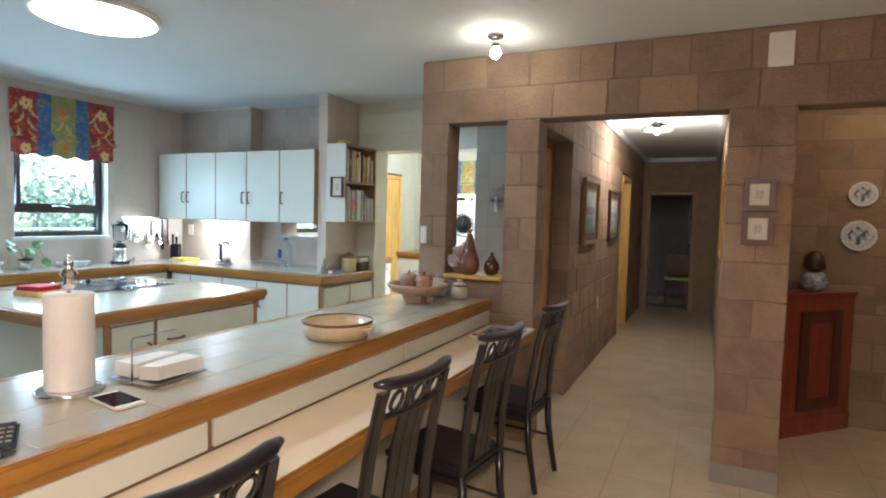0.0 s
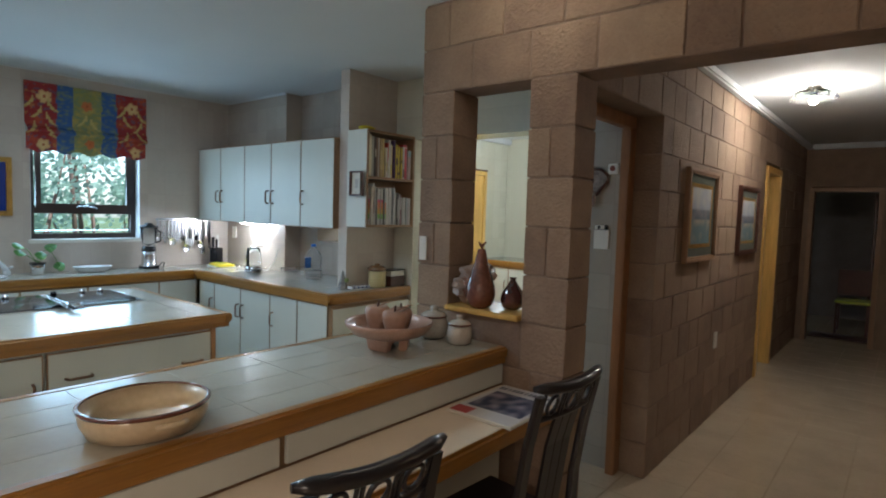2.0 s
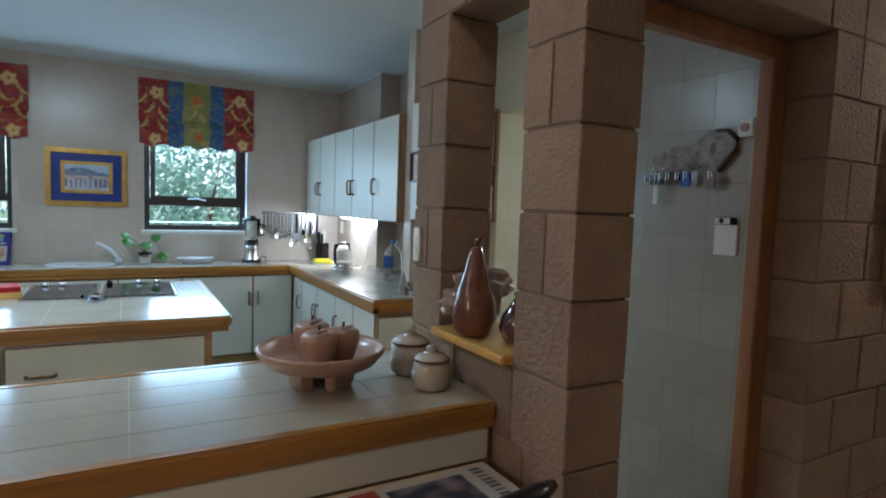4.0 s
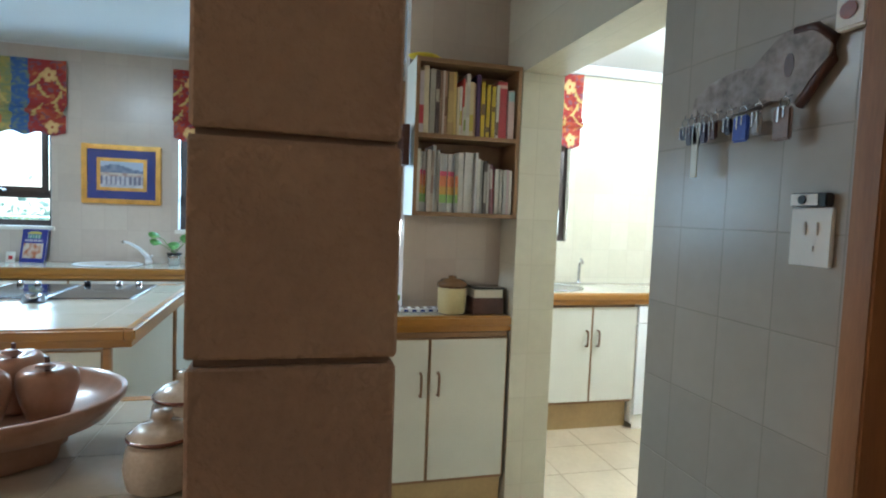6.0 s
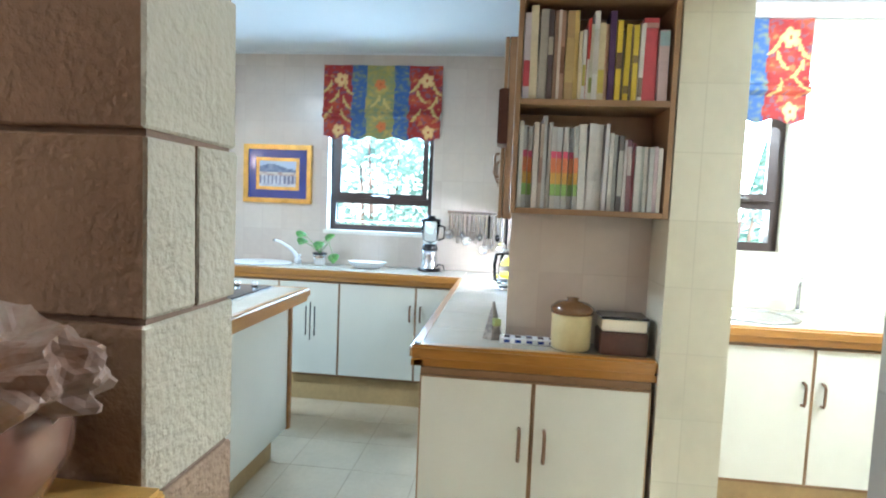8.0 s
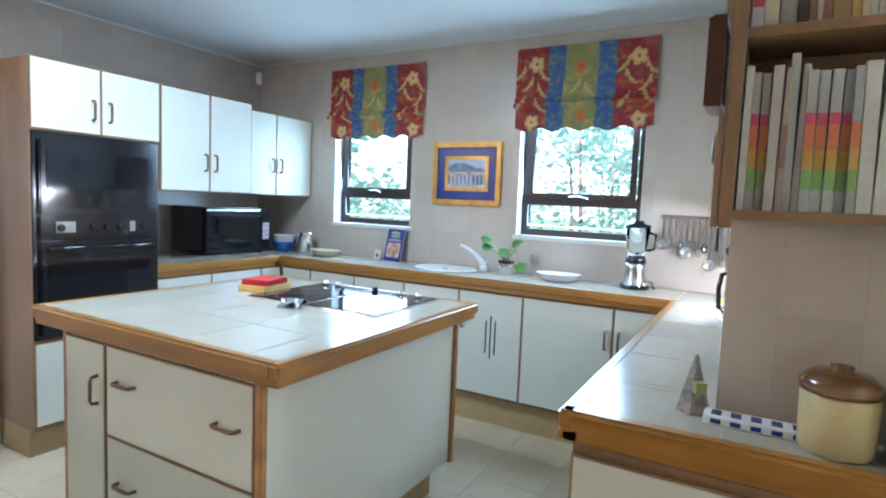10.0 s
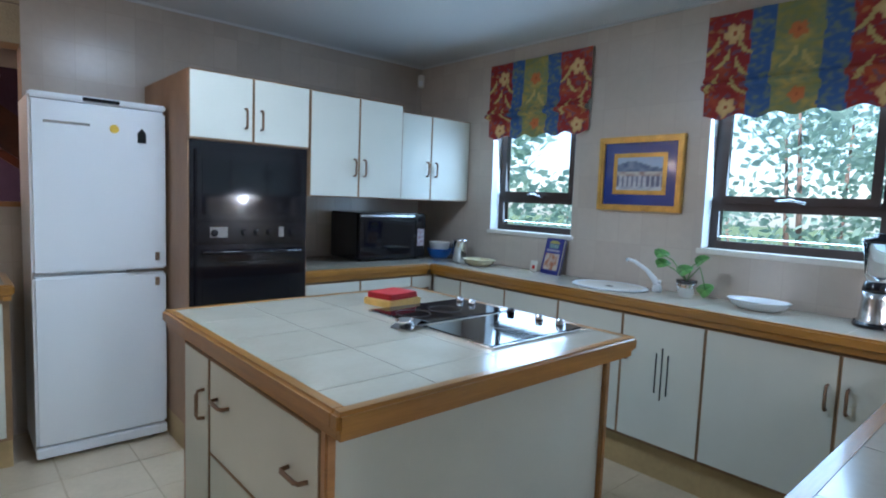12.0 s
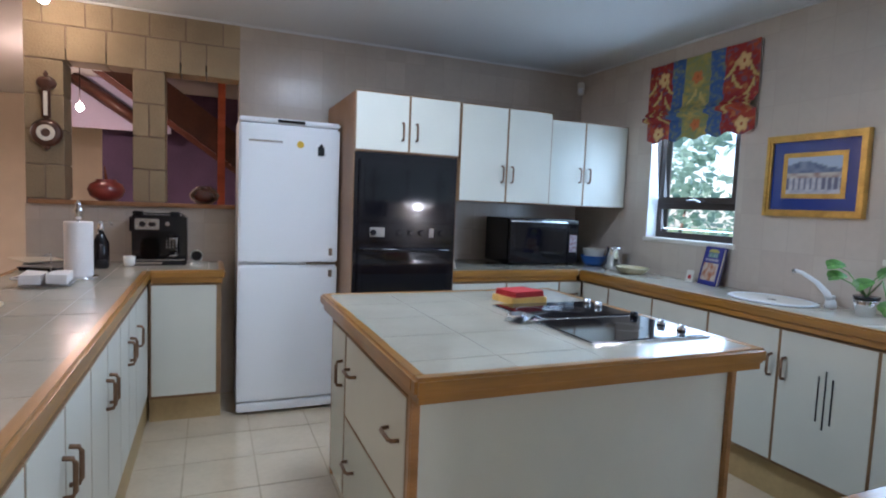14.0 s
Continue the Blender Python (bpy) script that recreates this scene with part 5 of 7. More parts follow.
for v in bag.verts:
    c = v.co.copy()
    ridge = (1 - 2.2 * abs(noise.noise(Vector((c.x * 1.5, c.y * 1.1, c.z * 1.9 + 4))))) * 0.30 + (1 - 2.2 * abs(noise.noise(Vector((c.x * 3.2 + c.z * 2, c.y * 2.2, c.z * 3.0 + 9))))) * 0.08
    fine = abs(noise.noise(c * 7.5)) * 0.035
    v.co = Vector((c.x * 0.076, c.y * 0.092, c.z * 0.082)) * (0.78 + ridge + fine)
    v.co += Vector((0.012 * c.z, 0.030 * c.z, 0.0))
    if c.y > 0.3 and c.z > -0.1:
        v.co += Vector((0.010, 0.050, 0.004)) * (c.y - 0.3) * (1 + noise.noise(c * 4))
solo("plastic_bag", bag, mat("crumpled_bag", (0.70, 0.62, 0.55), 0.28, 0.2, 9, 60, 0.3, coat=0.5, second=(0.34, 0.20, 0.14), thin=0.25), (-1.574, 3.135, LZ + 0.118), "crumpled clear plastic bag stuffed into the bowl", "bag")
pot2 = thing("small_pot", (-1.365, 3.16, LZ), "small dark glazed pot with a narrow neck", "pot")
part("body", lathe([(0.022, 0), (0.04, 0.012), (0.048, 0.04), (0.042, 0.07), (0.022, 0.10), (0.010, 0.118), (0.012, 0.126)], 28), darkglaze, pot2)
part("lip", lathe([(0.012, 0.1262), (0.014, 0.131), (0.006, 0.131)], 20), darkglaze, pot2)
pot2.scale = (1.15, 1.15, 1.12)

# ---- things on the bar ----
BZ = 0.9006
pt = thing("paper_towel_holder", (-1.69, 0.65, BZ), "chrome paper towel stand with a full white roll", "kitchen roll holder")
part("base", lathe([(0.085, 0), (0.088, 0.006), (0.08, 0.012), (0.0, 0.013)], 36), "chrome", pt)
part("rod", lathe([(0.006, 0.0125), (0.006, 0.305)], 12), "chrome", pt)
part("finial", lathe([(0.006, 0.29), (0.018, 0.30), (0.012, 0.318), (0.024, 0.335), (0.010, 0.352), (0.014, 0.365), (0.004, 0.385)], 20), "chrome", pt, "turned chrome finial")
roll = solo("paper_towel_roll", lathe([(0.0605, 0), (0.062, 0.004), (0.062, 0.262), (0.0605, 0.266), (0.012, 0.266)], 40), mat("tissue_paper", (0.80, 0.76, 0.74), 0.9, 0.04, 8, 120, 0.6), (-1.69, 0.65, BZ + 0.0135), "white paper towel roll on its stand", "kitchen roll")
nh = thing("napkin_holder", (-1.61, 0.87, BZ), "flat wire napkin holder with a stack of white napkins", "napkin holder", "", 3)
part("tray", boxes((-0.098, 0.098, -0.105, 0.105, 0.004, 0.010), bevel=0.002), "steel", nh)
part("frame", tube(bmesh.new(), [(0.003, -0.095, 0.008), (0.003, -0.095, 0.13), (0.003, -0.088, 0.137), (0.003, 0.07, 0.137)], 0.0028, 8), "steel", nh, "thin wire arm")
for x in (-0.08, 0.08):
    part("foot", lathe([(0.008, 0), (0.008, 0.004)], 10, x, 0.06), "steel", nh)
napkin_paper = mat("napkin_paper", (0.80, 0.77, 0.75), 0.9, 0.03, 10, 90, 0.3)
for n, (x, y) in enumerate(((-0.045, 0.0), (0.052, 0.004))):
    stack = thing("napkin_stack", (-1.61, 0.87, BZ + 0.0145), "stack of folded white paper napkins", "napkins", "napkin stacks", 3)
    for q in range(5):
        nb = bmesh.new()
        box(nb, x - 0.042, x + 0.042, y - 0.085, y + 0.085, q * 0.0085, q * 0.0085 + 0.0075, bevel=0.003)
        for v in nb.verts:
            v.co.z += 0.004 * math.sin(v.co.x * 40 + v.co.y * 30)
        part("napkin", nb, napkin_paper, stack)
ph = thing("mobile_phone", (-1.495, 0.655, BZ), "white-framed mobile phone lying face up", "phone", "", 81)
part("case", boxes((-0.033, 0.033, -0.066, 0.066, 0.0, 0.008), bevel=0.003), "white_plastic", ph)
ph.scale = (1.2, 1.15, 1.1)
part("screen", boxes((-0.0305, 0.0305, -0.052, 0.052, 0.0081, 0.0088), bevel=0.0003), "blackglass", ph, "dark screen")
rc = thing("remote_control", (-1.45, 0.36, BZ), "black remote handset with grey buttons", "remote control", "", 60)
part("case", boxes((-0.03, 0.03, -0.09, 0.09, 0.0, 0.02), bevel=0.006), "black", rc)
part("buttons", boxes(*[(x - 0.005, x + 0.005, y - 0.004, y + 0.004, 0.0202, 0.0225) for x in (-0.015, 0.0, 0.015) for y in (-0.05, -0.02, 0.01, 0.04)]), "skirt", rc, "grey buttons")
stone = mat("cream_stoneware", (0.62, 0.47, 0.27), 0.28, 0.15, 8, 70, 0.1, coat=0.3, second=(0.72, 0.58, 0.38))
bw = thing("oval_dish", (-1.485, 1.635, BZ), "cream stoneware baking dish with a brown rim", "dish")
part("body", lathe([(0.10, 0), (0.115, 0.004), (0.128, 0.03), (0.133, 0.062), (0.127, 0.066), (0.120, 0.03), (0.10, 0.012), (0.0, 0.010)], 44), stone, bw)
bw.scale = (1.12, 1.16, 1.08)
part("rim", lathe([(0.1335, 0.060), (0.135, 0.066), (0.127, 0.069), (0.1265, 0.064)], 44, ring=True), terracotta, bw, "brown glazed rim")
for s in (-1, 1):
    part("handle", tube(bmesh.new(), [(s * 0.13, -0.03, 0.042), (s * 0.147, -0.012, 0.046), (s * 0.147, 0.012, 0.046), (s * 0.13, 0.03, 0.042)], 0.007, 8), stone, bw)
pd = thing("cake_stand", (-1.655, 2.675, BZ), "wide stoneware dish on a cut-out foot", "dish")
pinkish = mat("pink_clay", (0.42, 0.24, 0.165), 0.35, 0.2, 9, 60, 0.1, coat=0.3, second=(0.48, 0.30, 0.22))
part("dish", lathe([(0.055, 0.046), (0.10, 0.050), (0.155, 0.068), (0.181, 0.100), (0.184, 0.112), (0.177, 0.116), (0.172, 0.102), (0.148, 0.078), (0.08, 0.062), (0.0, 0.060)], 56), pinkish, pd)
for k in range(3):
    a = k * math.pi / 1.5 + 2.75
    c, s_ = math.cos(a), math.sin(a)
    fb = bmesh.new()
    bmesh.ops.create_cube(fb, size=1)
    for v in fb.verts:
        top = v.co.z > 0
        v.co = Vector((v.co.x * 0.035, v.co.y * (0.12 if top else 0.095), (0.052 if top else 0.0)))
        v.co.x += 0.068 if top else 0.062
    bmesh.ops.bevel(fb, geom=list(fb.edges), offset=0.005, segments=2, affect="EDGES")
    part("foot", fb, pinkish, pd, at=Matrix.Rotation(a, 4, "Z"))
for x, y, r in ((-0.056, -0.014, 0.054), (0.004, 0.062, 0.049), (0.056, -0.026, 0.052)):
    f = thing("ceramic_fruit", (-1.655 + x, 2.675 + y, BZ + 0.0645), "pink clay fruit-shaped pot with a stalk", "ornament", "clay fruit on the stand")
    fb = lathe([(0.5 * r, 0), (0.68 * r, 0.2 * r), (0.9 * r, 0.8 * r), (1.04 * r, 1.4 * r), (1.0 * r, 1.8 * r), (0.78 * r, 2.0 * r), (0.45 * r, 1.96 * r), (0.05 * r, 1.75 * r)], 40)
    for v in fb.verts:
        a = math.atan2(v.co.y, v.co.x)
        k = 1 - 0.06 * abs(math.cos(3 * a))
        v.co.x *= k
        v.co.y *= k
    part("body", fb, pinkish, f)
    part("stalk", tube(bmesh.new(), [(0, 0, 1.75 * r), (0.003, 0, 2.4 * r)], [0.005, 0.004], 8), "darkwood", f)
    part("leaf", tube(bmesh.new(), [(0, 0, 1.9 * r), (0.02, 0.004, 2.12 * r), (0.04, 0.01, 2.3 * r), (0.058, 0.016, 2.35 * r)], [0.004, 0.016, 0.013, 0.001], 10, flat=0.25), pinkish, f)
crock = mat("speckled_glaze", (0.46, 0.40, 0.33), 0.25, 0.2, 12, 140, 0.1, coat=0.5, second=(0.58, 0.52, 0.44))
for x, y, k in ((-1.66, 2.965, 1.32), (-1.50, 2.955, 1.15)):
    c = thing("lidded_jar", (x, y, BZ), "cream stoneware jar with a brown-ringed lid", "jar", "jars on the bar")
    part("body", lathe([(0.036 * k, 0), (0.046 * k, 0.008 * k), (0.05 * k, 0.035 * k), (0.046 * k, 0.062 * k), (0.040 * k, 0.072 * k)], 32), crock, c)
    l = part("lid", lathe([(0.044 * k, 0.0725 * k), (0.045 * k, 0.078 * k), (0.030 * k, 0.090 * k), (0.010 * k, 0.094 * k), (0.015 * k, 0.102 * k), (0.012 * k, 0.11 * k), (0.0, 0.112 * k)], 32), crock, c)
    part("ring", lathe([(0.0455 * k, 0.0725 * k), (0.0465 * k, 0.076 * k), (0.0452 * k, 0.0785 * k)], 32, ring=True), terracotta, c, "brown glazed ring")
# newspaper on the ledge
news = thing("newspaper", (-1.152, 2.82, 0.7395), "folded newspaper with a dark front page photograph", "newspaper", "", 1)
for row in ((-0.13, 0.13, -0.18, 0.18, 0.0, 0.003), (-0.128, 0.13, -0.178, 0.179, 0.0031, 0.006), (-0.13, 0.127, -0.18, 0.176, 0.0061, 0.009)):
    part("folded_sheet", boxes(row, bevel=0.0008), PAGES, news)


def front_page(u, v):
    if v > 0.82:
        return (0.12, 0.12, 0.14) if (u * 14) % 1 > 0.35 and 0.86 < v < 0.94 and u < 0.9 else (0.55, 0.53, 0.52)
    if 0.08 < u < 0.95 and 0.22 < v < 0.78:
        n = noise.noise(Vector((u * 7, v * 7, 9)))
        return mixc((0.03, 0.04, 0.08), (0.30, 0.26, 0.30), 0.3 + n)
    if v < 0.18 and u > 0.5:
        return (0.14, 0.13, 0.15) if (v * 30) % 1 > 0.5 else (0.55, 0.53, 0.52)
    if v < 0.18 and u < 0.3:
        return (0.4, 0.06, 0.05)
    return (0.58, 0.56, 0.54)


news.scale = (1.08, 1.11, 1.0)
part("front_page", color_grid("front_page", front_page, 60, 60, 1, 1, lambda u, v: (-0.125 + 0.25 * u, -0.172 + 0.344 * v, 0.0095), 0.6), None, news, "printed front page")
# coffee corner
cm = thing("coffee_machine", (-2.0, 0.02, BZ), "black coffee machine with a silver face", "coffee machine", "", 180)
part("body", boxes((-0.155, 0.155, 0.0, 0.13, 0.0, 0.30), bevel=0.012), "black", cm)
part("base", boxes((-0.155, 0.155, -0.12, -0.0005, 0.0, 0.03), bevel=0.006), "black", cm)
part("head", boxes((-0.155, 0.155, -0.10, -0.0005, 0.19, 0.30), bevel=0.012), "black", cm)
part("silver_face", boxes((-0.125, 0.005, -0.106, -0.1005, 0.215, 0.280), bevel=0.004), "steel", cm)
part("dial", lathe([(0.018, 0), (0.016, 0.014)], 20), "black", cm, at=Matrix.Translation((-0.085, -0.106, 0.247)) @ RX)
part("dark_switch", boxes((-0.052, -0.014, -0.109, -0.1062, 0.234, 0.258), bevel=0.003), "black", cm)
for x in (-0.115, 0.085):
    part("tank_lid", boxes((x - 0.03, x + 0.03, -0.06, 0.06, 0.3005, 0.322), bevel=0.006), "black", cm)
part("front_bar", boxes((-0.145, 0.02, -0.126, -0.1202, 0.008, 0.022), bevel=0.002), "chrome", cm, "chrome front bar")
for q in range(9):
    part("button", lathe([(0.0045, 0), (0.004, 0.003)], 10), "steel", cm, "small round grey button", at=Matrix.Translation((0.045 + 0.018 * (q % 3), -0.1015, 0.11 + 0.018 * (q // 3))) @ RX)
part("button_panel", boxes((0.03, 0.10, -0.101, -0.0006, 0.09, 0.165), bevel=0.003), "black", cm)
part("knob", lathe([(0.014, 0), (0.012, 0.012)], 16), "chrome", cm, at=Matrix.Translation((0.05, -0.10, 0.25)) @ RX)
part("drip_tray", boxes((-0.14, 0.14, -0.118, -0.02, 0.0302, 0.036), bevel=0.001), "steel", cm)
part("jug", lathe([(0.04, 0.0), (0.052, 0.03), (0.05, 0.09), (0.036, 0.12)], 28, -0.05, -0.065), make_glass("dark_jug_glass", (0.25, 0.22, 0.2)), cm, "glass coffee jug", at=Matrix.Translation((0, 0, 0.037)))
part("jug_handle", tube(bmesh.new(), [(0.04, -0.08, 0.16), (0.10, -0.115, 0.165), (0.10, -0.118, 0.06), (0.05, -0.085, 0.055)], 0.011, 8), "steel", cm)
part("portafilter", tube(bmesh.new(), [(0.07, -0.06, 0.185), (0.07, -0.14, 0.182)], 0.011, 10), "black", cm)
for z in (0.30,):
    part("cup_rail", tube(bmesh.new(), [(-0.13, 0.02, z + 0.002), (-0.13, -0.08, z + 0.012), (0.13, -0.08, z + 0.012), (0.13, 0.02, z + 0.002)], 0.004, 6), "black", cm)
tm = thing("kitchen_timer", (-2.21, 0.07, BZ), "round steel kitchen timer on a stand", "timer", "", 180)
part("case", lathe([(0.038, 0), (0.04, 0.01), (0.036, 0.022)], 28), "steel", tm, at=Matrix.Translation((0, 0, 0.055)) @ RX)
part("face", lathe([(0.030, 0.0222), (0.03, 0.0235)], 28), "black", tm, at=Matrix.Translation((0, 0, 0.055)) @ RX)
part("stand", boxes((-0.03, 0.03, -0.02, 0.02, 0.0, 0.016), bevel=0.004), "steel", tm)
bt = thing("siphon_bottle", (-1.72, 0.24, BZ), "dark bottle with a chrome siphon head", "bottle")
part("body", lathe([(0.038, 0), (0.042, 0.02), (0.042, 0.14), (0.02, 0.19), (0.014, 0.21)], 24), "black", bt)
part("head", lathe([(0.016, 0.2105), (0.02, 0.225), (0.014, 0.24), (0.018, 0.255), (0.0, 0.27)], 20), "chrome", bt)
part("lever", tube(bmesh.new(), [(0, 0, 0.255), (-0.04, 0.02, 0.262), (-0.06, 0.03, 0.245)], 0.005, 8), "chrome", bt)
solo("cup", lathe([(0.02, 0), (0.028, 0.01), (0.032, 0.06), (0.029, 0.06), (0.025, 0.012), (0.0, 0.01)], 24), "white_plastic", (-1.85, 0.16, BZ), "small white cup beside the coffee machine", "cup")
for k, (x, y, rz) in enumerate(((-1.42, 0.08, 10), (-1.50, 0.22, -25), (-1.36, -0.02, 30))):
    solo("magazine", boxes((-0.105, 0.105, -0.145, 0.145, 0, 0.008), bevel=0.002), paper(((0.35, 0.33, 0.30), (0.08, 0.07, 0.07), (0.45, 0.40, 0.30))[k], 0.3), (x, y, BZ + 0.009 * k), "closed magazine in a loose pile on the bar", "magazine", "magazines on the bar", rz)

# ---- things on the island ----
IZ = 0.9006
for n, (y0, y1) in enumerate(((1.715, 2.045), (2.06, 2.42))):
    hb = thing("hob", (-3.69, (y0 + y1) / 2, IZ), "black glass hob with a steel rim and side knobs", "hob", "island hobs")
    d = (y1 - y0) / 2
    part("rim", boxes((-0.26, 0.26, -d, d, 0.0, 0.006), bevel=0.002), "steel", hb)
    part("glass", boxes((-0.245, 0.25, -d + 0.012, d - 0.012, 0.0062, 0.009), bevel=0.001), "blackglass", hb, "black glass plate")
    for x in (-0.02, 0.15):
        if n == 1 and x > 0.1:
            continue
        part("ring", tube(bmesh.new(), [(x + 0.07 * math.cos(a * math.pi / 16), 0.07 * math.sin(a * math.pi / 16), 0.0092) for a in range(32)], 0.0009, 4, closed=True), "skirt", hb, "faint cooking zone line")
    for y in ((-0.10, -0.02) if n == 0 else (-0.15, 0.0, 0.10)):
        part("knob", lathe([(0.016, 0.0092), (0.017, 0.012), (0.014, 0.03), (0.0, 0.032)], 20, -0.20, y), "steel" if y != -0.15 else "black", hb)
sr = thing("spoon_rest", (-3.40, 2.03, IZ), "folded steel spoon rest", "spoon rest", "", 20)
srb = bmesh.new()
for (a, b, c, e) in ((-0.10, -0.02, 0.002, 0.03), (-0.02, 0.06, 0.03, 0.004)):
    q = [srb.verts.new(p) for p in ((a, -0.04, c), (b, -0.045, e), (b, 0.045, e), (a, 0.04, c))]
    srb.faces.new(q)
bmesh.ops.remove_doubles(srb, verts=srb.verts, dist=0.001)
bmesh.ops.solidify(srb, geom=srb.faces, thickness=0.0018)
part("plate", srb, "steel", sr)
part("bowl", lathe([(0.0, 0.020), (0.02, 0.022), (0.034, 0.034), (0.036, 0.034), (0.022, 0.0195), (0.0, 0.017)], 24, 0.035, 0, 1.3, 0.9), "chrome", sr)
wb = solo("cutting_block", boxes((-0.10, 0.10, -0.08, 0.08, 0.0, 0.03), bevel=0.004), "pine", (-3.62, 1.63, IZ), "small pale wooden block on the island", "board", "", 8)
rcb = bmesh.new()
for q in range(4):
    box(rcb, -0.088 + 0.002 * q, 0.088 - 0.001 * q, -0.072, 0.072, q * 0.0065, q * 0.0065 + 0.006, bevel=0.0025)
solo("folded_cloth", rcb, "red", (-3.62, 1.63, IZ + 0.0305), "folded red cloth on the wooden block", "cloth", "", 11)

# ---- things on the kitchen worktop ----
KZ = 0.9106
mw = thing("microwave", (-4.58, 0.31, KZ), "black microwave oven with a glass door", "microwave", "", 180)
part("body", boxes((-0.30, 0.30, 0.0, 0.36, 0.012, 0.345), bevel=0.006), "black", mw)
part("door", boxes((-0.295, 0.20, -0.022, -0.001, 0.018, 0.339), bevel=0.004), "black", mw)
part("door_glass", boxes((-0.255, 0.155, -0.0245, -0.0222, 0.05, 0.295), bevel=0.001), "blackglass", mw)
part("door_band", boxes((-0.29, 0.19, -0.0245, -0.0222, 0.318, 0.330)), "steel", mw, "silver line across the door top")
part("control_panel", boxes((0.205, 0.297, -0.022, -0.001, 0.018, 0.339), bevel=0.003), "black", mw)
part("keypad", boxes((0.22, 0.285, -0.0235, -0.0222, 0.10, 0.23)), mat("keypad_print", (0.35, 0.10, 0.12), 0.4, 0.4, 60, 200, 0.1, second=(0.5, 0.5, 0.55)), mw, "printed keypad")
part("display", boxes((0.22, 0.285, -0.0235, -0.0222, 0.28, 0.315)), "blackglass", mw)
for x in (-0.25, 0.25):
    part("foot", lathe([(0.014, 0), (0.014, 0.012)], 10, x, 0.04), "black", mw)
lean = thing("white_board", (-3.745, 0.40, KZ), "thin white board leaning between the oven housing and the worktop wall", "board", "", 0, 0, 0)
lb = boxes((-0.006, 0.0, -0.14, 0.10, 0.0, 0.17), bevel=0.002)
for v in lb.verts:
    v.co.x -= 0.045 * (1 - v.co.z / 0.17)
part("board", lb, "white_plastic", lean)
blueplastic = mat("blue_plastic", (0.03, 0.14, 0.50), 0.3, 0.1, 8, 90, 0.05)


def bowl(name, place, r, h, m, label, category="bowl", sx=1.0, sy=1.0, group=""):
    return solo(name, lathe([(0.5 * r, 0), (0.62 * r, 0.04 * h), (0.85 * r, 0.45 * h), (r, 0.97 * h), (1.03 * r, h), (0.97 * r, h), (0.82 * r, 0.48 * h), (0.58 * r, 0.1 * h), (0.0, 0.08 * h)], 40, 0, 0, sx, sy), m, place, label, category, group)


bowl("mixing_bowl", (-5.03, 0.33, KZ), 0.10, 0.075, blueplastic, "blue plastic mixing bowl")
bowl("mixing_bowl", (-5.03, 0.33, KZ + 0.028), 0.083, 0.10, "white_plastic", "white plastic bowl nested in the blue one")
jug = thing("steel_jug", (-5.02, 0.58, KZ), "polished steel water jug", "jug")
part("body", lathe([(0.05, 0), (0.058, 0.01), (0.056, 0.15), (0.060, 0.165), (0.054, 0.165), (0.050, 0.15), (0.0, 0.02)], 36), "chrome", jug)
part("handle", tube(bmesh.new(), [(0, -0.056, 0.14), (0, -0.088, 0.12), (0, -0.088, 0.06), (0, -0.056, 0.035)], 0.006, 8), "chrome", jug)
bowl("pie_dish", (-4.98, 0.82, KZ), 0.12, 0.045, mat("cream_glaze", (0.62, 0.55, 0.30), 0.2, 0.1, 8, 60, 0.05, coat=0.5, second=(0.72, 0.68, 0.52)), "cream glazed pie dish", "dish", 0.85, 1.1)
bowl("white_dish", (-4.99, 2.66, KZ), 0.125, 0.045, "white", "white oval serving dish with an oval foot", "dish", 0.75, 1.1)
cb = thing("cookbook", (-5.08, 1.36, KZ), "blue cookbook standing open against the wall", "book", "", 78, -12)
part("pages", boxes((-0.08, 0.08, 0.004, 0.018, 0.003, 0.232)), PAGES, cb)
part("cover", boxes((-0.085, 0.085, 0.0, 0.0035, 0, 0.237), (-0.085, 0.085, 0.0185, 0.022, 0, 0.237)), paper((0.03, 0.035, 0.24), 0.25), cb)


def cookbook_cover(u, v):
    if 0.10 < v < 0.58 and 0.08 < u < 0.92:
        n = noise.noise(Vector((u * 6, v * 6, 3)))
        return mixc((0.45, 0.14, 0.05), (0.62, 0.55, 0.45), 0.35 + n * 1.4 + (abs(u - 0.5) + abs(v - 0.35)) * 0.9)
    if 0.62 < v < 0.70 and 0.12 < u < 0.88:
        return (0.55, 0.50, 0.55) if (u * 11) % 1 > 0.3 else (0.03, 0.035, 0.24)
    if 0.73 < v < 0.84 and 0.22 < u < 0.78:
        return (0.10, 0.28, 0.20) if (u * 9) % 1 > 0.3 else (0.50, 0.50, 0.52)
    if 0.86 < v < 0.95 and abs(u - 0.5) < 0.3 * math.sqrt(max(0, 1 - ((v - 0.86) / 0.09) ** 2)):
        return (0.50, 0.45, 0.10)
    return (0.03, 0.035, 0.24)


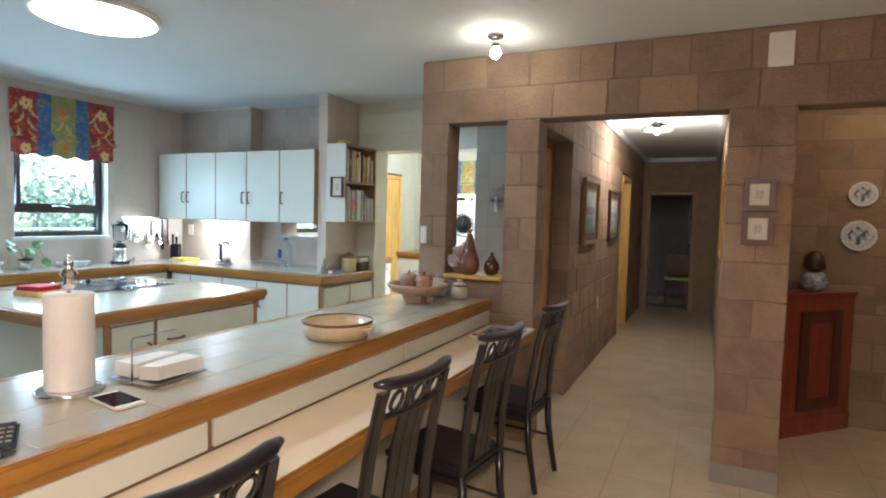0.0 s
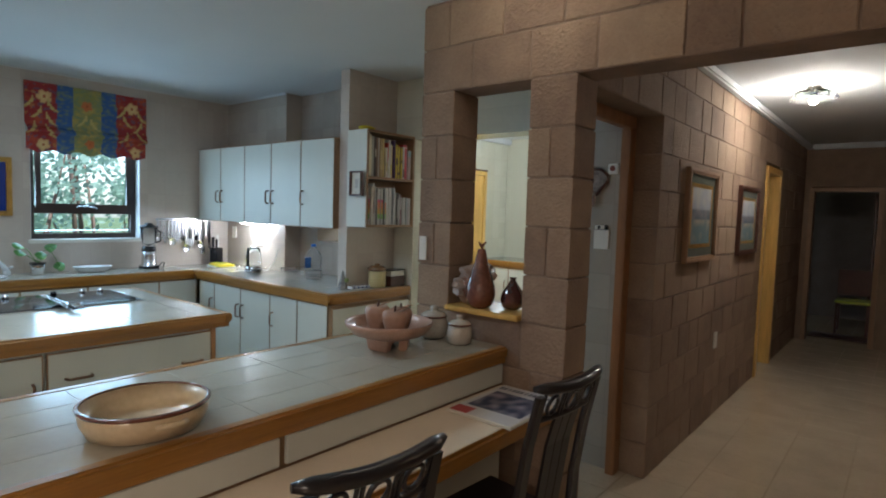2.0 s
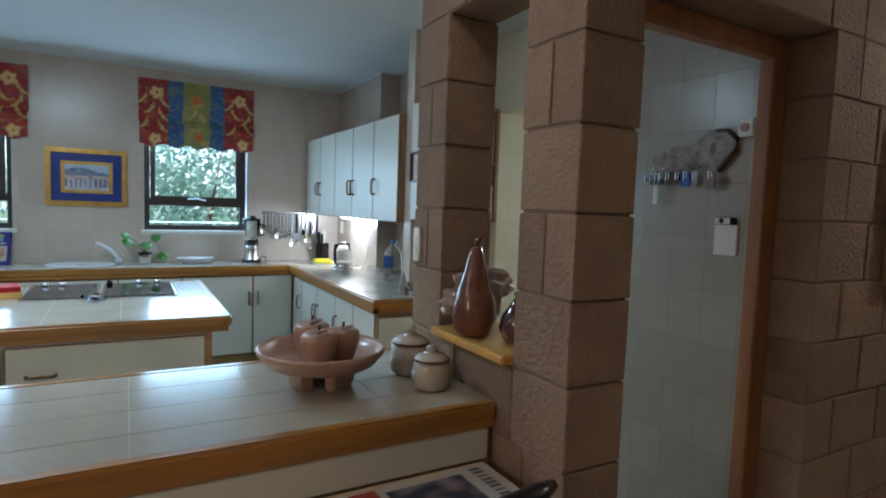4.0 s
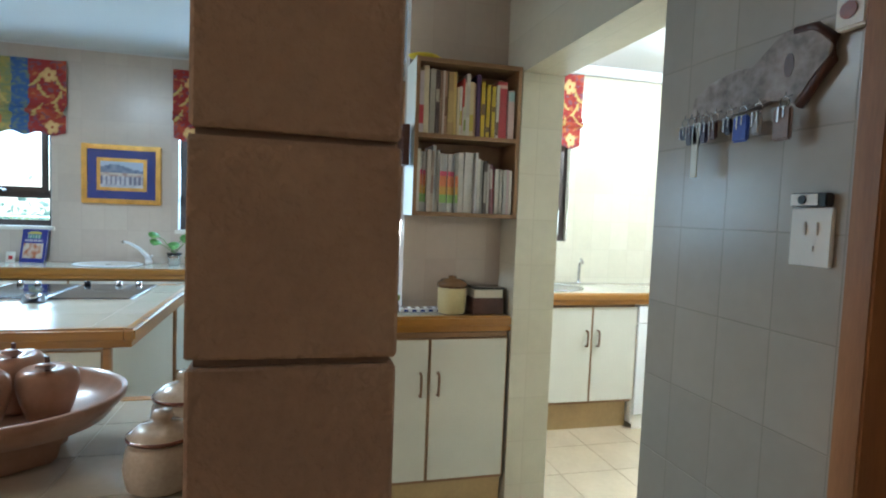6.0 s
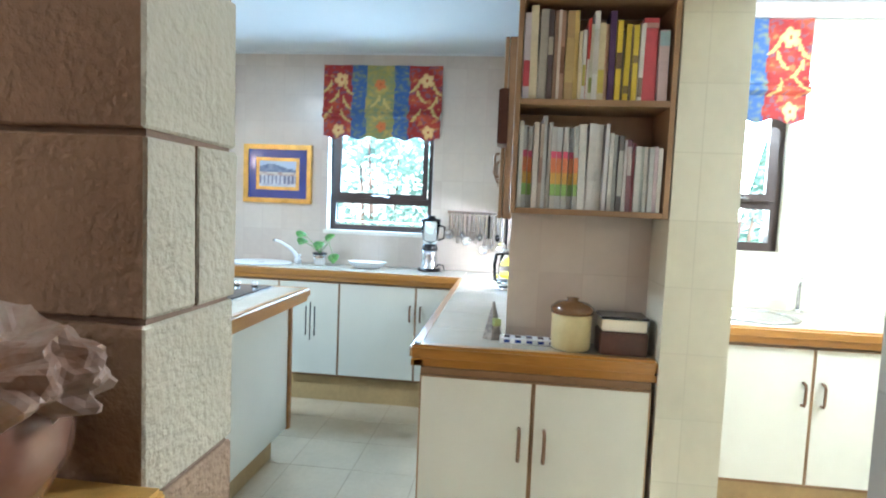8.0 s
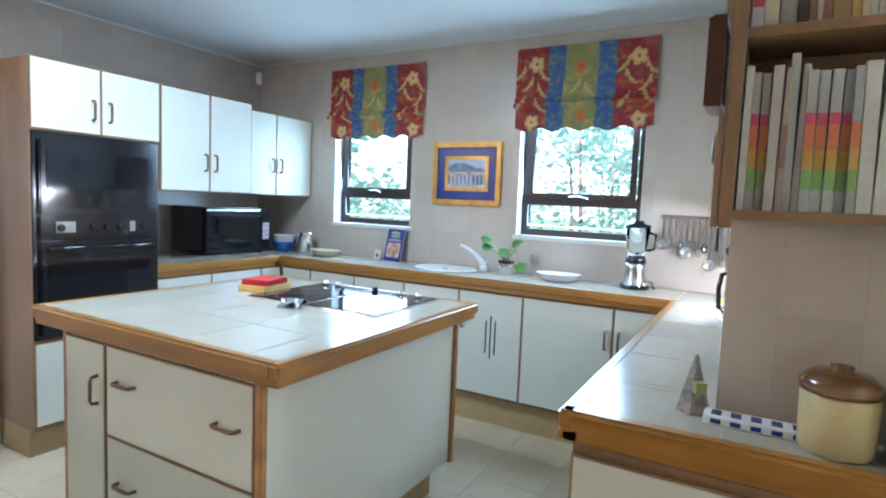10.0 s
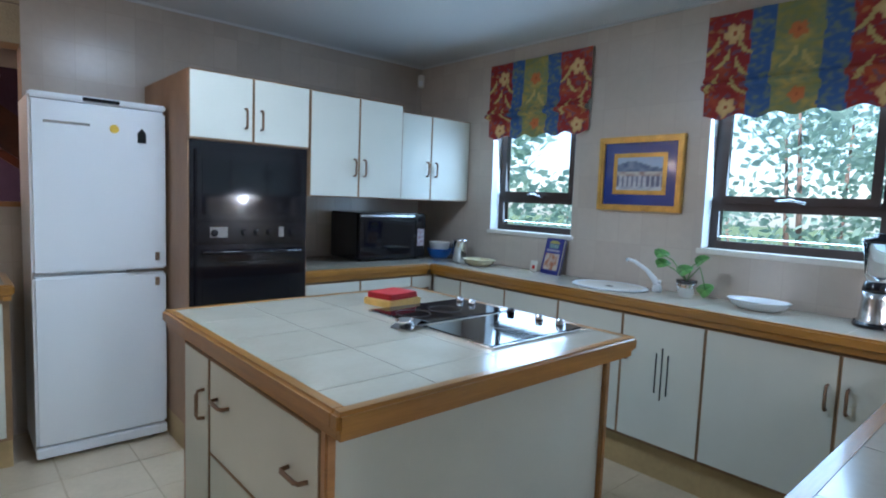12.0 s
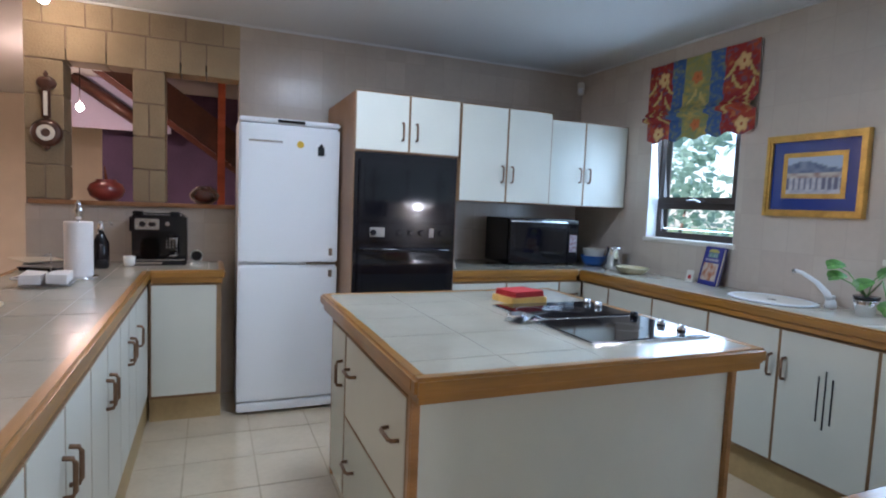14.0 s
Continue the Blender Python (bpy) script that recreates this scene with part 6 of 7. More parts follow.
part("cover_print", color_grid("cover_print", cookbook_cover, 50, 60, 1, 1, lambda u, v: (-0.083 + 0.166 * u, -0.0006, 0.002 + 0.233 * v), 0.3), None, cb, "printed cover with a pastry photograph")
cd = thing("recipe_card", (-5.07, 1.235, KZ), "small white card leaning by the cookbook", "card", "", 85, -10)
part("card", boxes((-0.03, 0.03, 0, 0.002, 0, 0.075)), "white_plastic", cd)
part("printed_mark", boxes((-0.012, 0.014, -0.0008, -0.0002, 0.02, 0.045)), "red", cd)
snk = thing("sink", (-4.97, 1.88, KZ), "round white enamel sink set in the worktop", "sink")
part("rim", lathe([(0.205, 0.0), (0.215, 0.004), (0.205, 0.010), (0.185, 0.007), (0.178, 0.0)], 48, 0, 0, 0.80, 1.05, ring=True), "white", snk)
part("basin", lathe([(0.183, 0.006), (0.17, 0.0025), (0.10, 0.0015), (0.0, 0.001)], 48, 0, 0, 0.80, 1.05, floor_cap=False), "white_plastic", snk)
part("drain", lathe([(0.022, 0.0022), (0.022, 0.0035)], 16), "steel", snk)
tap = thing("tap", (-5.06, 2.12, KZ), "white swan-neck kitchen tap", "tap")
part("base", lathe([(0.026, 0), (0.024, 0.03), (0.014, 0.045)], 20), "white", tap)
part("spout", tube(bmesh.new(), [(0, 0, 0.03), (0.005, -0.02, 0.07), (0.02, -0.06, 0.115), (0.04, -0.12, 0.155), (0.05, -0.155, 0.165)], [0.019, 0.016, 0.012, 0.010, 0.009], 12), "white", tap)
part("nozzle", tube(bmesh.new(), [(0.05, -0.150, 0.165), (0.052, -0.165, 0.158)], 0.011, 10), "steel", tap)
part("lever", tube(bmesh.new(), [(0.0, 0.01, 0.05), (0.03, 0.03, 0.065)], [0.01, 0.007], 8), "white", tap)
pp = thing("potted_plant", (-5.02, 2.30, KZ), "small creeping plant in a steel pot", "plant")
part("pot", lathe([(0.032, 0), (0.036, 0.006), (0.052, 0.07), (0.05, 0.074), (0.045, 0.07), (0.0, 0.06)], 32), "chrome", pp)
part("inner_pot", lathe([(0.050, 0.0745), (0.053, 0.09), (0.046, 0.09), (0.0, 0.08)], 32), "black", pp)
gleaf = mat("bright_leaves", (0.06, 0.20, 0.04), 0.35, 0.4, 30, 90, 0.1, second=(0.16, 0.36, 0.08))
LV = [((0, 0, 0.085), (0.03, -0.07, 0.19), (0.04, -0.125, 0.215)), ((0, 0, 0.085), (0.02, -0.06, 0.14), (0.04, -0.115, 0.165)), ((0, 0, 0.085), (0.01, 0.03, 0.17), (0.03, 0.08, 0.20)), ((0, 0, 0.085), (0.04, 0.08, 0.17), (0.06, 0.125, 0.06)), ((0, 0, 0.085), (0.03, -0.01, 0.13), (0.05, 0.01, 0.145))]
for a, b, c in LV:
    part("stem", tube(bmesh.new(), [a, b, c], 0.003, 6), gleaf, pp)
    lb = bmesh.new()
    bmesh.ops.create_uvsphere(lb, u_segments=14, v_segments=8, radius=1.0)
    for v in lb.verts:
        x, y = v.co.x, v.co.y
        heart = 0.012 * (1 - abs(x) * 1.6) if y < -0.6 else 0.0
        v.co = Vector((x * 0.036 * (1 - 0.35 * y), y * 0.044 + heart, v.co.z * 0.002 + 0.010 * abs(x) - 0.008 * y * y))
    part("leaf", lb, gleaf, pp, at=Matrix.Translation(c) @ Euler((0.5 + c[1] * 3, 0.6, c[0] * 20)).to_matrix().to_4x4())
bl = thing("blender", (-5.02, 3.10, KZ), "steel and black blender with a clear goblet", "blender", "", 90)
part("base", lathe([(0.065, 0), (0.068, 0.012), (0.055, 0.03), (0.048, 0.10), (0.05, 0.125)], 32), "steel", bl)
part("foot_ring", lathe([(0.0685, 0.0), (0.072, 0.006), (0.069, 0.02)], 32, ring=True), "black", bl)
part("collar", lathe([(0.05, 0.1252), (0.052, 0.135), (0.046, 0.16), (0.04, 0.165)], 32), "black", bl)
part("goblet", lathe([(0.04, 0.1655), (0.047, 0.19), (0.062, 0.30), (0.059, 0.30), (0.043, 0.19), (0.0, 0.17)], 32), make_glass("clear_jug_glass", (0.9, 0.97, 1.0)), bl, "clear goblet")
part("lid", lathe([(0.064, 0.3005), (0.064, 0.315), (0.03, 0.322), (0.028, 0.335), (0.0, 0.337)], 32), "black", bl)
part("goblet_handle", tube(bmesh.new(), [(0.055, 0, 0.28), (0.09, 0, 0.27), (0.085, 0, 0.20), (0.05, 0, 0.19)], 0.007, 8), "black", bl)
bl.scale = (1.12, 1.12, 1.16)
part("cord", tube(bmesh.new(), [(0.03, -0.066, 0.01), (0.07, -0.08, 0.05), (0.095, -0.05, 0.04), (0.10, -0.02, 0.006)], 0.004, 6), "black", bl)
rail = thing("utensil_rail", (XW + 0.002, 3.205, 1.318), "steel wall rail hung with kitchen utensils", "rail", "", 90)
part("rail", boxes((0.0, 0.51, -0.022, -0.016, 0.0, 0.022), bevel=0.002), "steel", rail)
for x in (0.03, 0.48):
    part("bracket", boxes((x - 0.008, x + 0.008, -0.016, 0.0, 0.004, 0.018)), "steel", rail)
rnd = random.Random(5)
for k in range(16):
    x = 0.018 + k * 0.0315
    ln = (0.13, 0.10, 0.16, 0.13, 0.17, 0.12, 0.16, 0.14, 0.23, 0.17, 0.21, 0.14, 0.20, 0.24, 0.12, 0.22)[k]
    u = thing("utensil", (XW + 0.030, 3.205 + x, 1.320), "steel kitchen utensil hanging from the rail", "utensil", "utensils on the rail", 90)
    shaft = "black" if k in (9, 13, 15) else "steel"
    part("shaft", boxes((-0.0085, 0.0085, -0.002, 0.001, -ln, -0.012), (-0.0035, 0.0035, -0.001, 0.0005, -0.012, 0.008), bevel=0.0008), shaft, u)
    kind = k % 4
    if kind == 0:
        hb = lathe([(0.0, -0.012), (0.022, -0.008), (0.034, 0.0), (0.031, 0.0), (0.020, -0.006), (0.0, -0.010)], 20)
        part("ladle_bowl", hb, "steel", u, at=Matrix.Translation((0, -0.008, -ln - 0.02)) @ RX)
    elif kind == 1:
        part("head", boxes((-0.021, 0.021, -0.002, 0.001, -ln - 0.07, -ln), bevel=0.0009), "steel", u)
    elif kind == 2:
        part("fork_head", boxes((-0.012, -0.007, -0.002, 0.001, -ln - 0.05, -ln), (-0.0025, 0.0025, -0.002, 0.001, -ln - 0.05, -ln), (0.007, 0.012, -0.002, 0.001, -ln - 0.05, -ln), (-0.012, 0.012, -0.002, 0.001, -ln - 0.006, -ln + 0.002)), "steel", u)
    else:
        part("spoon_bowl", lathe([(0.0, -0.004), (0.013, -0.002), (0.018, 0.0), (0.0, 0.001)], 18, 0, 0, 1.0, 1.5), "steel" if k != 11 else "black", u, at=Matrix.Translation((0, -0.004, -ln - 0.022)) @ RX)
yb = thing("yellow_tray", (-4.84, 3.66, KZ), "yellow tray on a white board in the corner", "tray", "", -12)
part("board", boxes((-0.14, 0.14, -0.09, 0.09, 0.0, 0.012), bevel=0.003), "white_plastic", yb)
part("tray", boxes((-0.12, 0.15, -0.075, 0.08, 0.0122, 0.03), bevel=0.006), mat("yellow_plastic", (0.78, 0.68, 0.03), 0.3, 0.05, 6, 90, 0.03), yb)
kb = thing("knife_block", (-5.04, 3.72, KZ), "black and white knife block with upright knives", "knife block", "", 30)
part("block", boxes((-0.04, 0.04, -0.05, 0.05, 0.0, 0.16), bevel=0.008), "black", kb)
for x, y, h in ((-0.02, -0.02, 0.26), (0.015, -0.02, 0.24), (0.0, 0.02, 0.28)):
    part("knife_handle", boxes((x - 0.008, x + 0.008, y - 0.012, y + 0.012, 0.1605, h), bevel=0.004), "white_plastic" if x == 0.0 else "black", kb)
kt = thing("kettle", (-4.30, 3.66, KZ), "glass kettle with a black handle on its base", "kettle", "", -60)
part("base", lathe([(0.08, 0), (0.082, 0.012), (0.075, 0.018)], 32), "steel", kt)
part("collar", lathe([(0.068, 0.0185), (0.07, 0.05)], 32), "steel", kt)
part("jug", lathe([(0.068, 0.0505), (0.066, 0.12), (0.052, 0.20), (0.049, 0.20), (0.062, 0.12), (0.064, 0.053)], 32), make_glass("kettle_glass", (0.95, 0.98, 1.0)), kt, "clear glass jug")
part("lid", lathe([(0.053, 0.2005), (0.053, 0.21), (0.02, 0.216), (0.0, 0.22)], 32), "black", kt)
part("handle", tube(bmesh.new(), [(0.05, 0, 0.205), (0.09, 0, 0.20), (0.10, 0, 0.14), (0.092, 0, 0.06), (0.07, 0, 0.04)], 0.013, 10, flat=0.7), "black", kt)
part("cord", tube(bmesh.new(), [(-0.075, 0.0, 0.008), (-0.13, 0.06, 0.006), (-0.12, 0.13, 0.08), (-0.10, 0.17, 0.19)], 0.003, 6), "white_plastic", kt)
wbt = thing("water_bottle", (-3.66, 3.80, KZ), "large clear plastic water bottle with a blue label", "bottle")
part("body", lathe([(0.06, 0), (0.066, 0.01), (0.066, 0.17), (0.05, 0.21), (0.02, 0.235), (0.018, 0.255)], 32), make_glass("clear_plastic", (0.88, 0.95, 1.0), 0.05), wbt)
part("cap", lathe([(0.021, 0.2555), (0.021, 0.275), (0.0, 0.276)], 20), blueplastic, wbt)
part("label", boxes((-0.075, -0.062, -0.03, 0.03, 0.08, 0.16), bevel=0.002), blueplastic, wbt)
bskt = thing("wire_rack", (-3.93, 3.86, KZ), "small steel wire dish rack", "rack")
part("wires", boxes(*[(-0.14 + k * 0.028, -0.138 + k * 0.028, -0.08, 0.08, 0.02, 0.022) for k in range(11)]), "steel", bskt)
part("rails", tube(bmesh.new(), [(-0.15, -0.08, 0.05), (0.15, -0.08, 0.05), (0.15, 0.08, 0.05), (-0.15, 0.08, 0.05)], 0.003, 6, closed=True), "steel", bskt)
part("legs", boxes(*[(x - 0.003, x + 0.003, y - 0.003, y + 0.003, 0.0, 0.05) for x in (-0.147, 0.147) for y in (-0.077, 0.077)]), "steel", bskt)
tin = thing("biscuit_jar", (-2.985, 3.86, KZ), "cream ceramic jar with a brown lid", "jar")
part("body", lathe([(0.058, 0), (0.064, 0.008), (0.066, 0.115), (0.060, 0.12)], 32), mat("mustard_cream", (0.52, 0.44, 0.22), 0.3, 0.1, 8, 80, 0.05), tin)
l = part("lid", lathe([(0.069, 0.1205), (0.070, 0.138), (0.050, 0.155), (0.018, 0.160), (0.020, 0.170), (0.0, 0.173)], 32), mat("amber_lid", (0.16, 0.08, 0.03), 0.2, 0.2, 8, 80, 0.05, coat=0.5), tin)
tb = thing("tissue_box", (-2.98, 4.02, KZ), "dark box with a stack of white papers", "box")
part("box", boxes((-0.055, 0.055, -0.075, 0.075, 0.0, 0.075), bevel=0.004), "darkwood", tb)
part("tissue_block", boxes((-0.05, 0.05, -0.07, 0.07, 0.0755, 0.115), bevel=0.003), PAGES, tb)
part("lid", boxes((-0.056, 0.056, -0.076, 0.076, 0.1155, 0.125), bevel=0.003), "black", tb)
st = thing("tile_strip", (-3.02, 3.725, KZ), "blue and white tile edging in a low frame", "ornament")
part("strip", boxes((-0.03, 0.03, -0.10, 0.10, 0.0, 0.018), bevel=0.002), "white", st)
for k in range(5):
    part("blue_motif", boxes((0.0302, 0.0312, -0.085 + k * 0.038, -0.065 + k * 0.038, 0.004, 0.014), (-0.018, 0.015, -0.085 + k * 0.038, -0.065 + k * 0.038, 0.0181, 0.0186)), blue_mount, st)
cone = thing("wedge_ornament", (-3.06, 3.60, KZ), "small painted wedge-shaped ornament", "ornament", "", 25)
cbm = bmesh.new()
bmesh.ops.create_cone(cbm, segments=6, radius1=0.038, radius2=0.004, depth=0.13, cap_ends=True)
bmesh.ops.translate(cbm, vec=(0, 0, 0.065), verts=cbm.verts)
part("body", cbm, mat("painted_grey", (0.14, 0.12, 0.14), 0.5, 0.5, 30, 60, 0.2, second=(0.35, 0.32, 0.28)), cone)
part("label", boxes((0.02, 0.04, -0.012, 0.012, 0.05, 0.075)), paper((0.25, 0.30, 0.10)), cone)

# ---- south wall: ledge, barometer, pots, stairs beyond ----
structure("ledge_south", boxes((-2.46, -1.30, YS - 0.02, YS + 0.03, 1.245, 1.272), bevel=0.005), "door_wood", "brown timber ledge under the wall niches", "trim")
bar_ = thing("barometer", (-1.395, YS + 0.002, 1.66), "dark carved wall barometer with a white dial", "barometer", "", 180)
part("case", lathe([(0.078, 0), (0.082, 0.012), (0.07, 0.03), (0.05, 0.034)], 36), "darkwood", bar_, at=RX)
part("dial", lathe([(0.047, 0.0342), (0.045, 0.037)], 32), "white_plastic", bar_, at=RX)
part("dial_ring", lathe([(0.024, 0.0372), (0.022, 0.039)], 28), "darkwood", bar_, at=RX)
part("neck", boxes((-0.022, 0.022, -0.026, 0.0, 0.08, 0.27), bevel=0.008), "darkwood", bar_)
part("scale", boxes((-0.010, 0.010, -0.0285, -0.0262, 0.10, 0.24)), "white_plastic", bar_)
part("crest", lathe([(0.052, 0), (0.045, 0.02), (0.02, 0.026)], 20, 0, 0, 1.0, 0.8), "darkwood", bar_, at=Matrix.Translation((0, 0, 0.29)) @ RX)
part("finial", lathe([(0.006, 0), (0.014, 0.012), (0.004, 0.035)], 12), "darkwood", bar_, at=Matrix.Translation((0, -0.013, 0.325)))
part("drop", lathe([(0.004, -0.03), (0.02, -0.012), (0.014, 0.0)], 12), "darkwood", bar_, at=Matrix.Translation((0, -0.013, -0.075)))
pr = thing("red_pot", (-1.68, YS - 0.10, 1.271), "round dark red pot in the wall niche", "pot")
part("body", lathe([(0.05, 0), (0.09, 0.03), (0.105, 0.07), (0.09, 0.105), (0.055, 0.125), (0.058, 0.135)], 32), mat("red_glaze", (0.22, 0.03, 0.025), 0.3, 0.3, 8, 60, 0.1, coat=0.5), pr)
part("stem", tube(bmesh.new(), [(0, 0, 0.13), (0.01, 0, 0.22)], [0.012, 0.004], 8), terracotta, pr)
pr2 = solo("dark_pot", lathe([(0.05, 0), (0.085, 0.03), (0.095, 0.06), (0.07, 0.10), (0.04, 0.115), (0.045, 0.12)], 32), darkglaze, (-2.25, YS - 0.10, 1.271), "round dark glazed pot in the wall niche", "pot")
M["redtread"] = mat("red_stair_timber", (0.42, 0.10, 0.05), 0.35, 0.25, 4, 40, 0.1, stretch=(0.6, 4, 4))
stairs = thing("staircase", (-2.6, -1.9, 0), "red-brown timber staircase with open treads and a handrail", "staircase")
for k in range(9):
    part("tread", boxes((-1.15 + k * 0.25, -0.86 + k * 0.25, -0.45, 0.45, 0.90 + k * 0.185, 0.94 + k * 0.185), bevel=0.008), "redtread", stairs)
    part("riser", boxes((-0.88 + k * 0.25, -0.865 + k * 0.25, -0.44, 0.44, 0.945 + k * 0.185, 1.08 + k * 0.185)), "redtread", stairs)
sb = bmesh.new()
for y in (0.452, -0.49):
    q = [sb.verts.new(p) for p in ((-1.25, y, 0.62), (1.35, y, 2.45), (1.35, y, 2.75), (-1.25, y, 0.92), (-1.25, y + 0.04, 0.62), (1.35, y + 0.04, 2.45), (1.35, y + 0.04, 2.75), (-1.25, y + 0.04, 0.92))]
    for f in ((0, 1, 2, 3), (7, 6, 5, 4), (0, 4, 5, 1), (1, 5, 6, 2), (2, 6, 7, 3), (3, 7, 4, 0)):
        sb.faces.new([q[i] for i in f])
part("stringer", sb, "darkwood", stairs)
part("handrail", tube(bmesh.new(), [(-1.2, 0.60, 1.62), (0.2, 0.60, 1.15)], 0.035, 8), "door_wood", stairs)
part("post", boxes((0.20, 0.26, 0.50, 0.56, 0.0, 2.45)), "redtread", stairs)
pl = thing("pendant_lamp", (-1.30, -1.55, 2.0), "small lit pendant bulb in the stair hall", "lamp")
part("bulb", lathe([(0.004, -0.03), (0.026, -0.015), (0.03, 0.0), (0.02, 0.022), (0.012, 0.034)], 20), "bulb", pl).visible_shadow = False
part("flex", tube(bmesh.new(), [(0, 0, 0.034), (0, 0, 0.45)], 0.004, 6), "black", pl)
structure("landing_wall", boxes((-1.9, -0.9, -2.75, -2.70, 1.95, CEIL)), mat("lavender_wall", (0.45, 0.45, 0.62), 0.8, 0.05, 3, 50, 0.1), "pale lavender wall above the stairs", "wall")
structure("stair_beam", tube(bmesh.new(), [(-1.05, -2.6, 2.42), (-1.75, -2.6, 1.95)], 0.06, 4), "darkwood", "dark sloping beam under the stairs", "beam")
# the stair hall's dimness is put into this wall's dark colour
structure("wall_stair_back", boxes((-3.9, -1.2, -3.3, -3.2, 0, CEIL)), mat("shade_dark_wall", (0.09, 0.06, 0.13), 0.8, 0.2, 3, 50, 0.2), "wall behind the stairs, coloured dark to stand in for shade", "wall")

# ---- recess: corner cupboard and plates ----
cc = thing("corner_cupboard", (0.64, 4.215, 0), "red lacquered corner cupboard with a dark framed door", "cupboard", "", 46.5)
part("body", boxes((-0.335, 0.335, 0.0, 0.02, 0.0, 0.95), bevel=0.003), "darkred", cc)
part("side", boxes((-0.335, -0.315, 0.02, 0.18, 0.0, 0.95), (0.315, 0.335, 0.02, 0.18, 0.0, 0.95)), "darkred", cc)
part("top", boxes((-0.345, 0.345, -0.015, 0.19, 0.951, 0.972), bevel=0.004), "darkred", cc)
part("door", wall_with_holes("x", -0.016, -0.001, -0.20, 0.20, 0.17, 0.85, [(-0.115, 0.115, 0.25, 0.77)]), "darkwood", cc, "dark moulded door frame")
part("door_panel", boxes((-0.114, 0.114, -0.008, -0.001, 0.251, 0.769)), "darkred", cc)
part("plinth", boxes((-0.34, 0.34, -0.008, -0.001, 0.0, 0.12), bevel=0.002), "darkred", cc)
vs = thing("glass_vase", (0.60, 4.33, 0.9725), "blue and white round vase on the cupboard", "vase")
part("body", lathe([(0.04, 0), (0.08, 0.02), (0.095, 0.07), (0.07, 0.12), (0.04, 0.14)], 28), mat("blue_white_glaze", (0.10, 0.14, 0.35), 0.15, 0.5, 18, 60, 0.05, coat=0.8, second=(0.5, 0.52, 0.6)), vs)
part("figure", lathe([(0.03, 0.14), (0.07, 0.16), (0.06, 0.24), (0.02, 0.28)], 24), "darkwood", vs)


def plate_color(u, v):
    d = math.hypot(u - 0.5, v - 0.5) * 2
    n = noise.noise(Vector((u * 7, v * 7, 5)))
    if d < 0.62:
        return mixc((0.05, 0.07, 0.16), (0.55, 0.57, 0.62), 0.5 + n * 1.5)
    return (0.62, 0.62, 0.66) if (math.atan2(v - 0.5, u - 0.5) * 5) % 1 > 0.3 or d > 0.93 or d < 0.7 else (0.15, 0.18, 0.32)


for x, z, r, words in ((0.88, 1.655, 0.085, "blue and white patterned plate hung on the blocks"), (0.87, 1.365, 0.105, "larger blue and white landscape plate hung on the blocks")):
    p = thing("wall_plate", (x, 4.494, z), words, "plate", "plates on the wall")
    part("rim", lathe([(0.6 * r, 0), (r, 0.014), (1.0 * r, 0.017), (0.6 * r, 0.006)], 40), "white", p, at=RX)

    def disc(u, v, r=r):
        a, b = 2 * u - 1, 2 * v - 1
        return (a * math.sqrt(1 - b * b / 2) * r * 0.97, -0.0175 + 0.008 * max(0, 1 - (a * a + b * b) * 1.6), b * math.sqrt(1 - a * a / 2) * r * 0.97)
    part("glaze", color_grid("glaze", lambda u, v: plate_color(u, v), 30, 30, 1, 1, disc, 0.3), None, p, "painted plate face")

# ---- scullery ----
sc = worktop("worktop", [(-4.2, -3.665, YH + 0.2, 5.76)], 0.90, [("y", -3.66, YH + 0.2, 5.76, 1)], "tiled scullery worktop with a yellow oak edge", tile=(0.3, 0.3), origin=(-4.2, 4.31))
for a, b in ((4.585, 5.31),):
    cabinet("scullery_cabinet", (-3.70, a, 0), 90, b - a, 0.45, 0.18, 0.828, [(0, 0.41, 0.20, 0.81, 0.37, 0.56), (0.41, 0.735, 0.20, 0.81, 0.45, 0.56)], "cream two-door scullery cabinet under the worktop", "scullery cabinets", 0.17)
dw = thing("dishwasher", (-3.69, 5.315, 0), "white dishwasher under the scullery worktop", "dishwasher", "", 90)
part("body", boxes((0, 0.44, 0.0, 0.5, 0.03, 0.825), bevel=0.005), "white", dw)
part("door", boxes((0.005, 0.435, -0.02, -0.001, 0.10, 0.70), bevel=0.004), "white", dw)
part("control_panel", boxes((0.005, 0.435, -0.022, -0.001, 0.71, 0.82), bevel=0.004), "white", dw)
part("kick_panel", boxes((0.01, 0.43, -0.005, 0.0, 0.0, 0.09)), "white_plastic", dw)
part("dial", lathe([(0.02, 0), (0.018, 0.012)], 16), "white_plastic", dw, at=Matrix.Translation((0.36, -0.022, 0.765)) @ RX)
ss = thing("steel_sink", (-3.94, 4.83, 0.9006), "round steel sink set in the worktop", "sink")
part("rim", lathe([(0.19, 0.0), (0.205, 0.004), (0.195, 0.009), (0.165, 0.003)], 40, ring=True), "steel", ss)
part("basin", lathe([(0.168, 0.003), (0.14, 0.0015), (0.0, 0.001)], 40, floor_cap=False), "steel", ss)
tp2 = thing("tap", (-4.12, 5.12, 0.9006), "small steel scullery tap", "tap")
part("spout", tube(bmesh.new(), [(0, 0, 0), (0, 0, 0.14), (0.04, -0.01, 0.18), (0.10, -0.03, 0.16)], 0.010, 10), "steel", tp2)
part("base", lathe([(0.024, 0), (0.02, 0.02)], 16), "steel", tp2)
pdoor = thing("pine_door", (-4.195, 5.96, 0), "yellow pine panelled door in the scullery", "door", "", 90)
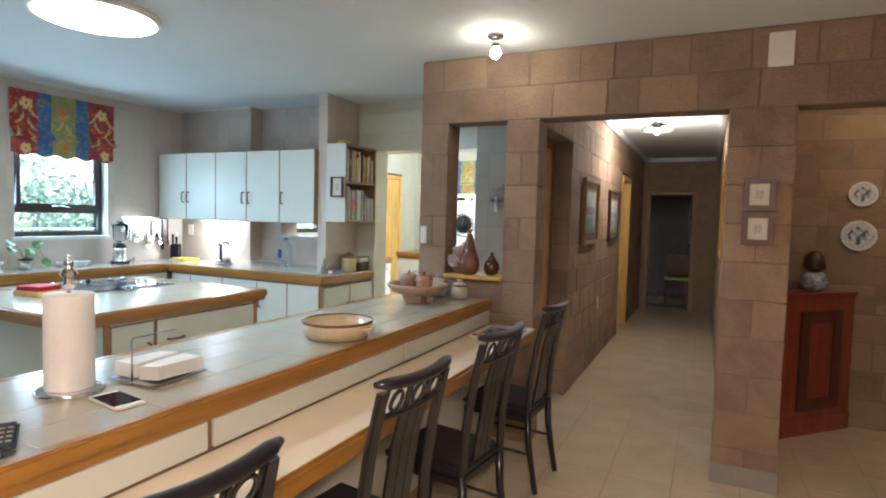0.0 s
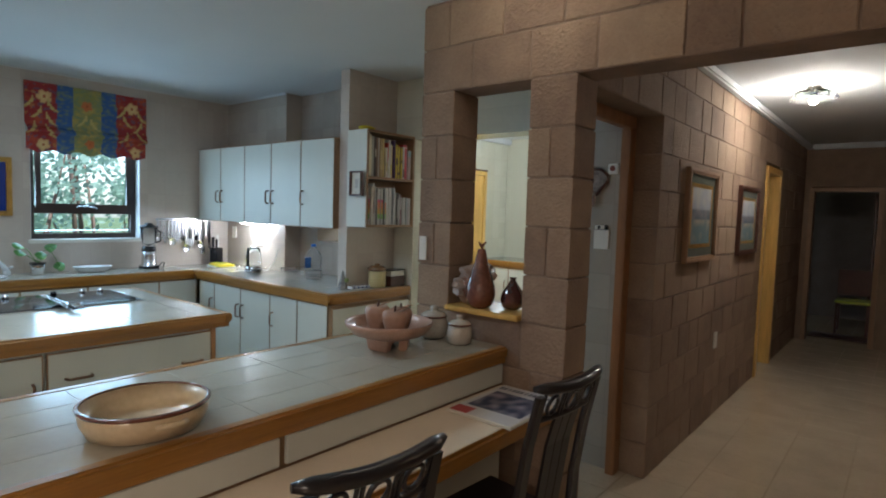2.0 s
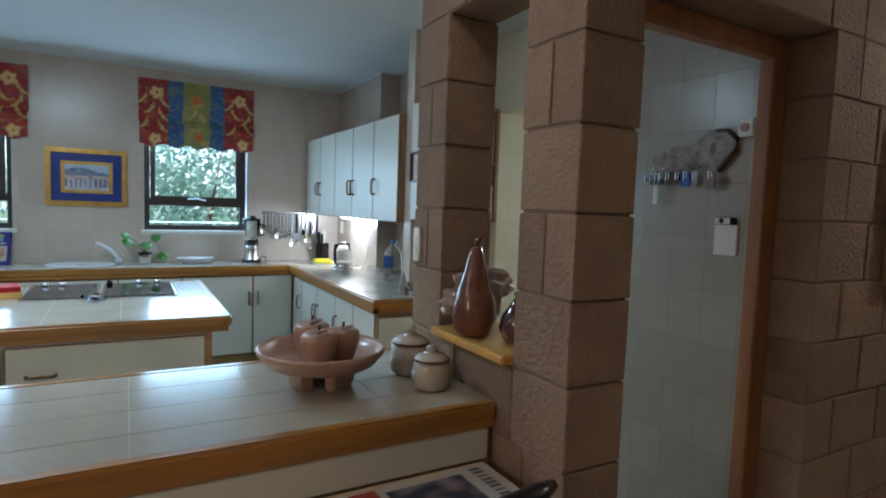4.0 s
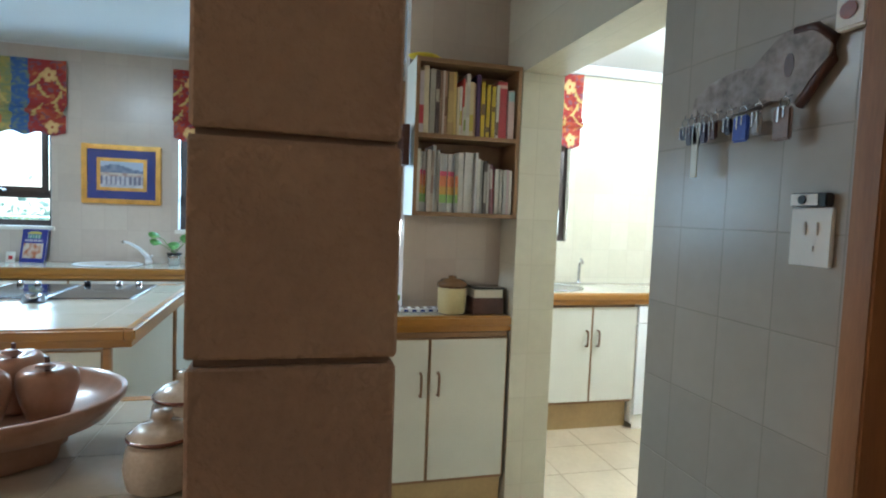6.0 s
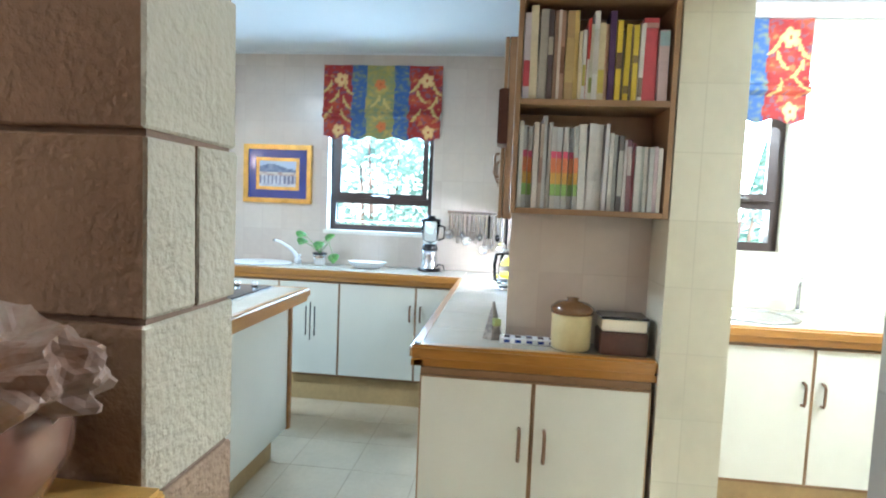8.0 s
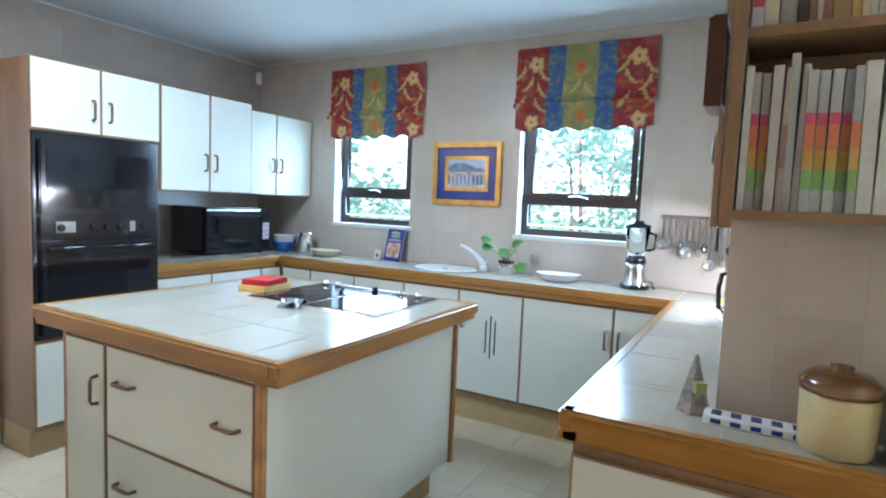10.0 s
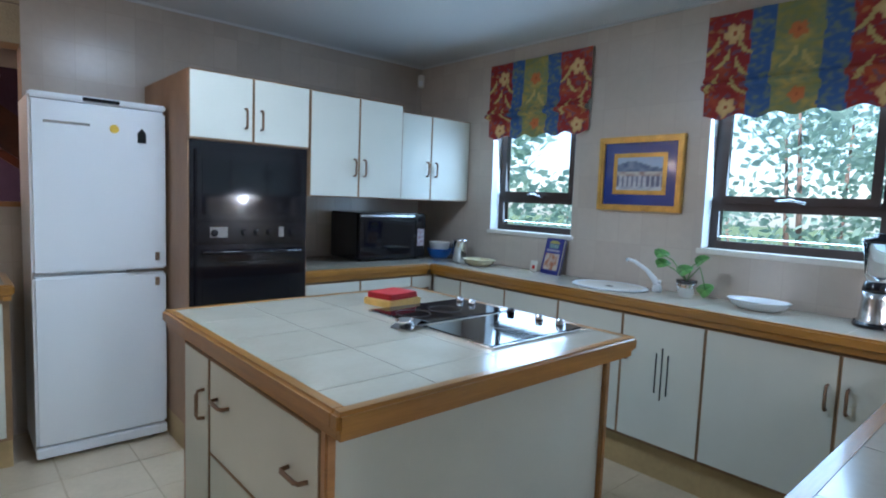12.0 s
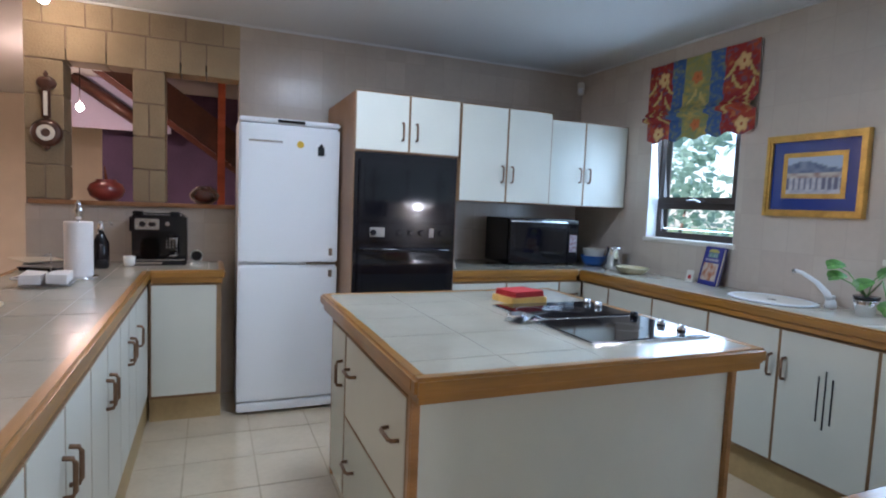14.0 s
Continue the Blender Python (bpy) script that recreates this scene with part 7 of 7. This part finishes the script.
part("frame", wall_with_holes("x", -0.05, 0.0, 0.0, 0.86, 0, 1.99, [(0.055, 0.805, 0, 1.94)]), "pine", pdoor)
part("leaf", boxes((0.058, 0.802, -0.035, -0.005, 0.005, 1.937)), "pine", pdoor)
for z0, z1 in ((0.15, 0.85), (1.0, 1.82)):
    for x0, x1 in ((0.15, 0.40), (0.46, 0.71)):
        part("panel", boxes((x0, x1, -0.044, -0.0352, z0, z1), bevel=0.004), "pine", pdoor)
part("door_handle", tube(bmesh.new(), [(0.12, -0.036, 1.0), (0.12, -0.075, 1.0), (0.22, -0.075, 1.0)], 0.009, 8), "steel", pdoor)

part("head_trim", boxes((-0.01, 0.87, -0.055, 0.0, 1.992, 2.012), bevel=0.003), "darkwood", pdoor, "dark strip over the door")
far_top = worktop("worktop", [(-4.18, -2.40, 6.74, 7.35)], 0.90, [("x", 6.735, -4.18, -2.40, -1)], "tiled worktop at the scullery's far end with a yellow oak edge", tile=(0.3, 0.3), origin=(-4.2, 6.74))
for a in (-4.18, -3.29):
    cabinet("scullery_cabinet", (a, 6.78, 0), 0, 0.88, 0.5, 0.18, 0.828, [(0, 0.44, 0.20, 0.81, 0.40, 0.56), (0.44, 0.88, 0.20, 0.81, 0.48, 0.56)], "cream two-door scullery cabinet under the worktop", "scullery cabinets", 0.17)
wm = thing("washing_machine", (-3.14, 6.80, 0.9006), "white front-loading machine standing on the scullery worktop", "washing machine")
part("body", boxes((-0.30, 0.30, 0.0, 0.52, 0.01, 0.84), bevel=0.012), "white", wm)
part("control_panel", boxes((-0.295, 0.295, -0.012, -0.001, 0.70, 0.835), bevel=0.004), "white_plastic", wm)
part("door_ring", lathe([(0.165, 0.0), (0.17, 0.012), (0.155, 0.028), (0.125, 0.026), (0.12, 0.0)], 32, ring=True), "steel", wm, "grey door ring", at=Matrix.Translation((0, -0.001, 0.42)) @ RX)
part("door_glass", lathe([(0.118, 0.004), (0.10, 0.012), (0.0, 0.016)], 28), "blackglass", wm, "dark round door glass", at=Matrix.Translation((0, -0.001, 0.42)) @ RX)
part("dial", lathe([(0.026, 0), (0.022, 0.018)], 20), "steel", wm, at=Matrix.Translation((0.12, -0.0125, 0.77)) @ RX)
part("display", boxes((-0.12, 0.02, -0.0135, -0.0122, 0.75, 0.79)), "blackglass", wm)
for x in (-0.25, 0.25):
    part("foot", lathe([(0.02, 0.0), (0.02, 0.0098)], 10, x, 0.05), "black", wm)
blind((-3.78, 7.348, 1.75), 0.95, 0.50, "red, blue and olive floral roman blind at the scullery's far end").rotation_euler = (0, 0, 0)

# ---- dim room beyond the hall ----
rnd = random.Random(2)
gc = thing("garden_chair", (-0.55, 10.4, 0), "yellow-green plastic chair in the dim room", "chair")
part("seat", boxes((-0.2, 0.2, -0.2, 0.2, 0.42, 0.45), bevel=0.01), mat("lime_plastic", (0.45, 0.5, 0.05), 0.4), gc)
part("backrest", boxes((-0.2, 0.2, 0.17, 0.2, 0.5, 0.85), bevel=0.01), M["darkwood"], gc)
for x in (-0.17, 0.17):
    for y in (-0.17, 0.17):
        part("leg", boxes((x - 0.015, x + 0.015, y - 0.015, y + 0.015, 0, 0.419)), "darkwood", gc)
shf = thing("storage_shelf", (-0.20, 11.0, 0), "dark shelf unit filled with boxes", "shelf")
part("frame", boxes((-0.22, -0.19, -0.2, 0.2, 0, 1.9), (0.19, 0.22, -0.2, 0.2, 0, 1.9), (-0.19, 0.19, -0.2, 0.2, 0.5, 0.53), (-0.19, 0.19, -0.2, 0.2, 1.0, 1.03), (-0.19, 0.19, -0.2, 0.2, 1.5, 1.53)), "darkwood", shf)
for z, c in ((0.531, (0.1, 0.05, 0.05)), (1.031, (0.35, 0.35, 0.4)), (1.531, (0.25, 0.06, 0.05))):
    solo("storage_box", boxes((-0.15, 0.15, -0.16, 0.16, 0, 0.28), bevel=0.006), paper(c), (-0.20, 11.0, z), "storage box on the dark shelf", "box", "boxes on the shelf")
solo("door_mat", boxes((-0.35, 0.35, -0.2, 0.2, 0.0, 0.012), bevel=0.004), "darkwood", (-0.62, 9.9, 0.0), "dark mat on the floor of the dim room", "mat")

# ---- pieces: worktop tiles, floor tiles and blocks ----


def tiles_on(ob, rects, z, tile, origin):
    o = ob.matrix_world.translation
    shared = {}
    for (x0, x1, y0, y1) in rects:
        i0, i1 = math.floor((x0 - origin[0]) / tile[0]), math.ceil((x1 - origin[0]) / tile[0])
        j0, j1 = math.floor((y0 - origin[1]) / tile[1]), math.ceil((y1 - origin[1]) / tile[1])
        for i in range(i0, i1):
            for j in range(j0, j1):
                a, b = max(x0, origin[0] + i * tile[0]) + 0.0012, min(x1, origin[0] + (i + 1) * tile[0]) - 0.0012
                c, d = max(y0, origin[1] + j * tile[1]) + 0.0012, min(y1, origin[1] + (j + 1) * tile[1]) - 0.0012
                if b - a < 0.02 or d - c < 0.02:
                    continue
                key = (round(b - a, 3), round(d - c, 3))
                if key not in shared:
                    shared[key] = mesh_of("tile", boxes((-key[0] / 2, key[0] / 2, -key[1] / 2, key[1] / 2, 0, 0.0035), bevel=0.0006), "top_tile")
                part("tile", shared[key], None, ob, at=Matrix.Translation(((a + b) / 2 - o.x, (c + d) / 2 - o.y, z - 0.0035 - o.z)))


for row in TILED:
    tiles_on(*row)

FT = 0.33
unit = mesh_of("floor_tile", boxes((-FT / 2 + 0.0025, FT / 2 - 0.0025, -FT / 2 + 0.0025, FT / 2 - 0.0025, -0.006, 0.0), bevel=0.0015), "floor_tile")
far = bmesh.new()
for i in range(-16, 10):
    for j in range(-14, 36):
        x, y = -0.525 + FT * i + FT / 2, 0.1 + FT * j
        near = (-2.9 < x < 0.5 and 0.4 < y < 5.8) and not (-2.0 < x < -1.35 and y < 3.0)
        if near:
            part("floor_tile", unit, None, FLOOR, at=Matrix.Translation((x, y, 0)))
        elif -5.3 < x < 3.1:
            box(far, x - FT / 2 + 0.0025, x + FT / 2 - 0.0025, y - FT / 2 + 0.0025, y + FT / 2 - 0.0025, -0.006, 0.0)
tagged(part("floor_tiles", far, "floor_tile", FLOOR), kind="stuff")

def niche_spans(k):
    if k < 5:
        return ((-1.86, -1.046), (-0.008, 0.304))
    if k < 10:
        return ((-1.86, -1.662), (-1.258, -1.046), (-0.008, 0.304))
    return ((-1.86, 1.6),)


block_wall(niche_wall, "x", NY0, NY1, niche_spans, 0.30, seed=4, units=PAINTED)
block_wall(hall_left, "y", HX - 0.2, HX, lambda k: ((4.15, 6.96), (7.71, 9.4)) if k < 10 else ((3.26, 9.4),), 0.32, seed=8)
block_wall(hall_right, "y", HR, HR + 0.2, lambda k: ((3.26, 9.4),), 0.38, seed=9)
block_wall(plate_wall, "x", 4.5, 4.68, lambda k: ((0.24, 1.6),), 0.38, seed=11)
structure("skirting_column", boxes((-0.014, 0.310, NY0 - 0.008, NY0 - 0.004, 0, 0.11)), "skirt", "grey skirting at the foot of the block pier", "baseboard")


def south_spans(k):
    z = 1.27 + COURSE * k
    return ((-2.02, -1.84), (-1.48, -1.285)) if z + COURSE / 2 < 2.13 else ((-2.46, -1.285),)


block_wall(south_blocks, "x", YS - 0.2, YS, south_spans, 0.21, courses=range(6), seed=14, units=TAN, z_base=1.275)
